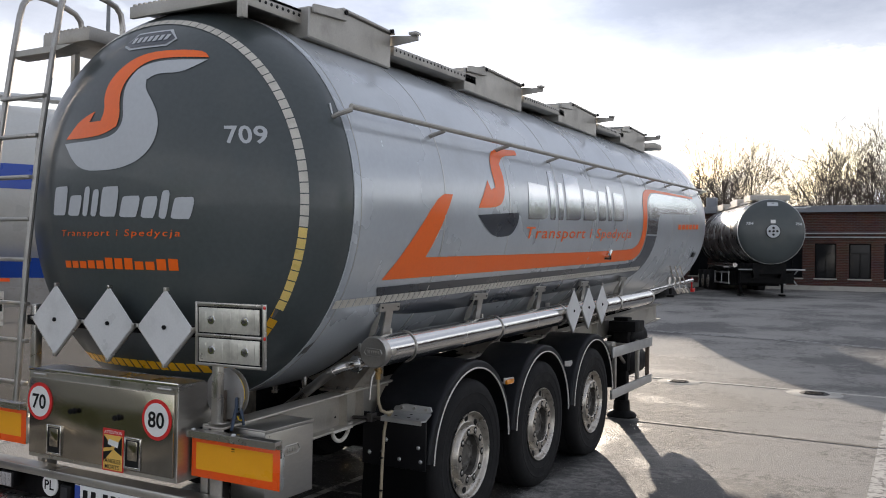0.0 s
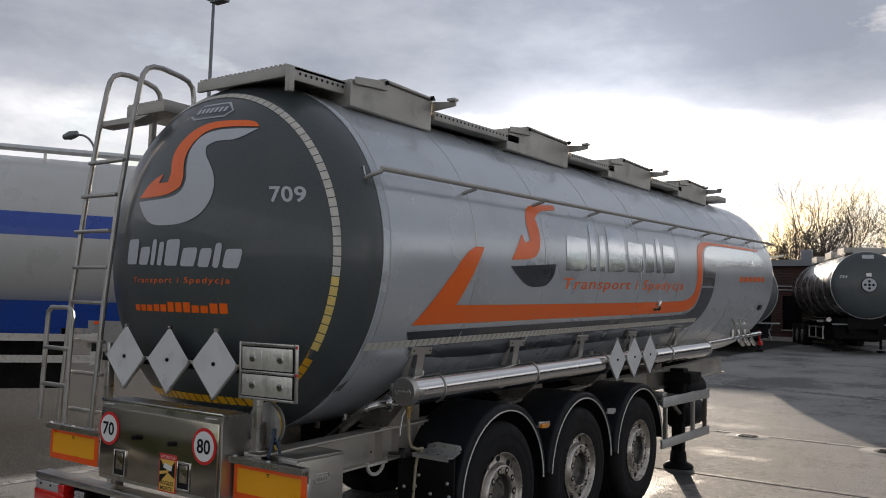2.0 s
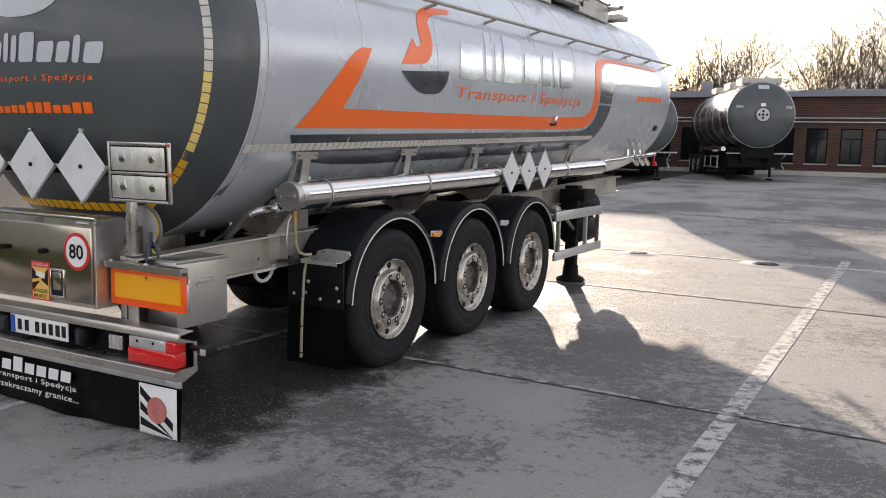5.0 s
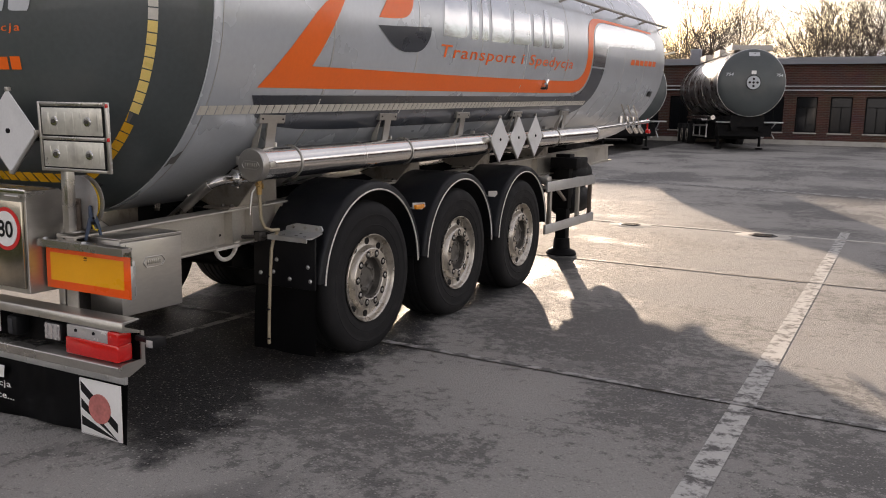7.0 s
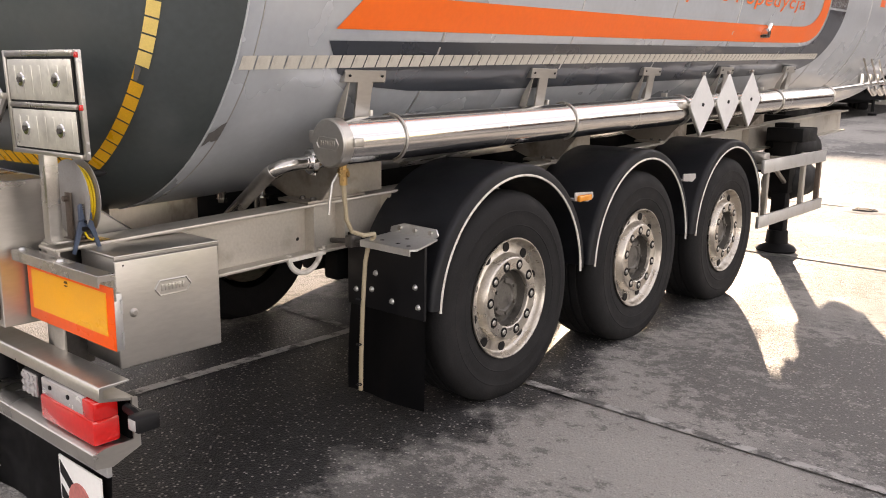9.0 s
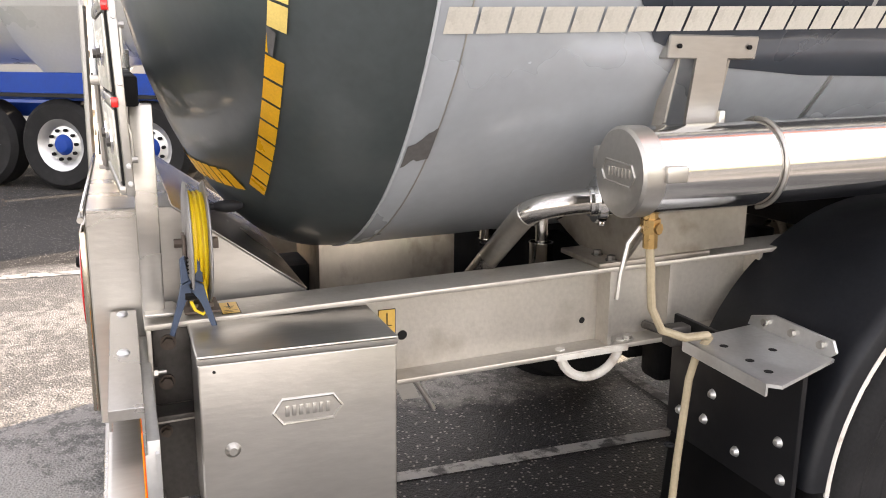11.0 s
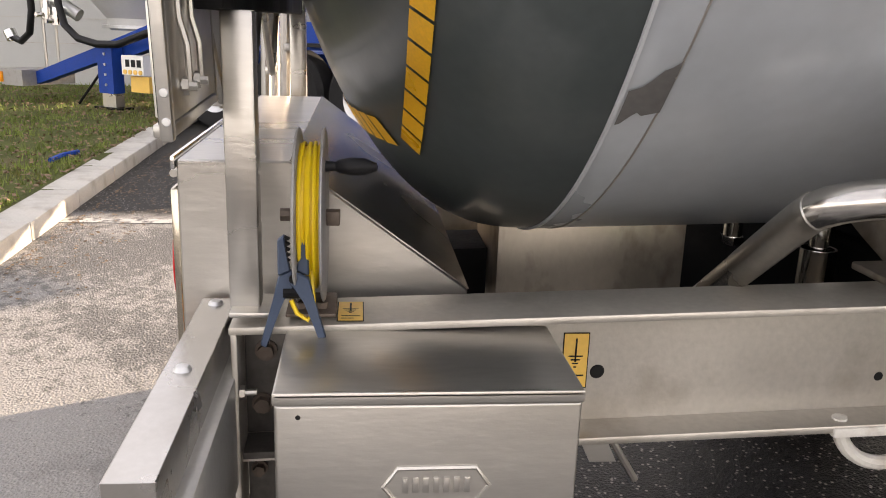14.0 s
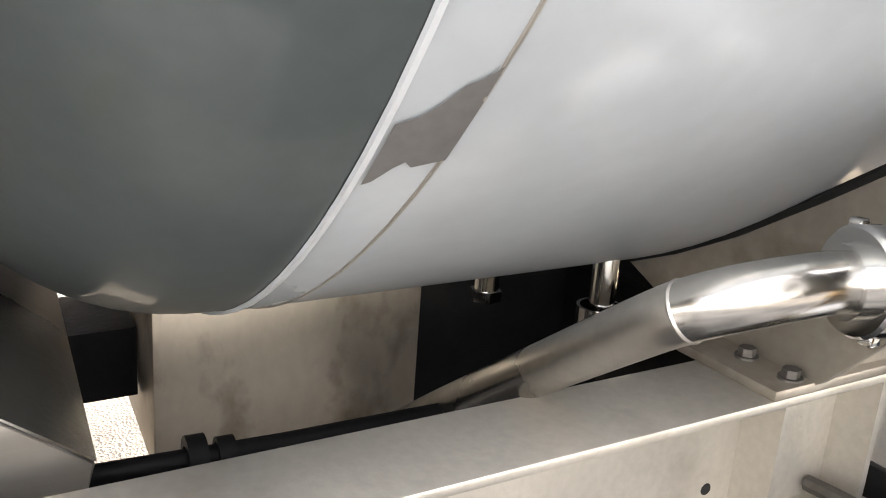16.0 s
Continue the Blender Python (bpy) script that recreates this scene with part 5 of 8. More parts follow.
def earth_label(name, place, w, h, txt=True):
    """Yellow earthing label: place maps (across, up) of the label into the world."""
    bm = B()
    flat(bm, [[(0, 0), (w, 0), (w, h), (0, h)]], 0)
    lab = part(name, laid(bm, lambda u, v: place(u, v, 0.001)), INK, right_beam, "yellow earthing label with a ground symbol")
    bm = B()
    e = 0.0018
    flat(bm, [[(e, e), (w - e, e), (w - e, h - e), (e, h - e)]], 0)
    part("label_field", laid(bm, lambda u, v: place(u, v, 0.0018)), LABELYELLOW, right_beam)
    bm = B()
    c, top = w / 2, h * 0.90
    rect = lambda a, b, lo, hi: [(a, lo), (b, lo), (b, hi), (a, hi)]
    ps = [rect(c - 0.0015, c + 0.0015, h * 0.48, top)]
    for k, hw in enumerate((0.012, 0.008, 0.005, 0.0025)):
        ps.append(rect(c - hw, c + hw, h * (0.57 - 0.065 * k), h * (0.57 - 0.065 * k) + 0.0025))
    ps.append(rect(w * 0.15, w * 0.85, h * 0.22, h * 0.22 + 0.003))
    ps.append(rect(w * 0.15, w * 0.62, h * 0.10, h * 0.10 + 0.003))
    flat(bm, ps, 0)
    part("label_print", laid(bm, lambda u, v: place(u, v, 0.0026)), INK, right_beam)


earth_label("earth_label", lambda u, v, o: Vector((0.775 + o, 0.551 + u, 0.815 + v)), 0.044, 0.098)
earth_label("earth_label", lambda u, v, o: Vector((0.842 - v, 0.186 + u, 0.9565 + o)), 0.041, 0.09)

# white towing ring
bm = B()
sweep(bm, [tuple(p) for p in arc((0.815, 1.1135, 0.760), 0.090, math.pi, 2 * math.pi, 20, (0, 1, 0), (0, 0, 1))], 0.0125, 10)
bx(bm, (0.785, 1.00, 0.736), (0.845, 1.21, 0.753), 0.003)
part("towing_ring", bm, WHITEPAINT, trailer, "chipped white half-round lashing ring", slope=True)
# stub bracket below the locker
bm = B()
prism(bm, [(0.580, 0.744), (0.626, 0.744), (0.660, 0.672), (0.613, 0.674)], "x", 0.766, 0.773)
cy(bm, (0.778, 0.632, 0.742), (0.778, 0.694, 0.638), 0.0065, 8)
part("hook_bracket", bm, STEEL, trailer, slope=True)

# ---- control box ----
bm = B()
bx(bm, (0.835, 0.118, 0.566), (1.054, 0.503, 0.940), 0.004)
cbox = part("control_box", bm, STEEL, trailer, "brushed stainless control box beside the beam")
bm = B()
bx(bm, (1.050, 0.114, 0.564), (1.062, 0.507, 0.928), 0.005, 3)
part("box_door", bm, STEEL, cbox, "brushed stainless door")
bm = B()
bx(bm, (0.830, 0.112, 0.936), (1.066, 0.509, 0.946), 0.004, 3)
bx(bm, (1.058, 0.112, 0.928), (1.066, 0.509, 0.946), 0.003)
part("box_lid", bm, STEEL, cbox, "brushed stainless lid with a bent lip")
bm = B()
hx = [(0.252, 0.812), (0.270, 0.788), (0.372, 0.788), (0.390, 0.812), (0.372, 0.838), (0.270, 0.838)]
sweep(bm, [(1.063, p[0], p[1]) for p in hx + hx[:2]], 0.0035, 6)
for k in range(7):
    bx(bm, (1.061, 0.276 + k * 0.0135, 0.802), (1.0645, 0.284 + k * 0.0135, 0.824), 0.001)
part("embossed_badge", bm, STEEL, cbox, "embossed six-sided badge")
bm = B()
lathe(bm, [(0, 0.010), (0.008, 0.010), (0.012, 0.006), (0.016, 0.0)], (1.062, 0.172, 0.748), (1, 0, 0), 16)
part("box_lock", bm, STEEL, cbox)
bm = B()
lathe(bm, [(0, 0.001), (0.003, 0.001), (0.0035, 0)], (1.062, 0.144, 0.911), (1, 0, 0), 8)
part("rivet_hole", bm, INK, cbox)
bm = B()
bx(bm, (0.780, 0.20, 0.60), (0.836, 0.24, 0.90), 0.003)
bx(bm, (0.780, 0.42, 0.60), (0.836, 0.46, 0.90), 0.003)
part("box_bracket", bm, RAIL, cbox)

# ---- earthing reel with yellow cable and clamp ----
RX, RZ = 0.772, 1.104
bm = B()
for y in (0.128, 0.166):
    lathe(bm, [(0.0, -0.003), (0.128, -0.003), (0.132, -0.001), (0.132, 0.001), (0.128, 0.003), (0.0, 0.003)], (RX, y, RZ), (0, 1, 0), 48)
reel = part("earthing_reel", bm, GALV, trailer, "galvanised reel wound with yellow earthing cable")
for k in range(9):
    bm = B()
    lathe(bm, [(0.106 + 0.004 * math.sin(k * 2.3) + 0.0030 * math.cos(b), 0.0030 * math.sin(b)) for b in [2 * math.pi * j / 6 for j in range(6)]], (RX, 0.1340 + k * 0.0033, RZ), (0.03 * math.sin(k * 1.7), 1, 0.03 * math.cos(k * 1.3)), 40, True)
    part("cable_coil", bm, YELLOWWIRE, reel, "wound yellow cable")
bm = B()
lathe(bm, [(0.098, -0.015), (0.104, -0.015), (0.104, 0.015), (0.098, 0.015)], (RX, 0.147, RZ), (0, 1, 0), 32, True)
part("reel_core", bm, YELLOWWIRE, reel)
bm = B()
sweep(bm, [(0.85, 0.150, 1.05), (0.868, 0.153, 1.01), (0.872, 0.155, 0.985), (0.870, 0.146, 0.970), (0.868, 0.130, 0.980), (0.868, 0.122, 1.000)], 0.0035, 6)
part("yellow_cable", bm, YELLOWWIRE, reel, "loose end of the yellow cable")
bm = B()
lathe(bm, [(0, 0.0), (0.009, 0.0), (0.007, 0.018), (0.010, 0.022), (0.0135, 0.040), (0.013, 0.060), (0.006, 0.078), (0, 0.080)], (RX + 0.028, 0.166, RZ + 0.080), (0, 1, 0), 16)
part("crank_handle", bm, BLACKPLASTIC, reel, "black turned handle")
bm = B()
bx(bm, (RX - 0.045, 0.110, 0.960), (RX + 0.06, 0.185, 0.966), 0.002)
bx(bm, (RX - 0.02, 0.116, 0.964), (RX + 0.02, 0.123, RZ + 0.02), 0.002)
cy(bm, (RX, 0.100, RZ), (RX, 0.190, RZ), 0.010, 8)
bx(bm, (RX + 0.01, 0.170, RZ - 0.01), (RX + 0.03, 0.190, RZ + 0.012), 0.002)
for yy, xx in ((0.132, RX + 0.045), (0.164, RX + 0.045)):
    cy(bm, (xx, yy, 0.971), (xx, yy, 0.980), 0.009, 6)
part("reel_stand", bm, RUST, reel, "rusty reel stand")
CY = 0.126
bm = B()
for s in (1, -1):
    prism(bm, [(CY + s * 0.003, 1.030), (CY + s * 0.022, 1.020), (CY + s * 0.030, 0.985), (CY + s * 0.050, 0.915), (CY + s * 0.040, 0.910), (CY + s * 0.016, 0.985), (CY - s * 0.004, 1.010)], "x", 0.862 + 0.004 * s, 0.874 + 0.004 * s, 0.002)
    prism(bm, [(CY + s * 0.004, 1.030), (CY + s * 0.022, 1.022), (CY + s * 0.022, 1.075), (CY + s * 0.012, 1.082), (CY + s * 0.009, 1.050)], "x", 0.861, 0.875, 0.002)
bmesh.ops.translate(bm, verts=bm.verts, vec=(0, 0, 0.016))
clamp = part("earthing_clamp", bm, NAVY, reel, "dark blue spring clamp")
bm = B()
for s in (1, -1):
    for k in range(5):
        prism(bm, [(CY + s * 0.012, 1.040 + k * 0.008), (CY + s * 0.004, 1.044 + k * 0.008), (CY + s * 0.012, 1.048 + k * 0.008)], "x", 0.863, 0.873)
cy(bm, (0.858, CY, 1.018), (0.879, CY, 1.018), 0.006, 10)
cy(bm, (0.865, CY - 0.015, 0.995), (0.865, CY + 0.015, 0.995), 0.009, 10)
bmesh.ops.translate(bm, verts=bm.verts, vec=(0, 0, 0.016))
part("clamp_jaw", bm, BLACKSTEEL, reel)

# ---- below the tank: saddle, drain stub, pipes ----
bm = B()
bx(bm, (-0.05, 0.520, 0.70), (0.282, 0.942, 0.995), 0.003)
part("tank_saddle", bm, SADDLE, trailer, "stained stainless saddle box under the tank", slope=True)
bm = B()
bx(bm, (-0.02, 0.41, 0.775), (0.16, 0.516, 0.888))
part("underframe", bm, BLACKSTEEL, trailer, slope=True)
# dark block added to keep the gap past the saddle black
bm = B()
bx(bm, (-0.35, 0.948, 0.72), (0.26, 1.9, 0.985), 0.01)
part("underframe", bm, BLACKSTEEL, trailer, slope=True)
bm = B()
cy(bm, (0.385, 1.000, 0.972), (0.385, 1.000, 1.03), 0.020, 16)
cy(bm, (0.385, 1.000, 0.962), (0.385, 1.000, 0.979), 0.025, 6)
part("drain_stub", bm, SHINY, trailer, "plugged drain stub")
bm = B()
cy(bm, (0.532, 1.107, 0.93), (0.532, 1.107, 1.08), 0.019, 16)
lathe(bm, [(0.02, 0.0), (0.031, 0.0), (0.031, 0.03), (0.036, 0.03), (0.036, -0.06), (0.02, -0.06)], (0.532, 1.107, 0.962), (0, 0, 1), 18)
part("drop_pipe", bm, SHINY, trailer, "short steel drop pipe with a collar")
bm = B()
el = [Vector(p) for p in ((0.36, 0.878, 0.748), (0.51, 0.870, 0.856), (0.71, 0.860, 0.996), (0.888, 0.853, 1.121), (0.938, 0.856, 1.155), (0.968, 0.881, 1.174), (0.980, 0.925, 1.182), (0.985, 0.980, 1.185), (1.003, 1.05, 1.187), (1.028, 1.12, 1.19))]
sm = []
for a, b, c, d in zip([el[0]] + el[:-2], el[:-1], el[1:], el[2:] + [el[-1]]):
    for k in range(4):
        t = k / 4
        sm.append(0.5 * (2 * b + (c - a) * t + (2 * a - 5 * b + 4 * c - d) * t * t + (3 * b - a - 3 * c + d) * t ** 3))
sm.append(el[-1])
sweep(bm, sm[:17], 0.0285, 24)
pipe = part("outlet_pipe", bm, DULLPIPE, trailer, "scuffed stainless outlet pipe with a polished elbow")
bm = B()
sweep(bm, sm[16:], 0.0285, 24)
part("pipe_elbow", bm, PIPESTEEL, pipe, "polished pipe elbow")
ax = (el[8] - el[7]).normalized()
bm = B()
lathe(bm, [(0.0285, -0.022), (0.034, -0.022), (0.034, -0.010), (0.048, -0.010), (0.051, -0.006), (0.051, 0.012), (0.047, 0.016), (0.034, 0.016), (0.034, 0.030), (0.0285, 0.030)], el[7] + ax * 0.025, ax, 28, True)
union = part("pipe_union", bm, SHINY, pipe, "slotted steel pipe union")
for k in range(4):
    a = k * math.pi / 2 + 0.4
    u, v = frame_of(ax)
    c = el[7] + ax * 0.028 + 0.051 * (math.cos(a) * u + math.sin(a) * v)
    bm = B()
    bx(bm, tuple(c - Vector((0.007, 0.007, 0.005))), tuple(c + Vector((0.007, 0.007, 0.005))), 0.002)
    part("union_lug", bm, SHINY, union)
for q in (4,):
    bm = B()
    d = (el[q + 1] - el[q - 1]).normalized()
    lathe(bm, [(0.0280, -0.003), (0.0298, 0), (0.0280, 0.003)], el[q], d, 24)
    part("weld_bead", bm, STEEL, pipe)
bm = B()
sweep(bm, [(0.56, 0.30, 0.877), (0.56, 0.62, 0.875), (0.55, 0.80, 0.873), (0.54, 1.1, 0.871)], 0.014, 12)
lathe(bm, [(0.016, -0.012), (0.028, -0.012), (0.028, 0.010), (0.016, 0.010)], (0.56, 0.522, 0.876), (0, 1, 0), 20)
lathe(bm, [(0.016, -0.010), (0.022, -0.010), (0.022, 0.010), (0.016, 0.010)], (0.56, 0.555, 0.875), (0, 1, 0), 16)
part("low_pipe", bm, BLACKSTEEL, trailer, "dark pipe along the beam with a clamp")

# cradle plates that carry the tank on the beam
for y in (1.14, 3.0, 4.4, 6.0):
    bm = B()
    prism(bm, [(0.672, 0.968), (0.84, 0.968), (0.86, 0.985), (1.03, 1.18), (1.05, 1.30), (0.95, 1.282), (0.812, 1.190), (0.70, 1.120), (0.60, 1.068), (0.505, 1.030), (0.570, 1.004)], "y", y + 0.03, y + 0.042)
    prism(bm, [(y + 0.045, 0.982), (y + 0.42, 0.982), (y + 0.42, 1.24), (y + 0.30, 1.235), (y + 0.205, 1.185), (y + 0.135, 1.110), (y + 0.090, 1.045), (y + 0.065, 1.010)], "x", 0.828, 0.838)
    bx(bm, (0.65, y - 0.035, 0.968), (0.852, y + 0.30, 0.982), 0.003)
    cr = part("tank_cradle", bm, CRADLE, trailer, "stained stainless cradle plate, darkened for the shade under the tank", slope=True)
    bm = B()
    sweep(bm, [(0.508, y + 0.033, 1.032), (0.600, y + 0.033, 1.071), (0.700, y + 0.033, 1.123), (0.812, y + 0.033, 1.193), (0.90, y + 0.033, 1.252)], 0.007, 6)
    part("mastic_bead", bm, INK, cr, "black ragged mastic along the plate", slope=True)
    for xx, yy in ((0.765, 0.010), (0.832, 0.010)):
        bm = B()
        cy(bm, (xx, y + yy, 0.982), (xx, y + yy, 0.995), 0.011, 6)
        cy(bm, (xx, y + yy, 0.982), (xx, y + yy, 0.985), 0.015, 12)
        part("bolt", bm, DIRTYSHADESTEEL, cr, slope=True)

# ---- polished hose tube along the side ----
def tube_z(y):
    return 1.272 + 0.0235 * (y - 0.96)


TX = 1.148
bm = B()
prof = [0.965 + k * 0.5 for k in range(13)]
sweep(bm, [(TX, y, tube_z(y)) for y in prof] + [(TX, 7.08, tube_z(7.08))], 0.092, 36)
tube = part("hose_tube", bm, SHINY, trailer, "long polished stainless hose tube")
bm = B()
lathe(bm, [(0, 0.0), (0.088, 0.0), (0.0945, 0.006), (0.0945, 0.05)], (TX, 0.955, tube_z(0.955)), (0, 1, 0.0235), 36)
capo = part("tube_cap", bm, STEEL, tube, "stainless end cap with an embossed badge")
bm = B()
zz = tube_z(0.955)
hx = [(-0.062, 0.0), (-0.050, -0.020), (0.045, -0.026), (0.060, -0.004), (0.048, 0.018), (-0.048, 0.024)]
sweep(bm, [(TX + p[0], 0.954, zz + p[1]) for p in hx + hx[:2]], 0.0025, 6)
for k in range(7):
    bx(bm, (TX - 0.042 + k * 0.0125, 0.952, zz - 0.009), (TX - 0.035 + k * 0.0125, 0.956, zz + 0.010), 0.001)
part("embossed_badge", bm, STEEL, tube)
bm = B()
bx(bm, (TX - 0.115, 0.96, zz - 0.005), (TX - 0.09, 0.985, zz + 0.045), 0.006)
part("cap_latch", bm, STEEL, tube)
bm = B()
bx(bm, (TX + 0.088, 1.00, zz - 0.012), (TX + 0.104, 1.05, zz + 0.022), 0.004)
part("cap_latch", bm, STEEL, tube)
bm = B()
lathe(bm, [(0.092, -0.012), (0.099, -0.010), (0.099, 0.010), (0.092, 0.012)], (TX, 7.05, tube_z(7.05)), (0, 1, 0.0235), 32)
part("end_ring", bm, STEEL, tube)
for y in (2.0, 3.3, 4.6, 5.9):
    bm = B()
    lathe(bm, [(0.0915, -0.002), (0.0932, 0), (0.0915, 0.002)], (TX, y, tube_z(y)), (0, 1, 0.0235), 32)
    part("weld_bead", bm, STEEL, tube)
for y in (1.30, 2.60, 3.98, 5.70):
    bm = B()
    z = tube_z(y)
    sweep(bm, [tuple(p) for p in arc((TX, y, z), 0.097, radians(140), radians(-80), 18, (1, 0, 0), (0, 0, 1))], 0.005, 6)
    cy(bm, (TX - 0.075, y - 0.03, z + 0.068), (TX - 0.075, y + 0.005, z + 0.068), 0.010, 8)
    bx(bm, (TX - 0.095, y - 0.06, z + 0.045), (TX - 0.055, y - 0.045, z + 0.11), 0.002)
    part("tube_strap", bm, STEEL, tube, "bent rod strap")
for y in (1.20, 2.48, 3.68, 4.85, 6.2):
    z = tube_z(y)
    bm = B()
    prism(bm, [(1.098, z + 0.235), (1.106, z + 0.235), (1.080, z + 0.075), (1.070, z + 0.075)], "y", y - 0.04, y + 0.04)
    hg = part("tube_hanger", bm, STEEL, tube, "flat stainless hanger strap")
    for dy in (-0.075, 0.055):
        bm = B()
        prism(bm, [(1.094, z + 0.245), (1.02, z + 0.13), (1.00, z + 0.06), (1.05, z + 0.085)], "y", y + dy, y + dy + 0.006)
        part("hanger_gusset", bm, RAIL, hg)
    bm = B()
    prism(bm, [(1.070, z + 0.222), (1.104, z + 0.222), (1.112, z + 0.272), (1.085, z + 0.272)], "y", y - 0.115, y + 0.115, 0.003)
    part("hanger_head", bm, STEEL, tube, "stainless bracket head on the tank")
    for dy in (-0.09, 0.09):
        bm = B()
        cy(bm, (1.106, y + dy, z + 0.248), (1.114, y + dy, z + 0.248), 0.005, 8)
        part("bolt", bm, BLACKSTEEL, tube)
# drain valve and cream hose at the tube's end
bm = B()
hz = [(1.115, 1.065, 1.10), (1.113, 1.075, 1.02), (1.108, 1.085, 0.96), (1.108, 1.115, 0.905), (1.108, 1.18, 0.880), (1.105, 1.245, 0.878), (1.08, 1.272, 0.862), (1.055, 1.262, 0.82), (1.052, 1.245, 0.75), (1.050, 1.230, 0.55), (1.050, 1.220, 0.35), (1.050, 1.216, 0.18)]
sweep(bm, hz, 0.0098, 10)
hose = part("drain_hose", bm, HOSE, trailer, "cream plastic drain hose")
bm = B()
cy(bm, (1.118, 1.060, 1.185), (1.115, 1.065, 1.10), 0.016, 8)
cy(bm, (1.118, 1.060, 1.165), (1.116, 1.063, 1.135), 0.022, 6)
cy(bm, (1.10, 1.055, 1.145), (1.14, 1.07, 1.145), 0.013, 8)
part("brass_valve", bm, BRASS, hose, "brass drain valve")
bm = B()
sweep(bm, [(1.105, 1.045, 1.145), (1.10, 1.02, 1.11), (1.10, 1.005, 1.04), (1.10, 1.00, 0.985)], 0.006, 6)
part("valve_lever", bm, STEEL, hose)
for z in (0.60, 0.40, 0.22):
    bm = B()
    lathe(bm, [(0.0115, -0.003), (0.0135, 0), (0.0115, 0.003)], (1.073, 1.185, z), (0, 0, 1), 10)
    part("hose_tie", bm, BLACKPLASTIC, hose)

# diamond plates on the side
for y in (4.09, 4.505, 4.92):
    zc_ = 1.380 + 0.035 * (y - 4.09)
    h = 0.197
    bm = B()
    prism(bm, [(y - h, zc_), (y, zc_ - h), (y + h, zc_), (y, zc_ + h)], "x", 1.262, 1.268, 0.002)
    dia = part("diamond_plate", bm, PLATEWHITE, trailer, "blank white diamond hazard plate")
    bm = B()
    sweep(bm, [(1.256, y + h, zc_), (1.256, y, zc_ - h), (1.256, y - h, zc_)], 0.008, 6)
    for dy, dz in ((h, 0), (-h, 0), (0, h)):
        bx(bm, (1.248, y + dy - 0.009, zc_ + dz - 0.011), (1.273, y + dy + 0.009, zc_ + dz + 0.011), 0.002)
    bx(bm, (1.20, y - 0.25, zc_ - 0.02), (1.25, y + 0.25, zc_ + 0.02), 0.003)
    part("plate_channel", bm, STEEL, dia)
    bm = B()
    cy(bm, (1.268, y, zc_), (1.275, y, zc_), 0.012, 8)
    part("bolt", bm, BLACKSTEEL, dia)

# ---- axles, wheels and mudguards ----
HUBS = (2.0, 3.305, 4.615)
RIMX = 1.276


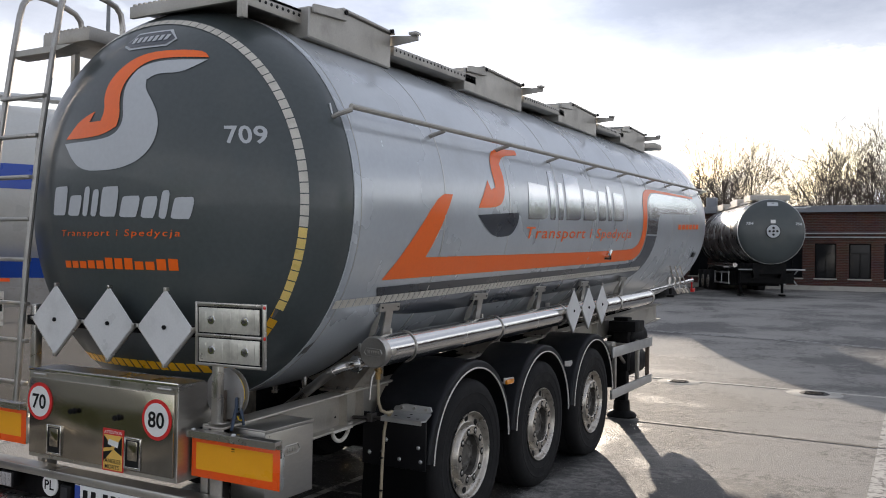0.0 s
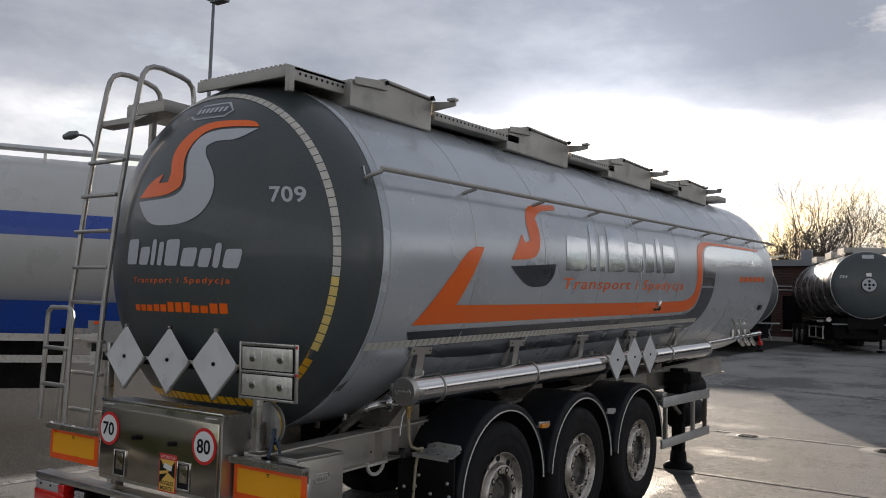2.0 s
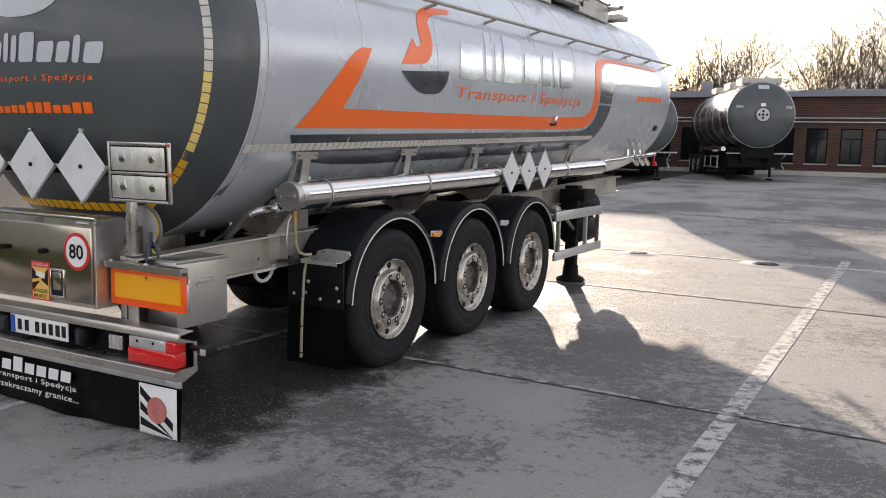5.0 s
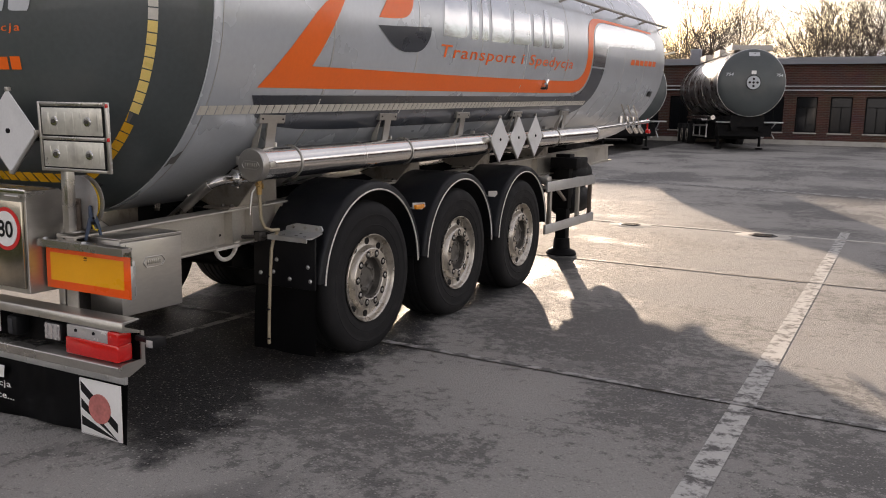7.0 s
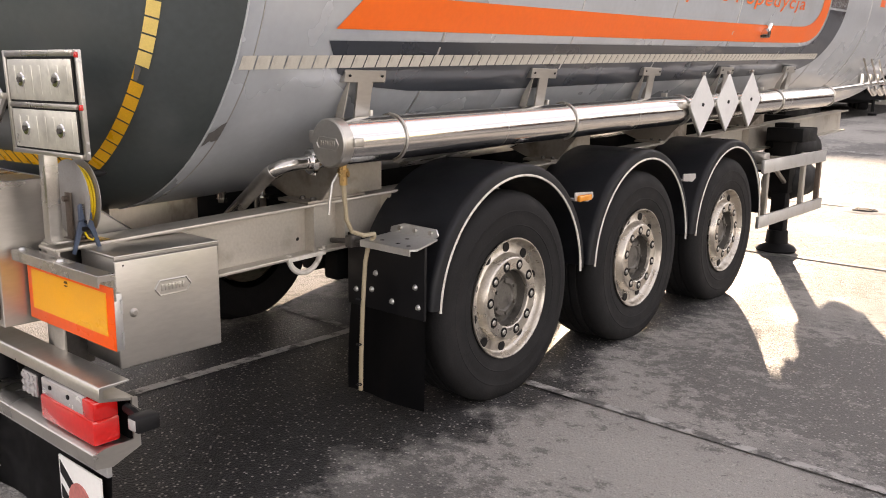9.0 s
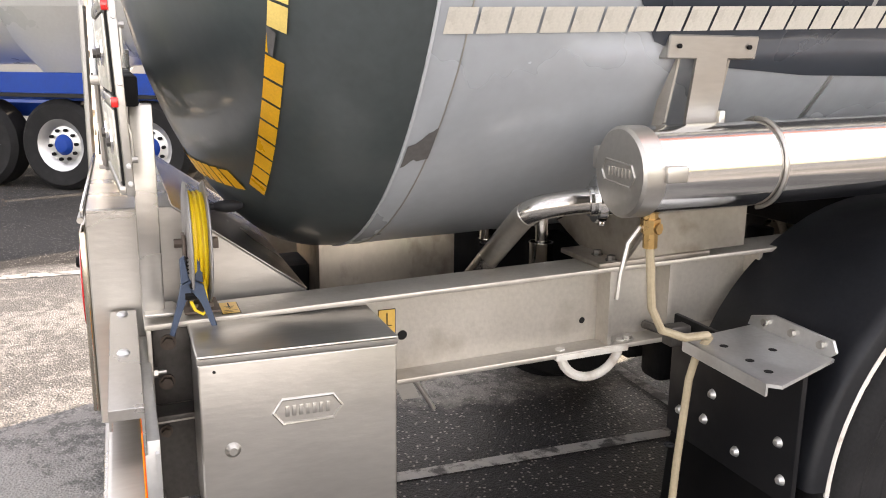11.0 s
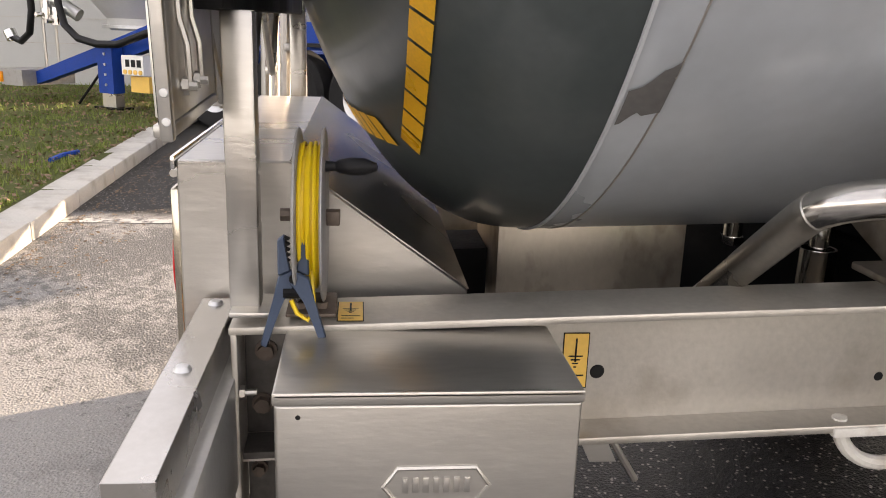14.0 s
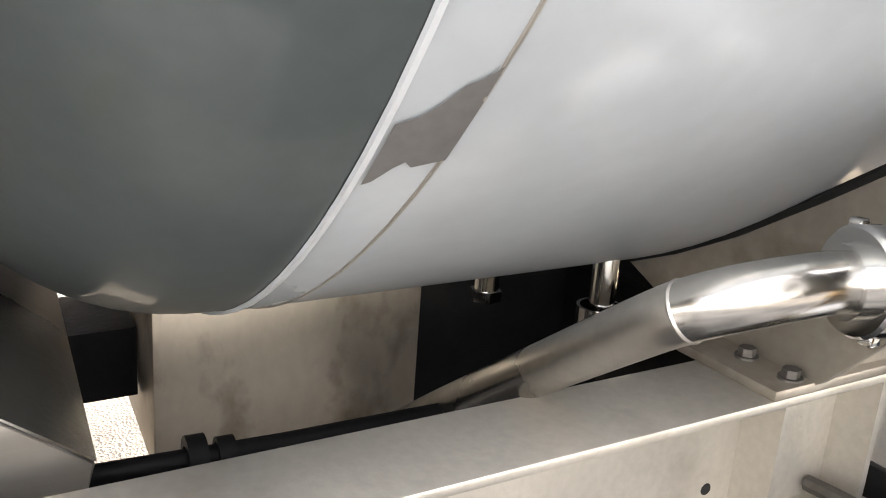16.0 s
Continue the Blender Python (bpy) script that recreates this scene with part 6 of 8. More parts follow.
def wheel_meshes():
    """Meshes of one wheel about its own centre, outer face towards +x at x = 0."""
    bm = B()
    tp = [(0.286, -0.014), (0.302, -0.004), (0.335, 0.005), (0.354, 0.008), (0.357, 0.0105), (0.360, 0.009), (0.395, 0.012), (0.424, 0.011), (0.427, 0.0125), (0.430, 0.0105), (0.450, 0.010), (0.484, 0.003), (0.504, -0.014), (0.515, -0.040), (0.520, -0.075)]
    for k in range(4):
        xa = -0.085 - k * 0.057
        tp += [(0.516, xa), (0.516, xa - 0.022), (0.504, xa - 0.026), (0.504, xa - 0.034), (0.516, xa - 0.038)]
    tp += [(0.516, -0.31), (0.506, -0.345), (0.475, -0.385), (0.40, -0.392), (0.300, -0.370)]
    lathe(bm, tp, (0, 0, 0), (1, 0, 0), 64)
    tyre = mesh_of("tyre", bm, RUBBER, sharp=30)
    bm = B()
    lathe(bm, [(0.284, -0.014), (0.296, 0.001), (0.2950, 0.007), (0.2905, 0.0075), (0.2865, 0.002), (0.283, -0.014), (0.278, -0.026), (0.273, -0.034), (0.268, -0.038)], (0, 0, 0), (1, 0, 0), 64)
    lathe(bm, [(0.284, -0.014), (0.272, -0.10), (0.262, -0.36)], (0, 0, 0), (1, 0, 0), 48)
    # disc with ten round hand holes between rim and bolt ring
    n = 120
    a0, a1 = 0.268, 0.207
    rings = []
    for r, x in ((a0, -0.038), (0.266, -0.041), (0.262, -0.042), (0.229, -0.040), (0.219, -0.034), (0.212, -0.018), (a1, -0.006)):
        rings.append([bm.verts.new((x, r * math.cos(2 * math.pi * k / n), r * math.sin(2 * math.pi * k / n))) for k in range(n)])
    for u, v in zip(rings, rings[1:]):
        for k in range(n):
            bm.faces.new((u[k], u[(k + 1) % n], v[(k + 1) % n], v[k]))
    lathe(bm, [(a1, -0.006), (0.203, 0.003), (0.196, 0.008), (0.146, 0.008), (0.140, 0.004), (0.137, -0.01), (0.135, -0.10)], (0, 0, 0), (1, 0, 0), 60)
    rim = mesh_of("rim", bm, RIMMAT, sharp=30)
    bm = B()
    lathe(bm, [(0, 0.0), (0.0240, 0.0), (0.0250, -0.004)], (0, 0, 0), (1, 0, 0), 16)
    holes = mesh_of("hand_hole", bm, INK, sharp=30)
    bm = B()
    lathe(bm, [(0, 0.0015), (0.0245, 0.0015), (0.0258, 0.0)], (0, 0, 0), (1, 0, 0), 16)
    seats = mesh_of("nut_seat", bm, BLACKSTEEL, sharp=30)
    bm = B()
    lathe(bm, [(0, -0.040), (0.062, -0.040), (0.070, -0.031), (0.092, -0.033), (0.104, -0.055), (0.130, -0.061), (0.1345, -0.055), (0.1348, -0.012)], (0, 0, 0), (1, 0, 0), 40)
    for k in range(6):
        a = 2 * math.pi * k / 6
        cy(bm, (-0.035, 0.081 * math.cos(a), 0.081 * math.sin(a)), (-0.021, 0.081 * math.cos(a), 0.081 * math.sin(a)), 0.009, 6)
    hub = mesh_of("wheel", bm, HUBDARK, sharp=30)
    bm = B()
    lathe(bm, [(0.0135, 0.008), (0.0135, 0.011), (0.010, 0.014), (0.0, 0.015)], (0, 0, 0), (1, 0, 0), 12)
    nut = mesh_of("wheel_nut", bm, STEEL, sharp=30)
    return hub, tyre, rim, holes, seats, nut


HUB_ME, TYRE_ME, RIM_ME, HOLE_ME, SEAT_ME, NUT_ME = wheel_meshes()


def wheel(x, y, flip):
    w = new("wheel", HUB_ME)
    w.parent = trailer
    w.matrix_parent_inverse = Matrix.Translation(-trailer.location)
    w.location = (x, y, 0.486)
    w.rotation_euler = (0.3 * y, 0, math.pi if flip else 0)
    w["label"] = "black tyre on a dusty alloy rim"
    for nm, me in (("tyre", TYRE_ME), ("rim", RIM_ME)):
        new(nm, me).parent = w
    for k in range(10):
        a = 2 * math.pi * k / 10
        nt = new("wheel_nut", NUT_ME)
        nt.parent = w
        nt.location = (0, 0.1675 * math.cos(a), 0.1675 * math.sin(a))
        st = new("nut_seat", SEAT_ME)
        st.parent = w
        st.location = (0.008, 0.1675 * math.cos(a), 0.1675 * math.sin(a))
        hh = new("hand_hole", HOLE_ME)
        hh.parent = w
        hh.location = (-0.0365, 0.246 * math.cos(a + 0.314), 0.246 * math.sin(a + 0.314))


for y in HUBS:
    wheel(RIMX, y, False)
    wheel(2 * X0 - RIMX, y, True)
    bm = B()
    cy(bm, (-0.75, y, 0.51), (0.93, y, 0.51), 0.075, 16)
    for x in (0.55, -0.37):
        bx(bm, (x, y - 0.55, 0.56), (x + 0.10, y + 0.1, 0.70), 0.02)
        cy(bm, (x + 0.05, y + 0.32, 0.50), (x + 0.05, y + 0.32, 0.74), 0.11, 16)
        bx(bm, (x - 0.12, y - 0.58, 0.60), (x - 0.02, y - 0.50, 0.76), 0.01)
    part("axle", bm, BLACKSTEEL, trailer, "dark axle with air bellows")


for y in HUBS:
    for lo, hi in ((0.82, 1.285), (2 * X0 - 1.285, 2 * X0 - 0.82)):
        bm = B()
        prof = [(lo, 0), (hi - 0.035, 0), (hi - 0.012, -0.003), (hi - 0.003, -0.010), (hi, -0.018), (hi + 0.003, -0.052), (hi - 0.004, -0.058)] if lo > 0 else [(hi, 0), (lo, 0), (lo, -0.05)]
        rows = []
        for k in range(31):
            a = radians(3 + 174 * k / 30)
            rows.append([bm.verts.new((x, y + 0.044 - (0.630 + dr) * math.cos(a), 0.502 + (0.630 + dr) * math.sin(a))) for x, dr in prof])
        for r, s in zip(rows, rows[1:]):
            for k in range(len(prof) - 1):
                bm.faces.new((r[k], r[k + 1], s[k + 1], s[k]))
        bmesh.ops.solidify(bm, geom=bm.faces[:], thickness=0.006)
        g = part("mudguard", bm, PLASTIC, trailer, "black plastic mudguard with a pale edge line", sharp=50)
        if lo > 0:
            bm = B()
            sweep(bm, [(hi + 0.003, y + 0.044 - 0.577 * math.cos(radians(2 + 176 * k / 40)), 0.500 + 0.577 * math.sin(radians(2 + 176 * k / 40))) for k in range(41)], 0.006, 6)
            part("edge_line", bm, WHITEPAINT, g, "pale edge line")
            bm = B()
            bx(bm, (hi - 0.075, y - 0.02, 1.129), (hi - 0.062, y + 0.06, 1.134), 0.001)
            part("maker_mark", bm, INK, g)

# mud flap behind the rear wheel
bm = B()
bx(bm, (0.805, 1.375, 0.50), (1.275, 1.39, 0.832), 0.004)
flap = part("mud_flap", bm, BLACKPLASTIC, trailer, "black rubber mud flap with bolts")
bm = B()
rows = []
for k in range(7):
    z = 0.52 - 0.43 * k / 6
    rows.append([bm.verts.new((0.808 + 0.467 * j / 6, 1.395 - 0.010 * math.sin(j * 1.3 + k * 0.5) - 0.004 * k, z)) for j in range(7)])
for r, s in zip(rows, rows[1:]):
    for k in range(6):
        bm.faces.new((r[k], r[k + 1], s[k + 1], s[k]))
bmesh.ops.solidify(bm, geom=bm.faces[:], thickness=0.008)
part("flap_sheet", bm, BLACKPLASTIC, flap)
for x, z in ((0.985, 0.668), (0.96, 0.590), (1.085, 0.556), (1.222, 0.642), (1.24, 0.556), (0.86, 0.575)):
    bm = B()
    lathe(bm, [(0, 0.012), (0.008, 0.010), (0.014, 0.0)], (x, 1.375, z), (0, -1, 0), 10)
    part("bolt", bm, ALU, flap)
# mudguard brackets
bm = B()
prism(bm, [(1.028, 1.240), (1.325, 1.228), (1.345, 1.250), (1.255, 1.480), (0.985, 1.480)], "z", 0.835, 0.843)
prism(bm, [(0.975, 0.843), (1.245, 0.843), (1.262, 0.858), (1.250, 0.884), (1.06, 0.890), (0.985, 0.868)], "y", 1.475, 1.483, 0.001)
prism(bm, [(1.028, 1.237), (1.325, 1.225), (1.325, 1.231), (1.028, 1.243)], "z", 0.815, 0.843)
brk = part("guard_bracket", bm, ALU, trailer, "perforated aluminium mudguard bracket")
for x in (1.04, 1.13, 1.22):
    bm = B()
    cy(bm, (x, 1.475, 0.866), (x, 1.465, 0.866), 0.010, 6)
    part("bolt", bm, STEEL, brk)
for x, y in ((1.10, 1.30), (1.20, 1.29), (1.16, 1.39), (1.27, 1.28)):
    bm = B()
    cy(bm, (x, y, 0.8432), (x, y, 0.8442), 0.010, 12)
    part("punched_hole", bm, INK, brk)
bm = B()
sweep(bm, [(0.78, 1.30, 0.80), (0.95, 1.30, 0.816), (1.10, 1.30, 0.822)], 0.012, 8)
bx(bm, (0.90, 1.27, 0.79), (0.94, 1.33, 0.842), 0.004)
part("bracket_arm", bm, DIRTYSHADESTEEL, brk)
for y, lampy in ((2.655, True), (3.965, False)):
    bm = B()
    prism(bm, [(y - 0.09, 0.90), (y + 0.05, 0.885), (y + 0.10, 0.905), (y + 0.09, 0.935), (y - 0.09, 0.945)], "x", 1.262, 1.270, 0.002)
    bx(bm, (1.0, y - 0.02, 0.89), (1.264, y + 0.02, 0.90), 0.002)
    b = part("guard_bracket", bm, ALU, trailer, "small aluminium mudguard bracket")
    if lampy:
        bm = B()
        bx(bm, (1.270, y - 0.075, 0.895), (1.292, y + 0.05, 0.930), 0.008)
        part("side_marker", bm, AMBERLENS, b, "amber side marker lamp")

# ---- side guard, landing legs, valves ----
bm = B()
bx(bm, (1.235, 5.34, 0.835), (1.262, 6.90, 0.940), 0.004)
sg = part("side_guard", bm, ALU, trailer, "aluminium side guard of two rails")
bm = B()
bx(bm, (1.235, 5.32, 0.405), (1.262, 6.90, 0.500), 0.004)
part("guard_rail", bm, ALU, sg)
for y in (5.50, 6.40, 6.84):
    bm = B()
    bx(bm, (1.195, y, 0.41), (1.236, y + 0.045, 0.94), 0.003)
    bx(bm, (0.74, y, 0.85), (1.236, y + 0.045, 0.89), 0.003)
    part("guard_upright", bm, RAIL if y < 6.8 else RUST, sg)
for x in (0.98, 2 * X0 - 0.98):
    bm = B()
    bx(bm, (x - 0.065, 6.56, 0.20), (x + 0.065, 6.69, 0.62), 0.008)
    bx(bm, (x - 0.085, 6.54, 0.55), (x + 0.085, 6.71, 1.18), 0.008)
    bx(bm, (x - 0.30, 6.58, 0.72), (x, 6.66, 0.80), 0.008)
    leg = part("landing_leg", bm, BLACKSTEEL, trailer, "dark landing leg on a broad foot")
    bm = B()
    lathe(bm, [(0, 0.0), (0.17, 0.0), (0.18, 0.02), (0.16, 0.05), (0.10, 0.08), (0.09, 0.20), (0, 0.20)], (x, 6.625, 0.002), (0, 0, 1), 14)
    part("leg_foot", bm, BLACKSTEEL, leg)
    bm = B()
    bx(bm, (x - 0.12, 6.45, 1.02), (x + 0.20, 6.85, 1.14), 0.01)
    part("gear_box", bm, BLACKSTEEL, leg)
for y0 in (5.6, 6.2):
    bm = B()
    lathe(bm, [(0, -0.36), (0.14, -0.35), (0.17, -0.30), (0.17, 0.30), (0.14, 0.35), (0, 0.36)], (0.93, 7.0, 0.62 + (y0 - 5.6) * 0.5), (0, 1, 0), 24)
    part("air_tank", bm, BLACKSTEEL, trailer, "dark air tank behind the guard")
bm = B()
sweep(bm, [(0.95, 5.7, 0.95), (1.05, 6.2, 0.80), (1.0, 6.9, 0.50)], 0.02, 8)
bx(bm, (0.75, 5.5, 0.90), (1.20, 5.62, 0.98), 0.01)
part("brace", bm, STEEL, trailer, "diagonal guard brace")
bm = B()
cy(bm, (1.08, 7.1, 1.46), (1.08, 9.95, 1.58), 0.028, 14)
vp = part("front_pipe", bm, SHINY, trailer, "polished valve pipe")
for y, s in ((8.55, 1), (8.85, 1), (9.15, 1)):
    bm = B()
    sweep(bm, [(1.12, y - 0.22, 1.80), (1.12, y, 1.64), (1.14, y + 0.20, 1.48)], 0.010, 8)
    cy(bm, (1.06, y, 1.52), (1.06, y, 1.64), 0.032, 12)
    cy(bm, (1.13, y + 0.10, 1.50), (1.15, y + 0.22, 1.43), 0.030, 10)
    part("valve_handle", bm, SHINY, vp)
bm = B()
bx(bm, (-0.3, 8.6, 1.12), (0.3, 9.4, 1.25), 0.02)
part("coupling_plate", bm, BLACKSTEEL, trailer, "dark coupling frame under the front end")
bm = B()
bx(bm, (1.06, 9.90, 1.40), (1.12, 9.99, 1.46), 0.01)
bx(bm, (1.07, 9.92, 1.44), (1.09, 9.95, 1.62), 0.003)
part("side_marker", bm, REDLENS, trailer, "red front marker lamp")


# ---- neighbouring tanker, dark end towards the yard ----
def run_tank(bm, c, u, r, length, head, n=64):
    """A round tank from the centre of its near end, along u."""
    prof = [(r * math.sin(a), -head * math.cos(a)) for a in [math.pi / 2 * k / 10 for k in range(11)]]
    prof += [(r, length * k / 6) for k in range(1, 7)]
    prof += [(r * math.cos(a), length + head * math.sin(a)) for a in [math.pi / 2 * k / 8 for k in range(1, 9)]]
    lathe(bm, prof, c, u, n)


def neighbour_tanker(at, label, full=True):
    c = Vector(at)
    u = Vector((-0.36, 0.93, 0)).normalized()
    v = Vector((u.y, -u.x, 0))
    g = ground_z(c.y)
    t = thing("tanker_trailer", label, "trailer", (c.x, c.y, g))

    def P(a, b, z):
        return c + u * a + v * b + Vector((0, 0, g + z - c.z))

    bm = B()
    r, head = 1.25, 0.30
    lathe(bm, [(r * math.sin(a), -head * math.cos(a)) for a in [math.pi / 2 * k / 12 for k in range(13)]] + [(r, 0.02)], c, u, 64)
    end = part("tank_end", bm, DARK, t, "dark blue-grey dished end")
    bm = B()
    lathe(bm, [(r, 0.02), (r + 0.004, 0.03)] + [(r + 0.004, k) for k in range(1, 11)] + [(r * math.cos(a), 10.5 + 0.4 * math.sin(a)) for a in [math.pi / 2 * k / 8 for k in range(9)]], c, u, 64)
    body = part("tank_shell", bm, DULLSHELL, t, "dull polished silver tank")
    bm = B()
    lathe(bm, [(r - 0.002, -0.01), (r + 0.012, -0.008), (r + 0.012, 0.03), (r, 0.032)], c, u, 64)
    part("end_rim", bm, ALU, t)
    for k in range(1, 7):
        bm = B()
        lathe(bm, [(r, -0.03), (r + 0.012, -0.03), (r + 0.012, 0.03), (r, 0.03)], c + u * (1.55 * k), u, 48)
        part("tank_band", bm, ALU, body)

    def face(b, z, off=0.012):
        z += c.z - 2.80
        s2 = min(1.0, (b * b + (z - c.z) ** 2) / r ** 2)
        return c + v * b + Vector((0, 0, z - c.z)) - u * (head * math.sqrt(1 - s2) + off)

    if full:
        bm = lettering("754", (-0.98, 3.04), (-0.72, 3.15), 0.02, 1.0, 0.02)
        letters(laid(bm, face), GREYFILM, end, "pale fleet figure")
        bm = lettering("754", (0.84, 3.04), (1.10, 3.15), 0.02, 1.0, 0.02)
        letters(laid(bm, face), GREYFILM, end, "pale fleet figure")
        bm = B()
        cy(bm, face(0.0, 2.80), face(0.0, 2.80) - u * 0.03, 0.25, 28)
        disc = part("coupling_disc", bm, GREYFILM, end, "round pale disc with dark sockets")
        bm = B()
        lathe(bm, [(0.25, -0.01), (0.275, -0.01), (0.275, 0.04), (0.25, 0.04)], face(0.0, 2.80) - u * 0.02, u, 28)
        part("disc_rim", bm, INK, end, "dark ring round the disc")
        for b, z in ((0, 0.13), (0, 0.0), (0, -0.13), (0.14, 0), (-0.14, 0)):
            q = face(b, 2.80 + z) - u * 0.02
            bm = B()
            cy(bm, q, q - u * 0.03, 0.045, 10)
            part("socket", bm, INK, end)
        bm = B()
        flat(bm, [[(-0.09, 3.11), (0.09, 3.11), (0.09, 3.24), (-0.09, 3.24)]], 0)
        part("white_plate", laid(bm, face), SIGNWHITE, end)
        bm = B()
        flat(bm, [[(-0.2, 3.78), (0.2, 3.78), (0.2, 3.92), (-0.2, 3.92)]], 0)
        part("badge", laid(bm, lambda b, z: face(b, z, 0.01)), GREYFILM, end, "plain pale badge")
    # walkway on top
    bm = B()
    for a0, a1, w, z0, z1 in ((0.1, 9.5, 0.50, 1.20, 1.30), (0.2, 1.3, 0.75, 1.22, 1.42), (3.2, 4.4, 0.6, 1.2, 1.48), (6.2, 7.4, 0.6, 1.2, 1.48)):
        prism(bm, [(-w, 0), (w, 0), (w, z1 - z0), (-w, z1 - z0)], "y", a0, a1)
        for q in bm.verts[-8:]:
            q.co = c + u * q.co.y + v * q.co.x + Vector((0, 0, z0 + q.co.z))
    part("walkway", bm, DECKALU, t, "grey aluminium walkway")
    bm = B()
    for b in (-0.62, 1.0):
        cy(bm, P(0.2, b, 3.66), P(9.5, b, 3.66), 0.02, 6)
    sweep(bm, [P(0.1, 0.6, 3.50), P(0.05, 1.2, 3.48), P(0.0, 1.45, 3.55)], 0.03, 6)
    part("top_rail", bm, ALU, t)
    # chassis and legs
    bm = B()
    for b in (-0.5, 0.5):
        sweep(bm, [P(0.1, b, 0.86), P(10, b, 0.86)], 0.13, 4)
    for a in (0.4, 1.6, 3.2, 5, 6.5, 8):
        sweep(bm, [P(a, -0.9, 1.05), P(a, 0.9, 1.05)], 0.07, 6)
    sweep(bm, [P(0.3, -1.0, 1.1), P(0.3, 1.15, 1.12)], 0.035, 6)
    for b in (-0.8, 0.8):
        sweep(bm, [P(1.4, b, 0.15), P(1.4, b, 1.05)], 0.055, 6)
        sweep(bm, [P(1.4, b, 0.0), P(1.4, b, 0.10)], 0.14, 10)
        sweep(bm, [P(1.4, b, 0.45), P(3.0, b * 0.6, 1.05)], 0.03, 6)
    sweep(bm, [P(1.4, -0.8, 0.5), P(1.4, 0.8, 0.85)], 0.03, 6)
    part("chassis", bm, BLACKSTEEL, t, "dark chassis on landing legs")
    # dark blocks added in place of the crowded underside
    bm = B()
    for a0, a1, w, z0, z1 in ((0.15, 10.0, 0.62, 0.92, 1.34), (0.5, 1.0, 1.0, 0.55, 1.05), (2.0, 5.3, 0.85, 0.42, 1.02), (5.6, 9.4, 0.80, 0.35, 1.10)):
        prism(bm, [(-w, 0), (w, 0), (w, z1 - z0), (-w, z1 - z0)], "y", a0, a1)
        for q in bm.verts[-8:]:
            q.co = P(q.co.y, q.co.x, z0 + q.co.z)
    part("underframe", bm, BLACKSTEEL, t, "dark boxes and tanks under the barrel")
    bm = B()
    sweep(bm, [P(0.5, 1.12, 0.50), P(2.1, 1.12, 1.05)], 0.022, 6)
    sweep(bm, [P(0.5, 1.12, 1.05), P(2.1, 1.12, 0.50)], 0.022, 6)
    sweep(bm, [P(0.25, -1.15, 1.08), P(0.25, 1.35, 1.10)], 0.028, 6)
    part("brace", bm, ALU, t, "thin pale braces")
    bm = B()
    for b, s in ((-1.1, 1), (1.1, 1)):
        for z in (0.5, 0.95):
            sweep(bm, [P(2.2, b, z), P(5.2, b, z)], 0.05, 4)
        for a in (2.25, 3.7, 5.15):
            sweep(bm, [P(a, b, 0.48), P(a, b, 1.0)], 0.03, 4)
    part("side_guard", bm, ALU, t, "pale side guard rails")
    for a in (6.2, 7.5, 8.8):
        for b in (-1.05, 1.05):
            bm = B()
            lathe(bm, [(0.0, -0.17), (0.28, -0.16), (0.46, -0.18), (0.51, -0.12), (0.51, 0.12), (0.46, 0.18), (0.28, 0.16), (0.0, 0.17)], P(a, b, 0.52), v, 32)
            w = part("wheel", bm, RUBBER, t)
            bm = B()
            lathe(bm, [(0.0, 0.15), (0.16, 0.17), (0.20, 0.14), (0.27, 0.18), (0.28, 0.165)], P(a, b, 0.52), v if b > 0 else -v, 20)
            part("rim", bm, RIMMAT, w)
    bm = B()
    for k in range(4):
        cy(bm, P(1.5 + k * 0.3, -1.0, 1.30), P(1.6 + k * 0.3, -1.25, 1.15), 0.05, 8)
    cy(bm, P(0.6, -1.2, 1.25), P(6, -1.2, 1.30), 0.09, 12)
    part("valve_pipe", bm, SHINY, t, "chrome valves and pipe")


neighbour_tanker((-0.45, 31.3, 3.15), "silver tanker semi-trailer with a dark blue-grey end")
neighbour_tanker((-4.05, 27.7, 2.75), "dark tanker semi-trailer parked in the shade beside another", False)


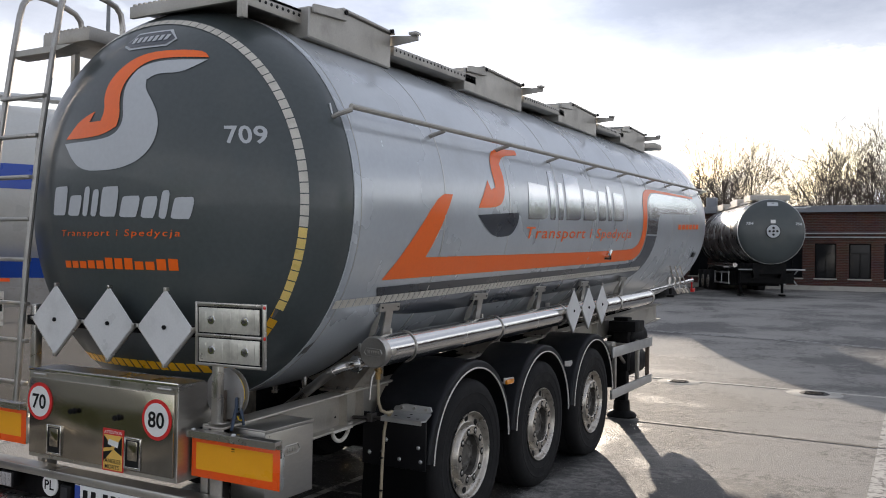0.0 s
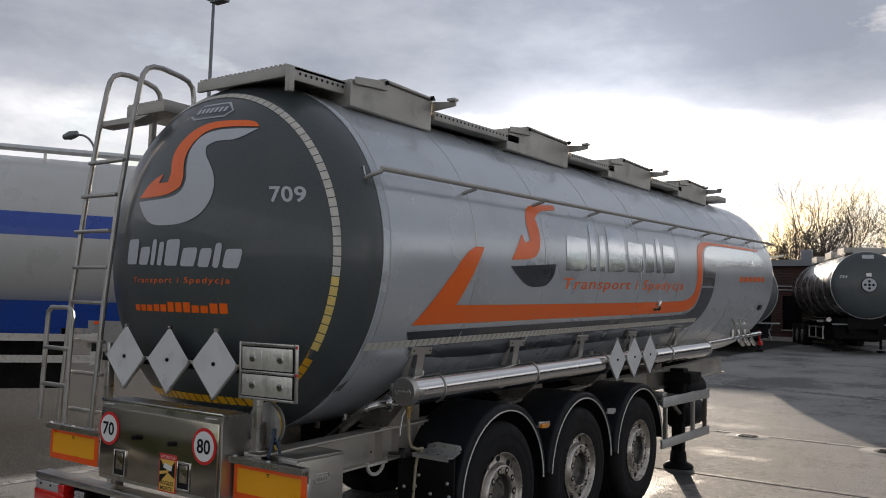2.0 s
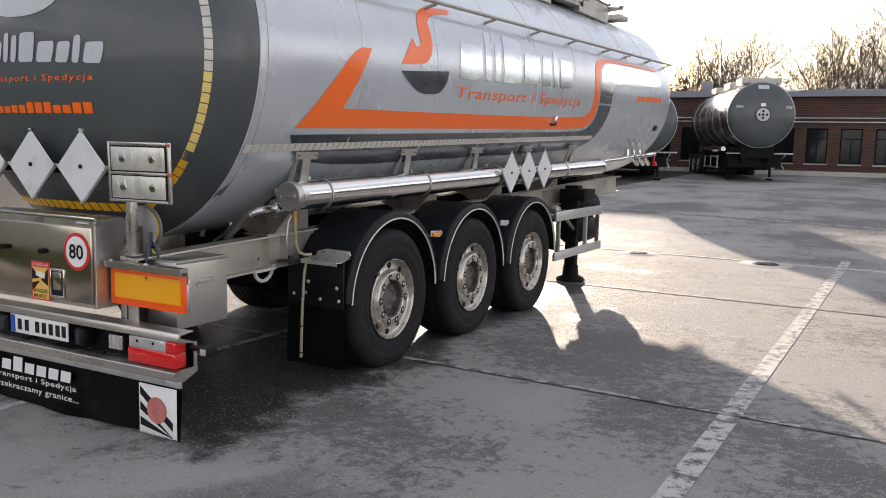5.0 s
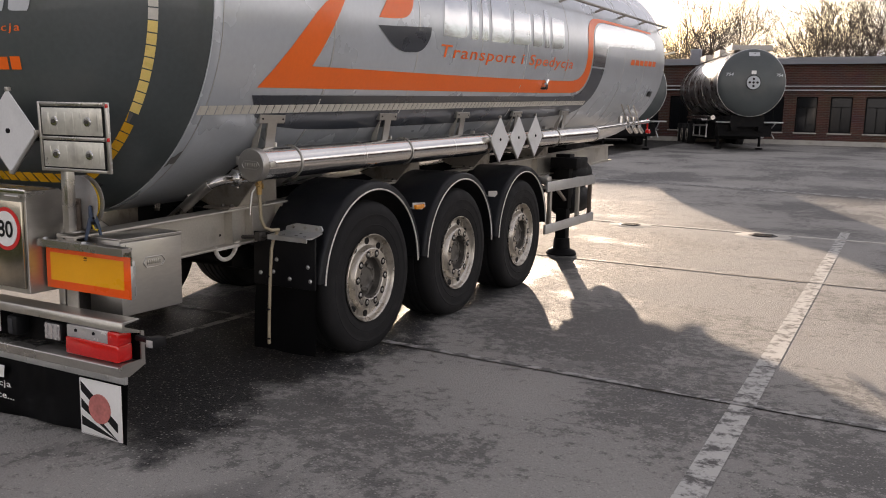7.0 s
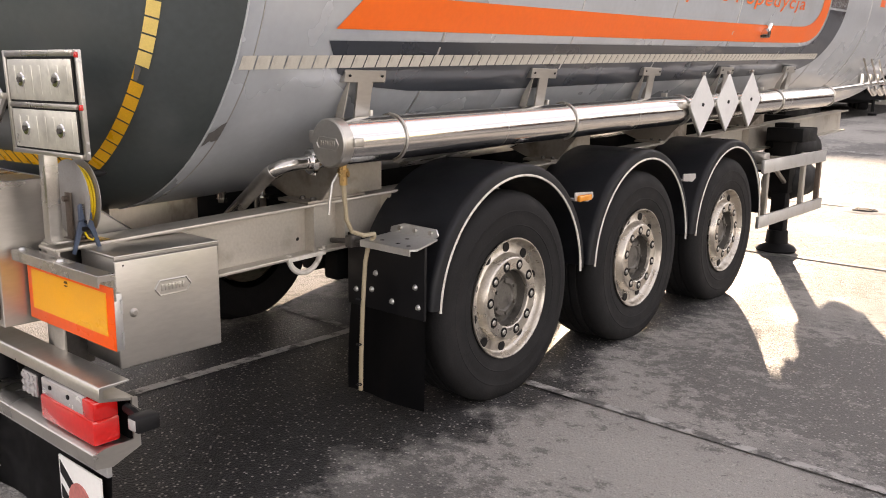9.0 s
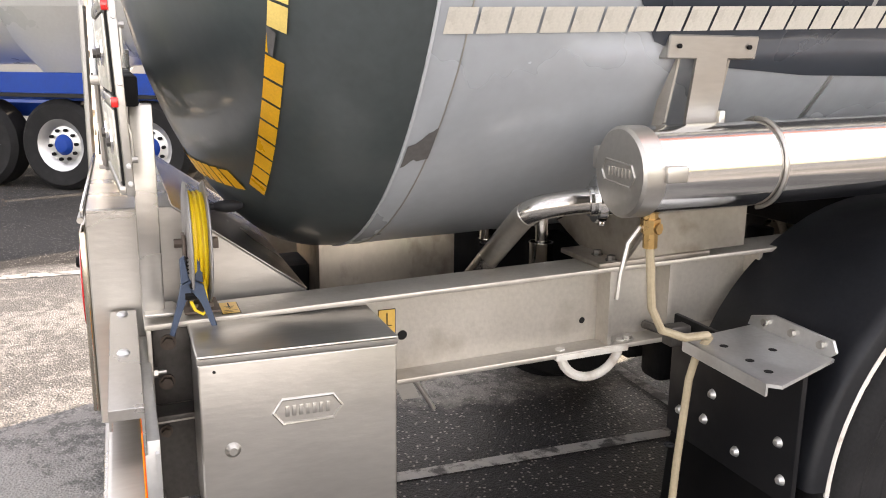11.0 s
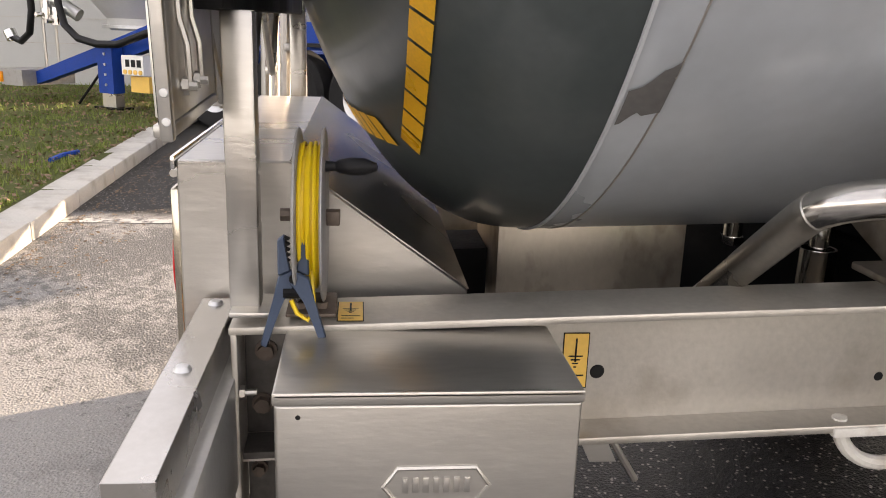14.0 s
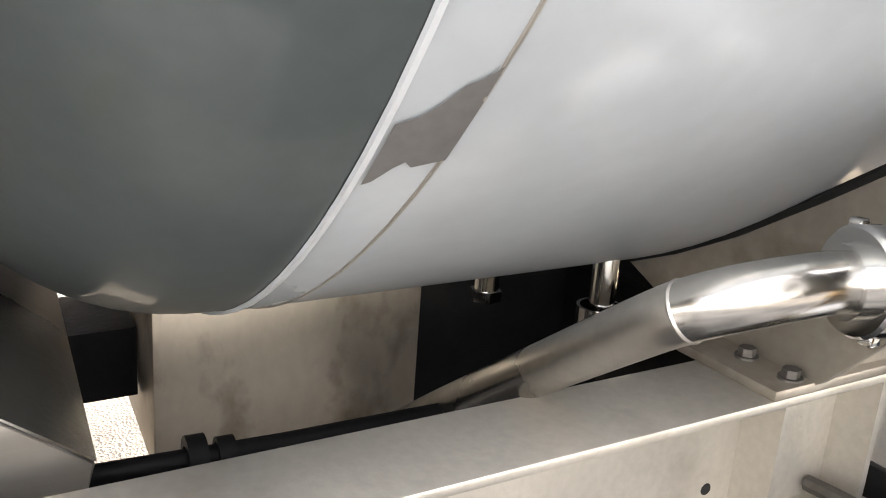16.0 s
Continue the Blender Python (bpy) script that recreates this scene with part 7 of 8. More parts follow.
# ---- white silo trailer with a blue frame, its nose over the lawn ----
def silo_trailer():
    leg = Vector((-9.56, -2.96, 0))
    u = Vector((0.55, 0.835, 0)).normalized()
    v = Vector((u.y, -u.x, 0))
    g = 0.12
    t = thing("silo_trailer", "white silo semi-trailer with a royal blue band and bright blue frame", "trailer", (leg.x, leg.y, g))

    def P(a, b, z):
        q = leg + u * a + v * b
        return Vector((q.x, q.y, z))

    def block(bm, a0, a1, b0, b1, z0, z1, z2=None, z3=None):
        """A bar that may climb from one end to the other."""
        bx(bm, (0, 0, 0), (1, 1, 1))
        for q in bm.verts[-8:]:
            lo = z0 + ((z2 if z2 is not None else z0) - z0) * q.co.y
            hi = z1 + ((z3 if z3 is not None else z1) - z1) * q.co.y
            q.co = P(a0 + q.co.y * (a1 - a0), b0 + q.co.x * (b1 - b0), lo + q.co.z * (hi - lo))

    # barrel and hoppers
    r, ZB = 1.16, 2.57
    bm = B()
    run_tank(bm, P(-0.9, -1.0, ZB), u, r, 10.4, 0.45)
    body = part("silo_barrel", bm, WHITETANK, t, "off-white painted barrel")
    bm = B()
    flat(bm, [[(-0.85, 2.58), (9.4, 2.58), (9.4, 2.88), (-0.85, 2.88)]], 0.1)
    part("blue_band", laid(bm, lambda a, z: P(a, -1.0 + math.sqrt((r + 0.004) ** 2 - (z - ZB) ** 2), z)), NAVYBAND, body, "royal blue band", sharp=60)
    for a in (1.3, 3.5, 5.7, 7.9):
        bm = B()
        lathe(bm, [(r, -0.012), (r + 0.006, -0.012), (r + 0.006, 0.012), (r, 0.012)], P(a, -1.0, ZB), u, 48)
        part("barrel_joint", bm, WHITETANK, body)
    for a in (-0.42, 2.6):
        bm = B()
        lathe(bm, [(1.05, 2.05), (0.80, 1.70), (0.45, 1.28), (0.45, 1.18), (0.40, 1.12), (0, 1.12)], P(a, -0.85, 0), (0, 0, 1), 40)
        part("hopper", bm, WHITETANK, t, "off-white discharge cone")
        bm = B()
        lathe(bm, [(0.45, 1.19), (0.51, 1.19), (0.51, 1.15), (0.45, 1.15)], P(a, -0.85, 0), (0, 0, 1), 40)
        part("hopper_flange", bm, ALU, t)
    # blue frame
    bm = B()
    block(bm, -1.50, -0.05, -0.08, 0.08, 0.36, 0.53, 0.78, 0.98)
    frame_ = part("nose_arm", bm, BLUE, t, "sloping blue arm towards the front beam")
    bm = B()
    block(bm, -0.15, 0.95, -0.16, 0.0, 0.70, 0.98, 1.02, 1.33)
    block(bm, 0.95, 4.6, -0.16, 0.0, 1.02, 1.33)
    block(bm, 4.6, 9.4, -0.16, 0.0, 1.42, 1.76)
    block(bm, 4.6, 6.85, -0.10, 0.03, 1.33, 1.42)
    part("side_beam", bm, BLUE, t, "blue side beam that kinks upwards")
    bm = B()
    block(bm, 0.25, 4.8, -1.4, -0.45, 0.80, 0.96)
    part("lower_frame", bm, BLUE, t, "blue lower frame")
    # added block that darkens the space under the frame and shades the ground
    bm = B()
    block(bm, 4.3, 6.9, -1.9, -0.30, 0.62, 1.40)
    part("hose_locker", bm, BLACKSTEEL, t, "dark block added under the frame for shade")
    bm = B()
    block(bm, 7.17, 8.9, -0.30, 0.06, 1.17, 1.40)
    block(bm, 7.17, 8.9, -0.30, 0.02, 1.40, 1.52)
    cab = part("valve_cabinet", bm, GALV, t, "grey valve cabinet with a step")
    bm = B()
    block(bm, 7.24, 7.36, 0.02, 0.05, 1.475, 1.515)
    part("side_marker", bm, REFLORANGE, cab, "orange-red marker lamp")
    bm = B()
    block(bm, 0.75, 1.15, -0.3, 0.02, 0.40, 1.0)
    part("side_box", bm, BLUE, t, "blue side box")
    bm = B()
    block(bm, -0.12, 0.15, 0.02, 0.20, 0.34, 0.99)
    legp = part("landing_leg", bm, BLUE, t, "blue landing leg")
    bm = B()
    block(bm, -0.10, 0.14, 0.03, 0.17, 0.15, 0.37)
    part("leg_tube", bm, STEEL, legp)
    bm = B()
    block(bm, -0.22, 0.26, -0.02, 0.22, g, 0.16)
    part("leg_foot", bm, BLACKSTEEL, legp)
    bm = B()
    cy(bm, P(-0.62, 0.12, 0.16), P(-0.16, 0.10, 0.62), 0.018, 6)
    part("leg_brace", bm, BLACKSTEEL, legp)
    bm = B()
    for k in range(4):
        cy(bm, P(0.02, 0.20, 0.45 + 0.13 * k), P(0.02, 0.215, 0.45 + 0.13 * k), 0.018, 8)
    part("leg_bolts", bm, STEEL, legp)
    bm = B()
    block(bm, 0.32, 0.70, 0.06, 0.20, 0.60, 0.84)
    box = part("gauge_box", bm, SIGNWHITE, t, "white control box with dark dials")
    for k in range(3):
        bm = B()
        block(bm, 0.40 + k * 0.10, 0.46 + k * 0.10, 0.20, 0.212, 0.70, 0.79)
        part("gauge_slot", bm, INK, box)
    for k in range(4):
        bm = B()
        cy(bm, P(0.38 + k * 0.09, 0.20, 0.635), P(0.38 + k * 0.09, 0.213, 0.635), 0.030, 12)
        part("dial", bm, LABELYELLOW, box)
    bm = B()
    block(bm, 0.40, 0.72, 0.06, 0.14, 0.38, 0.58)
    part("yellow_plate", bm, LABELYELLOW, t, "yellow perforated plate")
    bm = B()
    block(bm, -1.95, -1.50, -0.55, 0.30, 0.34, 0.56)
    end = part("front_beam", bm, GALV, t, "grey front beam")
    bm = B()
    block(bm, -1.99, -1.90, 0.16, 0.32, 0.38, 0.52)
    part("side_marker", bm, AMBERLENS, end, "amber marker lamp")
    # hoses and couplings
    bm = B()
    sweep(bm, [P(-0.80, 0.16, 2.1), P(-0.80, 0.18, 1.45), P(-0.66, 0.22, 1.18), P(-0.40, 0.24, 1.02), P(-0.05, 0.24, 0.96), P(0.30, 0.22, 0.97), P(0.75, 0.16, 1.12), P(1.20, 0.12, 1.26), P(1.9, 0.10, 1.30)], 0.048, 12)
    part("rubber_hose", bm, BLACKPLASTIC, t, "thick black discharge hose")
    bm = B()
    sweep(bm, [P(-1.45, 0.1, 1.9), P(-1.42, 0.12, 1.35), P(-1.50, 0.12, 1.05), P(-1.72, 0.10, 0.93), P(-1.92, 0.08, 0.98)], 0.048, 12)
    part("rubber_hose", bm, BLACKPLASTIC, t, "thick black discharge hose")
    bm = B()
    lathe(bm, [(0.06, 0.0), (0.085, 0.0), (0.085, 0.12), (0.06, 0.12)], P(-1.92, 0.08, 0.96), u * -0.6 + Vector((0, 0, 1)), 16)
    part("hose_coupling", bm, SHINY, t)
    for a, z, rr in ((-1.45, 1.75, 0.09), (-0.80, 1.95, 0.09), (-1.10, 1.30, 0.08), (-0.92, 1.22, 0.08)):
        bm = B()
        cy(bm, P(a, 0.12, z - 0.05), P(a, 0.12, z + 0.08), rr, 14)
        cy(bm, P(a, 0.12, z + 0.08), P(a, 0.12, z + 0.18), rr * 0.7, 12)
        cy(bm, P(a, 0.22, z), P(a, 0.30, z), 0.03, 8)
        part("pipe_coupling", bm, SHINY, t, "polished pipe coupling")
    bm = B()
    sweep(bm, [P(-1.45, 0.05, 2.0), P(-1.15, 0.05, 1.55), P(-0.75, -0.1, 1.30)], 0.09, 12)
    part("feed_pipe", bm, ALU, t, "bent grey feed pipe")
    for a, z in ((-1.30, 1.0), (-1.05, 0.7)):
        bm = B()
        cy(bm, P(a, 0.05, 0.5), P(a, 0.05, z + 0.5), 0.02, 6)
        part("stay_rod", bm, STEEL, t)
    # axles
    for a in (1.75, 2.85, 3.95):
        for b in (-0.05, -2.0):
            bm = B()
            lathe(bm, [(0.30, -0.16), (0.46, -0.18), (0.52, -0.12), (0.52, 0.12), (0.46, 0.18), (0.30, 0.16)], P(a, b, 0.52), v, 32, True)
            w = part("wheel", bm, RUBBER, t)
            sd = v if b > -1 else -v
            bm = B()
            lathe(bm, [(0.12, 0.10), (0.21, 0.08), (0.28, 0.15), (0.30, 0.16)], P(a, b, 0.52), sd, 24)
            part("rim", bm, ALU, w)
            bm = B()
            lathe(bm, [(0, 0.16), (0.08, 0.15), (0.12, 0.10)], P(a, b, 0.52), sd, 20)
            part("hub_cap", bm, BLUE, w)
            fr = frame_of(v)
            for k in range(10):
                bm = B()
                q = P(a, b, 0.52) + 0.17 * (math.cos(k * 0.628) * fr[0] + math.sin(k * 0.628) * fr[1]) + sd * 0.09
                cy(bm, q, q + sd * 0.04, 0.02, 6)
                part("wheel_nut", bm, BLACKSTEEL, w)
    bm = B()
    block(bm, 1.2, 4.6, -0.35, 0.15, 1.06, 1.10)
    part("mudguard", bm, BLACKPLASTIC, t, "black mudguard over the axles")
    for z in (0.985, 1.255):
        bm = B()
        for k in range(4):
            block(bm, 4.8, 7.22, 0.14, 0.17, z + k * 0.024, z + k * 0.024 + 0.018)
        block(bm, 4.8, 7.22, 0.12, 0.145, z, z + 0.09)
        part("guard_rail", bm, WHITEPAINT, t, "white ribbed side rail")
    bm = B()
    block(bm, 7.22, 7.30, 0.10, 0.17, 0.96, 1.36)
    part("guard_post", bm, WHITEPAINT, t, "white end post of the side rails")
    bm = B()
    block(bm, 7.225, 7.285, 0.17, 0.176, 1.13, 1.27)
    part("maker_label", bm, INK, t, "small dark sticker")
    for a in (4.9, 6.1):
        bm = B()
        block(bm, a, a + 0.06, 0.06, 0.12, 0.97, 1.40)
        part("guard_post", bm, BLACKSTEEL, t)
    # pipe rail on top
    bm = B()
    cy(bm, P(-0.6, -0.55, 3.79), P(9.2, -0.55, 3.79), 0.045, 8)
    rail2 = part("top_rail", bm, ALU, t, "pipe rail along the top")
    for a in (0.5, 2.5, 4.5, 6.5, 8.5):
        bm = B()
        cy(bm, P(a, -0.55, 3.60), P(a, -0.55, 3.79), 0.02, 6)
        sweep(bm, [P(a + 0.8, -0.8, 3.68), P(a + 0.8, -0.8, 3.82), P(a + 0.95, -0.65, 3.82)], 0.02, 6)
        part("rail_post", bm, ALU, rail2)


silo_trailer()


# ---- kerb, lawn and wall ----
KD = Vector((-0.9997, -0.024, 0)).normalized()
KN = Vector((-KD.y, KD.x, 0))
K0 = Vector((-1.2, -1.72, 0))
lawn_edge = thing("kerb", "row of pale concrete kerb stones beside the lawn", "kerb", (K0.x, K0.y, 0), kind="structure")
bm = B()
bx(bm, (0.003, -0.30, -0.05), (0.997, -0.02, 0.125), 0.02)
kerb_me = mesh_of("kerb_stone", bm, CONCRETE)
side_in = 1 if KN.y > 0 else -1
for k in range(16):
    s = new("kerb_stone", kerb_me)
    s.parent = lawn_edge
    q = KD * (k * 1.0)
    s.location = (q.x, q.y, 0.004 * math.sin(k * 2.1))
    s.rotation_euler = (0, 0, math.atan2(KD.y, KD.x) + math.pi + 0.004 * math.sin(k * 3.3))
    s.location = (q.x + KD.x, q.y + KD.y, 0.003 * math.sin(k * 2.1))
bm = B()
a, b_ = K0 + Vector((0.0, -0.2, 0.11)), K0 + KD * 16 + Vector((0.0, -0.2, 0.11))
n = 40
rows = []
for j in range(30):
    rows.append([bm.verts.new((a.x + (b_.x - 14 - a.x) * i / n, a.y + (b_.y - a.y) * i / n * 30 / 16 - 0.75 * j, 0.10 + 0.03 * noise.noise((i * 0.6, j * 0.5, 0)) + 0.02)) for i in range(n + 1)])
for r, s in zip(rows, rows[1:]):
    for i in range(n):
        bm.faces.new((r[i], r[i + 1], s[i + 1], s[i]))
tagged(part("lawn", bm, GRASSSOIL, None, sharp=180), "thin muddy lawn behind the kerb", "lawn", kind="structure")
rng = random.Random(4)
verts, faces = [], []
for k in range(40000):
    x = -2.2 - 12.0 * rng.random() ** 0.8
    ye = a.y + (x - a.x) / (b_.x - a.x) * (b_.y - a.y) - 0.12
    y = ye - 9.0 * rng.random() ** 1.6
    if noise.noise((x * 1.3, y * 1.3, 3)) + 0.5 * noise.noise((x * 4, y * 4, 7)) < 0.02 and rng.random() < 0.88:
        continue
    h, w, th = rng.uniform(0.03, 0.10), rng.uniform(0.004, 0.012), rng.uniform(0, 6.28)
    dx, dy = math.cos(th) * w, math.sin(th) * w
    lx, ly = rng.uniform(-0.04, 0.04), rng.uniform(-0.04, 0.04)
    i = len(verts)
    verts += [(x - dx, y - dy, 0.10), (x + dx, y + dy, 0.10), (x + lx, y + ly, 0.11 + h)]
    faces.append((i, i + 1, i + 2))
me = bpy.data.meshes.new("grass")
me.from_pydata(verts, [], faces)
me.materials.append(BLADE)
tagged(new("grass", me), "short uneven green grass blades", "grass", kind="stuff")
verts, faces = [], []
for k in range(900):
    x, y = -2.0 - 6.5 * rng.random(), -1.70 + 0.55 * rng.random() ** 2.2
    w, th = rng.uniform(0.006, 0.02), rng.uniform(0, 6.28)
    i = len(verts)
    for q in range(4):
        verts.append((x + w * math.cos(th + q * 1.57) * (1.0 if q % 2 else 0.5), y + w * math.sin(th + q * 1.57) * (1.0 if q % 2 else 0.5), 0.004 + rng.uniform(0, 0.008)))
    faces.append((i, i + 1, i + 2, i + 3))
for k in range(5000):
    x = -2.4 - 10.0 * rng.random()
    y = a.y - 0.15 - 6.0 * rng.random() ** 1.4
    w, th = rng.uniform(0.012, 0.035), rng.uniform(0, 6.28)
    i = len(verts)
    for q in range(4):
        verts.append((x + w * math.cos(th + q * 1.57) * (1.0 if q % 2 else 0.5), y + w * math.sin(th + q * 1.57) * (1.0 if q % 2 else 0.5), 0.145 + rng.uniform(0, 0.03)))
    faces.append((i, i + 1, i + 2, i + 3))
me = bpy.data.meshes.new("leaf_litter")
me.from_pydata(verts, [], faces)
me.materials.append(mat("dry_leaf", (0.16, 0.105, 0.06), 0.8, 0.0, 0.6, 9, 40))
tagged(new("leaf_litter", me), "dry brown leaf bits along the kerb and on the lawn", "leaves", kind="stuff")
bm = B()
sweep(bm, [(-5.75, -2.30, 0.15), (-5.50, -2.35, 0.16), (-5.28, -2.38, 0.15)], 0.022, 6)
tagged(part("blue_stick", bm, BLUE, None), "short blue plastic pipe lying on the grass", "pipe")
bm = B()
bx(bm, (-13.6, -22, 0.0), (-13.3, 3.5, 4.2))
wallw = part("wall_west", bm, WALLWHITE, None)
tagged(wallw, "white painted block wall behind the lawn", "wall", kind="structure")
for j in range(10):
    bm = B()
    bx(bm, (-13.3, -22, 0.42 * j + 0.38), (-13.292, 3.5, 0.42 * j + 0.392))
    part("wall_joint", bm, CONCRETE, wallw)


# ---- brick workshop behind the yard ----
def workshop():
    gz = 0.70
    Y = 39.0
    t = thing("workshop", "low dark brick workshop with a grey roof edge", "building", (4, Y, gz))
    wins = [(-2.35 + 1.42 * k, -1.45 + 1.42 * k) for k in range(-6, 18)]
    bm = B()
    lo, hi = -16.0, 34.0
    bx(bm, (lo, Y, gz - 0.4), (hi, Y + 0.3, 1.30))
    bx(bm, (lo, Y, 2.90), (hi, Y + 0.3, 4.35))
    edges = [lo] + [e for w in wins for e in w] + [hi]
    for k in range(0, len(edges), 2):
        bx(bm, (edges[k], Y, 1.30), (edges[k + 1], Y + 0.3, 2.90))
    wall = part("wall", bm, BRICK, t, "dark red brick wall")
    for k, (x0, x1) in enumerate(wins):
        bm = B()
        bx(bm, (x0, Y + 0.12, 1.30), (x1, Y + 0.18, 1.36))
        w = part("window", bm, BLACKSTEEL, t, "dark framed window")
        for p, q in (((x0, 1.36), (x0 + 0.06, 2.84)), ((x1 - 0.06, 1.36), (x1, 2.84)), ((x0, 2.84), (x1, 2.90)), ((x0 + 0.06, 2.42), (x1 - 0.06, 2.46)), (((x0 + x1) / 2 - 0.02, 1.36), ((x0 + x1) / 2 + 0.02, 2.42))):
            bm = B()
            bx(bm, (p[0], Y + 0.12, p[1]), (q[0], Y + 0.18, q[1]))
            part("frame_bar", bm, BLACKSTEEL, w)
        bm = B()
        bx(bm, (x0, Y + 0.145, 1.30), (x1, Y + 0.152, 2.90))
        part("pane", bm, GLASS, w)
        bm = B()
        bx(bm, (x0 - 0.04, Y - 0.06, 1.24), (x1 + 0.04, Y + 0.12, 1.30))
        part("sill", bm, CONCRETE, w)
    bm = B()
    prism(bm, [(Y - 0.35, 4.32), (Y + 9, 4.75), (Y + 9, 4.95), (Y - 0.35, 4.62)], "x", lo - 0.3, hi)
    roof = part("roof", bm, ROOFGREY, t, "grey sheet roof with a deep edge")
    for z in (3.18, 3.36):
        bm = B()
        cy(bm, (lo, Y - 0.06, z), (hi, Y - 0.06, z), 0.03, 8)
        part("wall_pipe", bm, ALU, t, "pale pipe along the wall")
    bm = B()
    bx(bm, (lo, Y - 0.10, gz - 0.4), (hi, Y, gz + 0.25))
    part("plinth", bm, CONCRETE, t, "concrete plinth")
    bm = B()
    bx(bm, (lo, Y + 9, gz - 0.4), (hi, Y + 9.3, 4.7))
    bx(bm, (lo, Y + 0.3, gz - 0.4), (lo + 0.3, Y + 9, 4.5))
    bx(bm, (hi - 0.3, Y + 0.3, gz - 0.4), (hi, Y + 9, 4.5))
    part("wall", bm, BRICK, t)
    for x, h in ((6.0, 0.5), (-5.0, 0.4), (15.0, 0.6)):
        bm = B()
        bx(bm, (x, Y + 3, 4.7), (x + 0.5, Y + 3.5, 4.95 + h), 0.02)
        part("roof_vent", bm, ROOFGREY, roof)


workshop()


# ---- bare winter trees ----
def tree(seed, height):
    rng = random.Random(seed)
    t = thing("tree", "bare winter tree with fine twigs", "tree", (0, 0, 0), "bare trees behind the workshop")
    trunk, crown_v, crown_f = B(), [], []

    def twig(p, q, r0, r1):
        d = (q - p)
        a, b = frame_of(d)
        i = len(crown_v)
        for c, r in ((p, r0), (q, r1)):
            for k in range(3):
                crown_v.append(tuple(c + r * (math.cos(2.094 * k) * a + math.sin(2.094 * k) * b)))
        for k in range(3):
            crown_f.append((i + k, i + (k + 1) % 3, i + 3 + (k + 1) % 3, i + 3 + k))

    def grow(p, d, length, r, depth):
        steps = 3
        for _ in range(steps):
            d = (d + Vector((rng.uniform(-0.2, 0.2), rng.uniform(-0.2, 0.2), rng.uniform(-0.04, 0.10)))).normalized()
            q = p + d * length / steps
            r2 = max(r * 0.84, 0.0075)
            if depth < 2:
                sweep(trunk, [p, q], r, 7, caps=False, ends=[r, r2])
            else:
                twig(p, q, r, r2)
            p, r = q, r2
            if depth < 5:
                for _ in range(1 if depth else 2):
                    if rng.random() < (0.9 if depth < 4 else 0.75):
                        a, b = frame_of(d)
                        th = rng.uniform(0, 6.28)
                        e = (d * rng.uniform(0.55, 0.95) + (math.cos(th) * a + math.sin(th) * b) * rng.uniform(0.45, 0.85) + Vector((0, 0, 0.12))).normalized()
                        grow(p, e, length * rng.uniform(0.52, 0.75), max(r * 0.58, 0.0095), depth + 1)
        if depth < 5:
            grow(p, d, length * 0.66, max(r * 0.82, 0.0095), depth + 1)

    grow(Vector((0, 0, -0.2)), Vector((0, 0, 1)), height * 0.36, height * 0.0125, 0)
    part("trunk", trunk, BARK, t, "brown trunk and limbs")
    me = bpy.data.meshes.new("crown")
    me.from_pydata(crown_v, [], crown_f)
    me.materials.append(BARK)
    o = new("crown", me)
    o.parent = t
    o["label"] = "tangle of bare twigs"
    return t


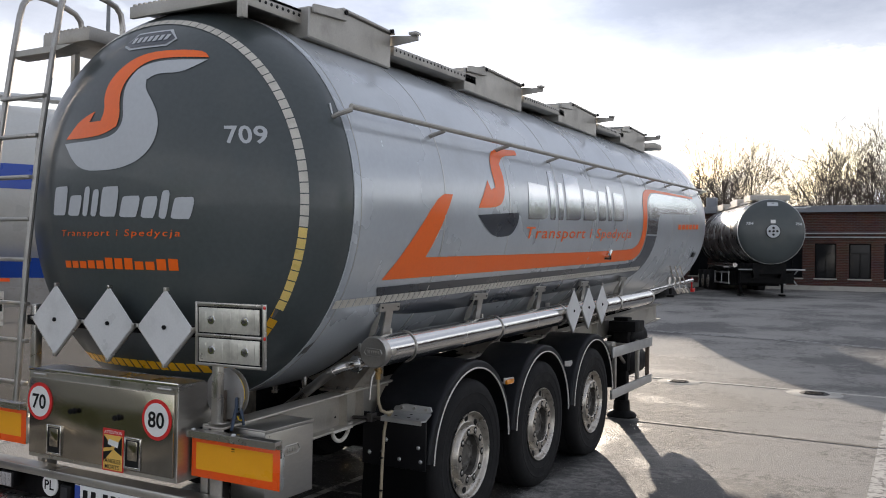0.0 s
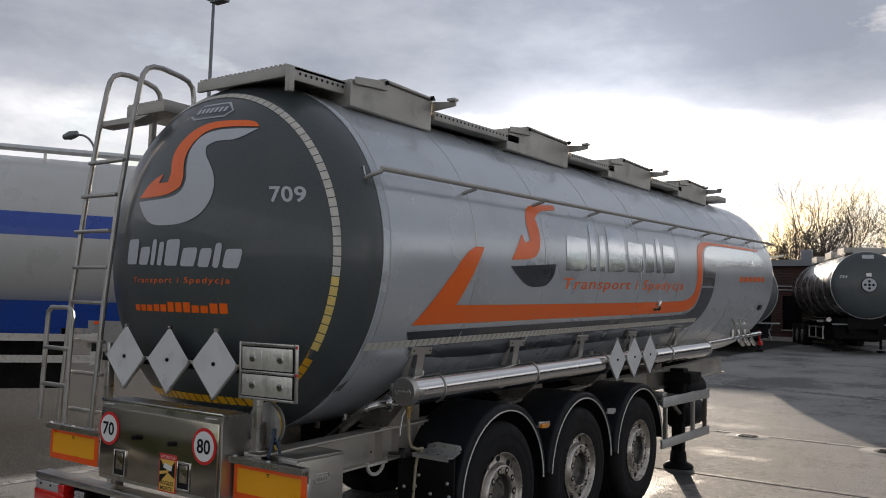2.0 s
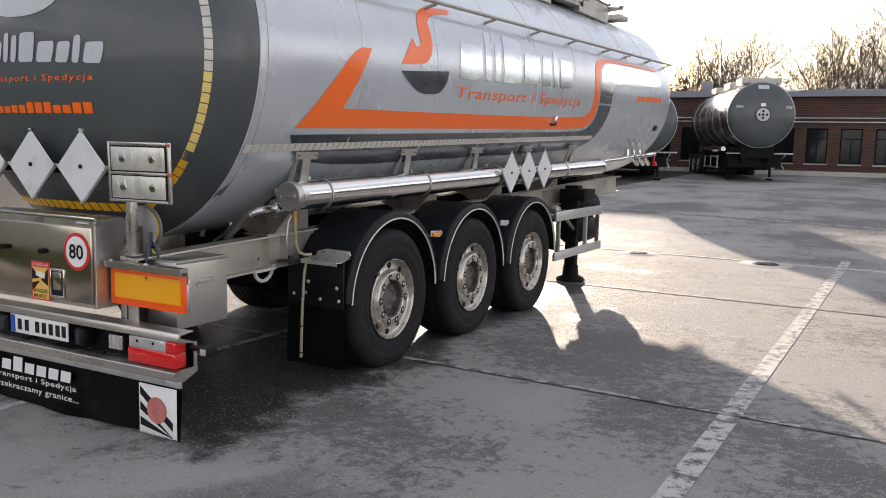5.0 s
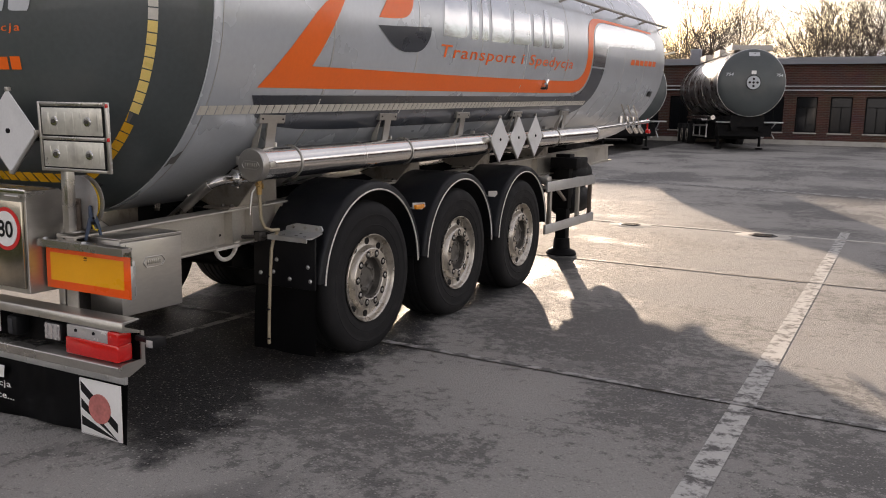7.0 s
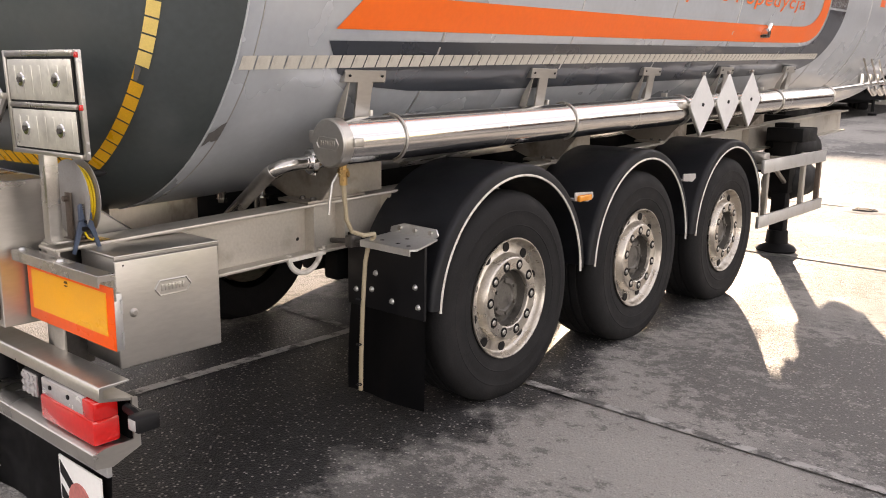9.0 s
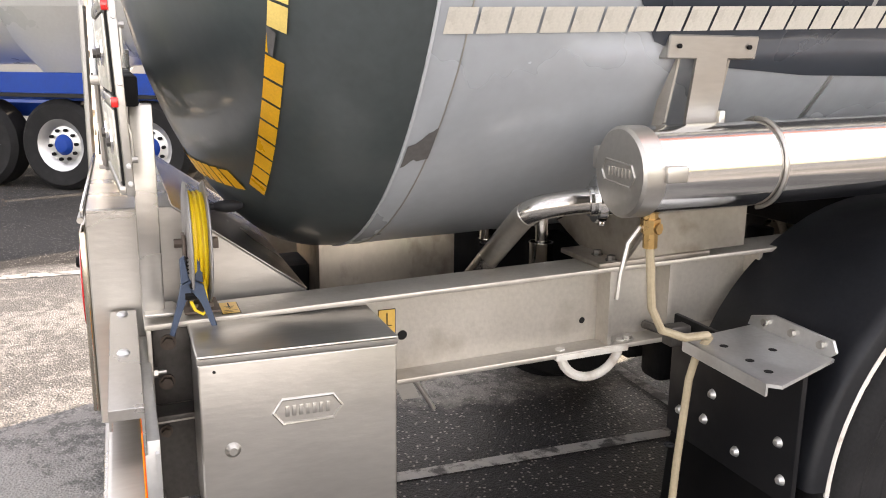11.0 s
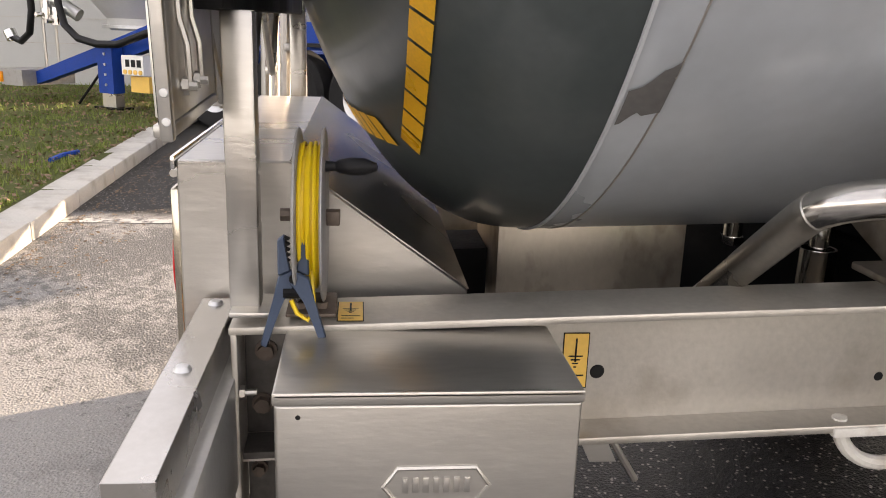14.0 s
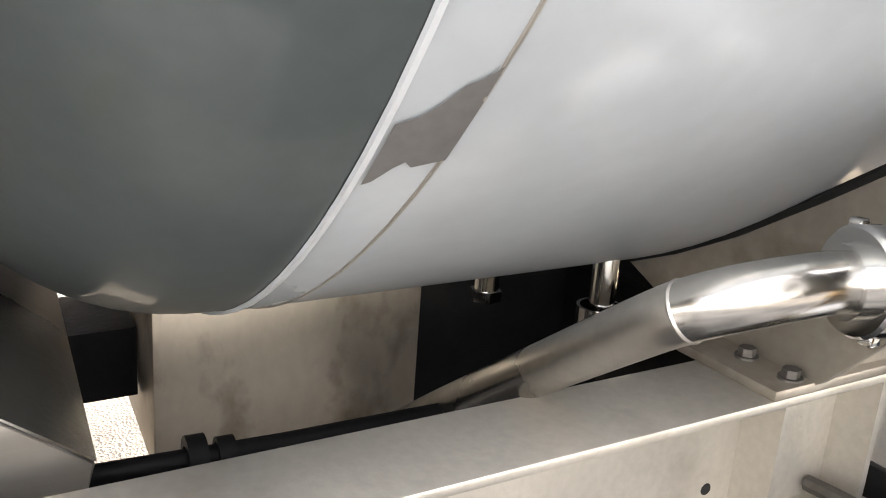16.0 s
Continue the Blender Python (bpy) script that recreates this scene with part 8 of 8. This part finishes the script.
kinds = [tree(11, 12.0), tree(23, 10.6), tree(37, 12.4), tree(51, 11.2)]
rng = random.Random(8)
spots = [(-16 + 0.92 * k + rng.uniform(-0.8, 0.8), rng.choice((52, 56, 60, 65)) + rng.uniform(-1.5, 1.5)) for k in range(70)]
spots += [(-37 + 1.9 * k + rng.uniform(-0.6, 0.6), rng.choice((53, 57, 62)) + rng.uniform(-1.5, 1.5)) for k in range(11)]
for k, (x, y) in enumerate(spots):
    s = rng.uniform(0.84, 1.05) if x > -11 else rng.uniform(0.66, 0.84) if x > -16 else rng.uniform(0.55, 0.70)
    m = Matrix.Translation((x, y, 0.75)) @ Matrix.Rotation(rng.uniform(0, 6.28), 4, "Z")
    if k < 4:
        kinds[k].matrix_basis = m
        kinds[k].scale = (s, s, s)
    else:
        o = copy_thing(kinds[k % 4], m)
        o.scale = (s, s, s * rng.uniform(0.92, 1.08))


# ---- lamp masts ----
def flood_mast(x, y, h):
    t = thing("street_lamp", "tall thin mast with a flood lamp on top", "street lamp", (x, y, 0), "lamp masts")
    bm = B()
    sweep(bm, [(x, y, 0), (x, y, h)], 0.09, 8, ends=[0.10, 0.05])
    part("mast", bm, LAMPGREY, t)
    bm = B()
    bx(bm, (x - 0.1, y - 0.1, h - 0.05), (x + 0.55, y + 0.25, h + 0.20), 0.03)
    bx(bm, (x - 0.45, y - 0.1, h + 0.15), (x + 0.1, y + 0.2, h + 0.26), 0.03)
    part("lamp_head", bm, LAMPGREY, t)


def arm_lamp(x, y, h):
    t = thing("street_lamp", "street lamp with a curved arm", "street lamp", (x, y, 0), "lamp masts")
    bm = B()
    pts = [(x, y, 0), (x, y, h - 0.9)] + [tuple(p) for p in arc((x - 0.9, y - 0.3, h - 0.9), 0.9, 0, 1.7, 8, (1, 0.33, 0), (0, 0, 1))]
    sweep(bm, pts, 0.05, 8)
    cy(bm, (x, y, h - 2.0), (x, y, h - 0.9), 0.10, 8)
    part("mast", bm, LAMPGREY, t)
    bm = B()
    lathe(bm, [(0, -0.45), (0.12, -0.35), (0.20, 0.0), (0.14, 0.35), (0, 0.42)], (x - 1.25, y - 0.42, h - 0.02), (1, 0.33, 0.2), 12)
    part("lamp_head", bm, LAMPGREY, t)


flood_mast(-18.6, 15.3, 12.2)
arm_lamp(-29.0, 17.7, 9.0)
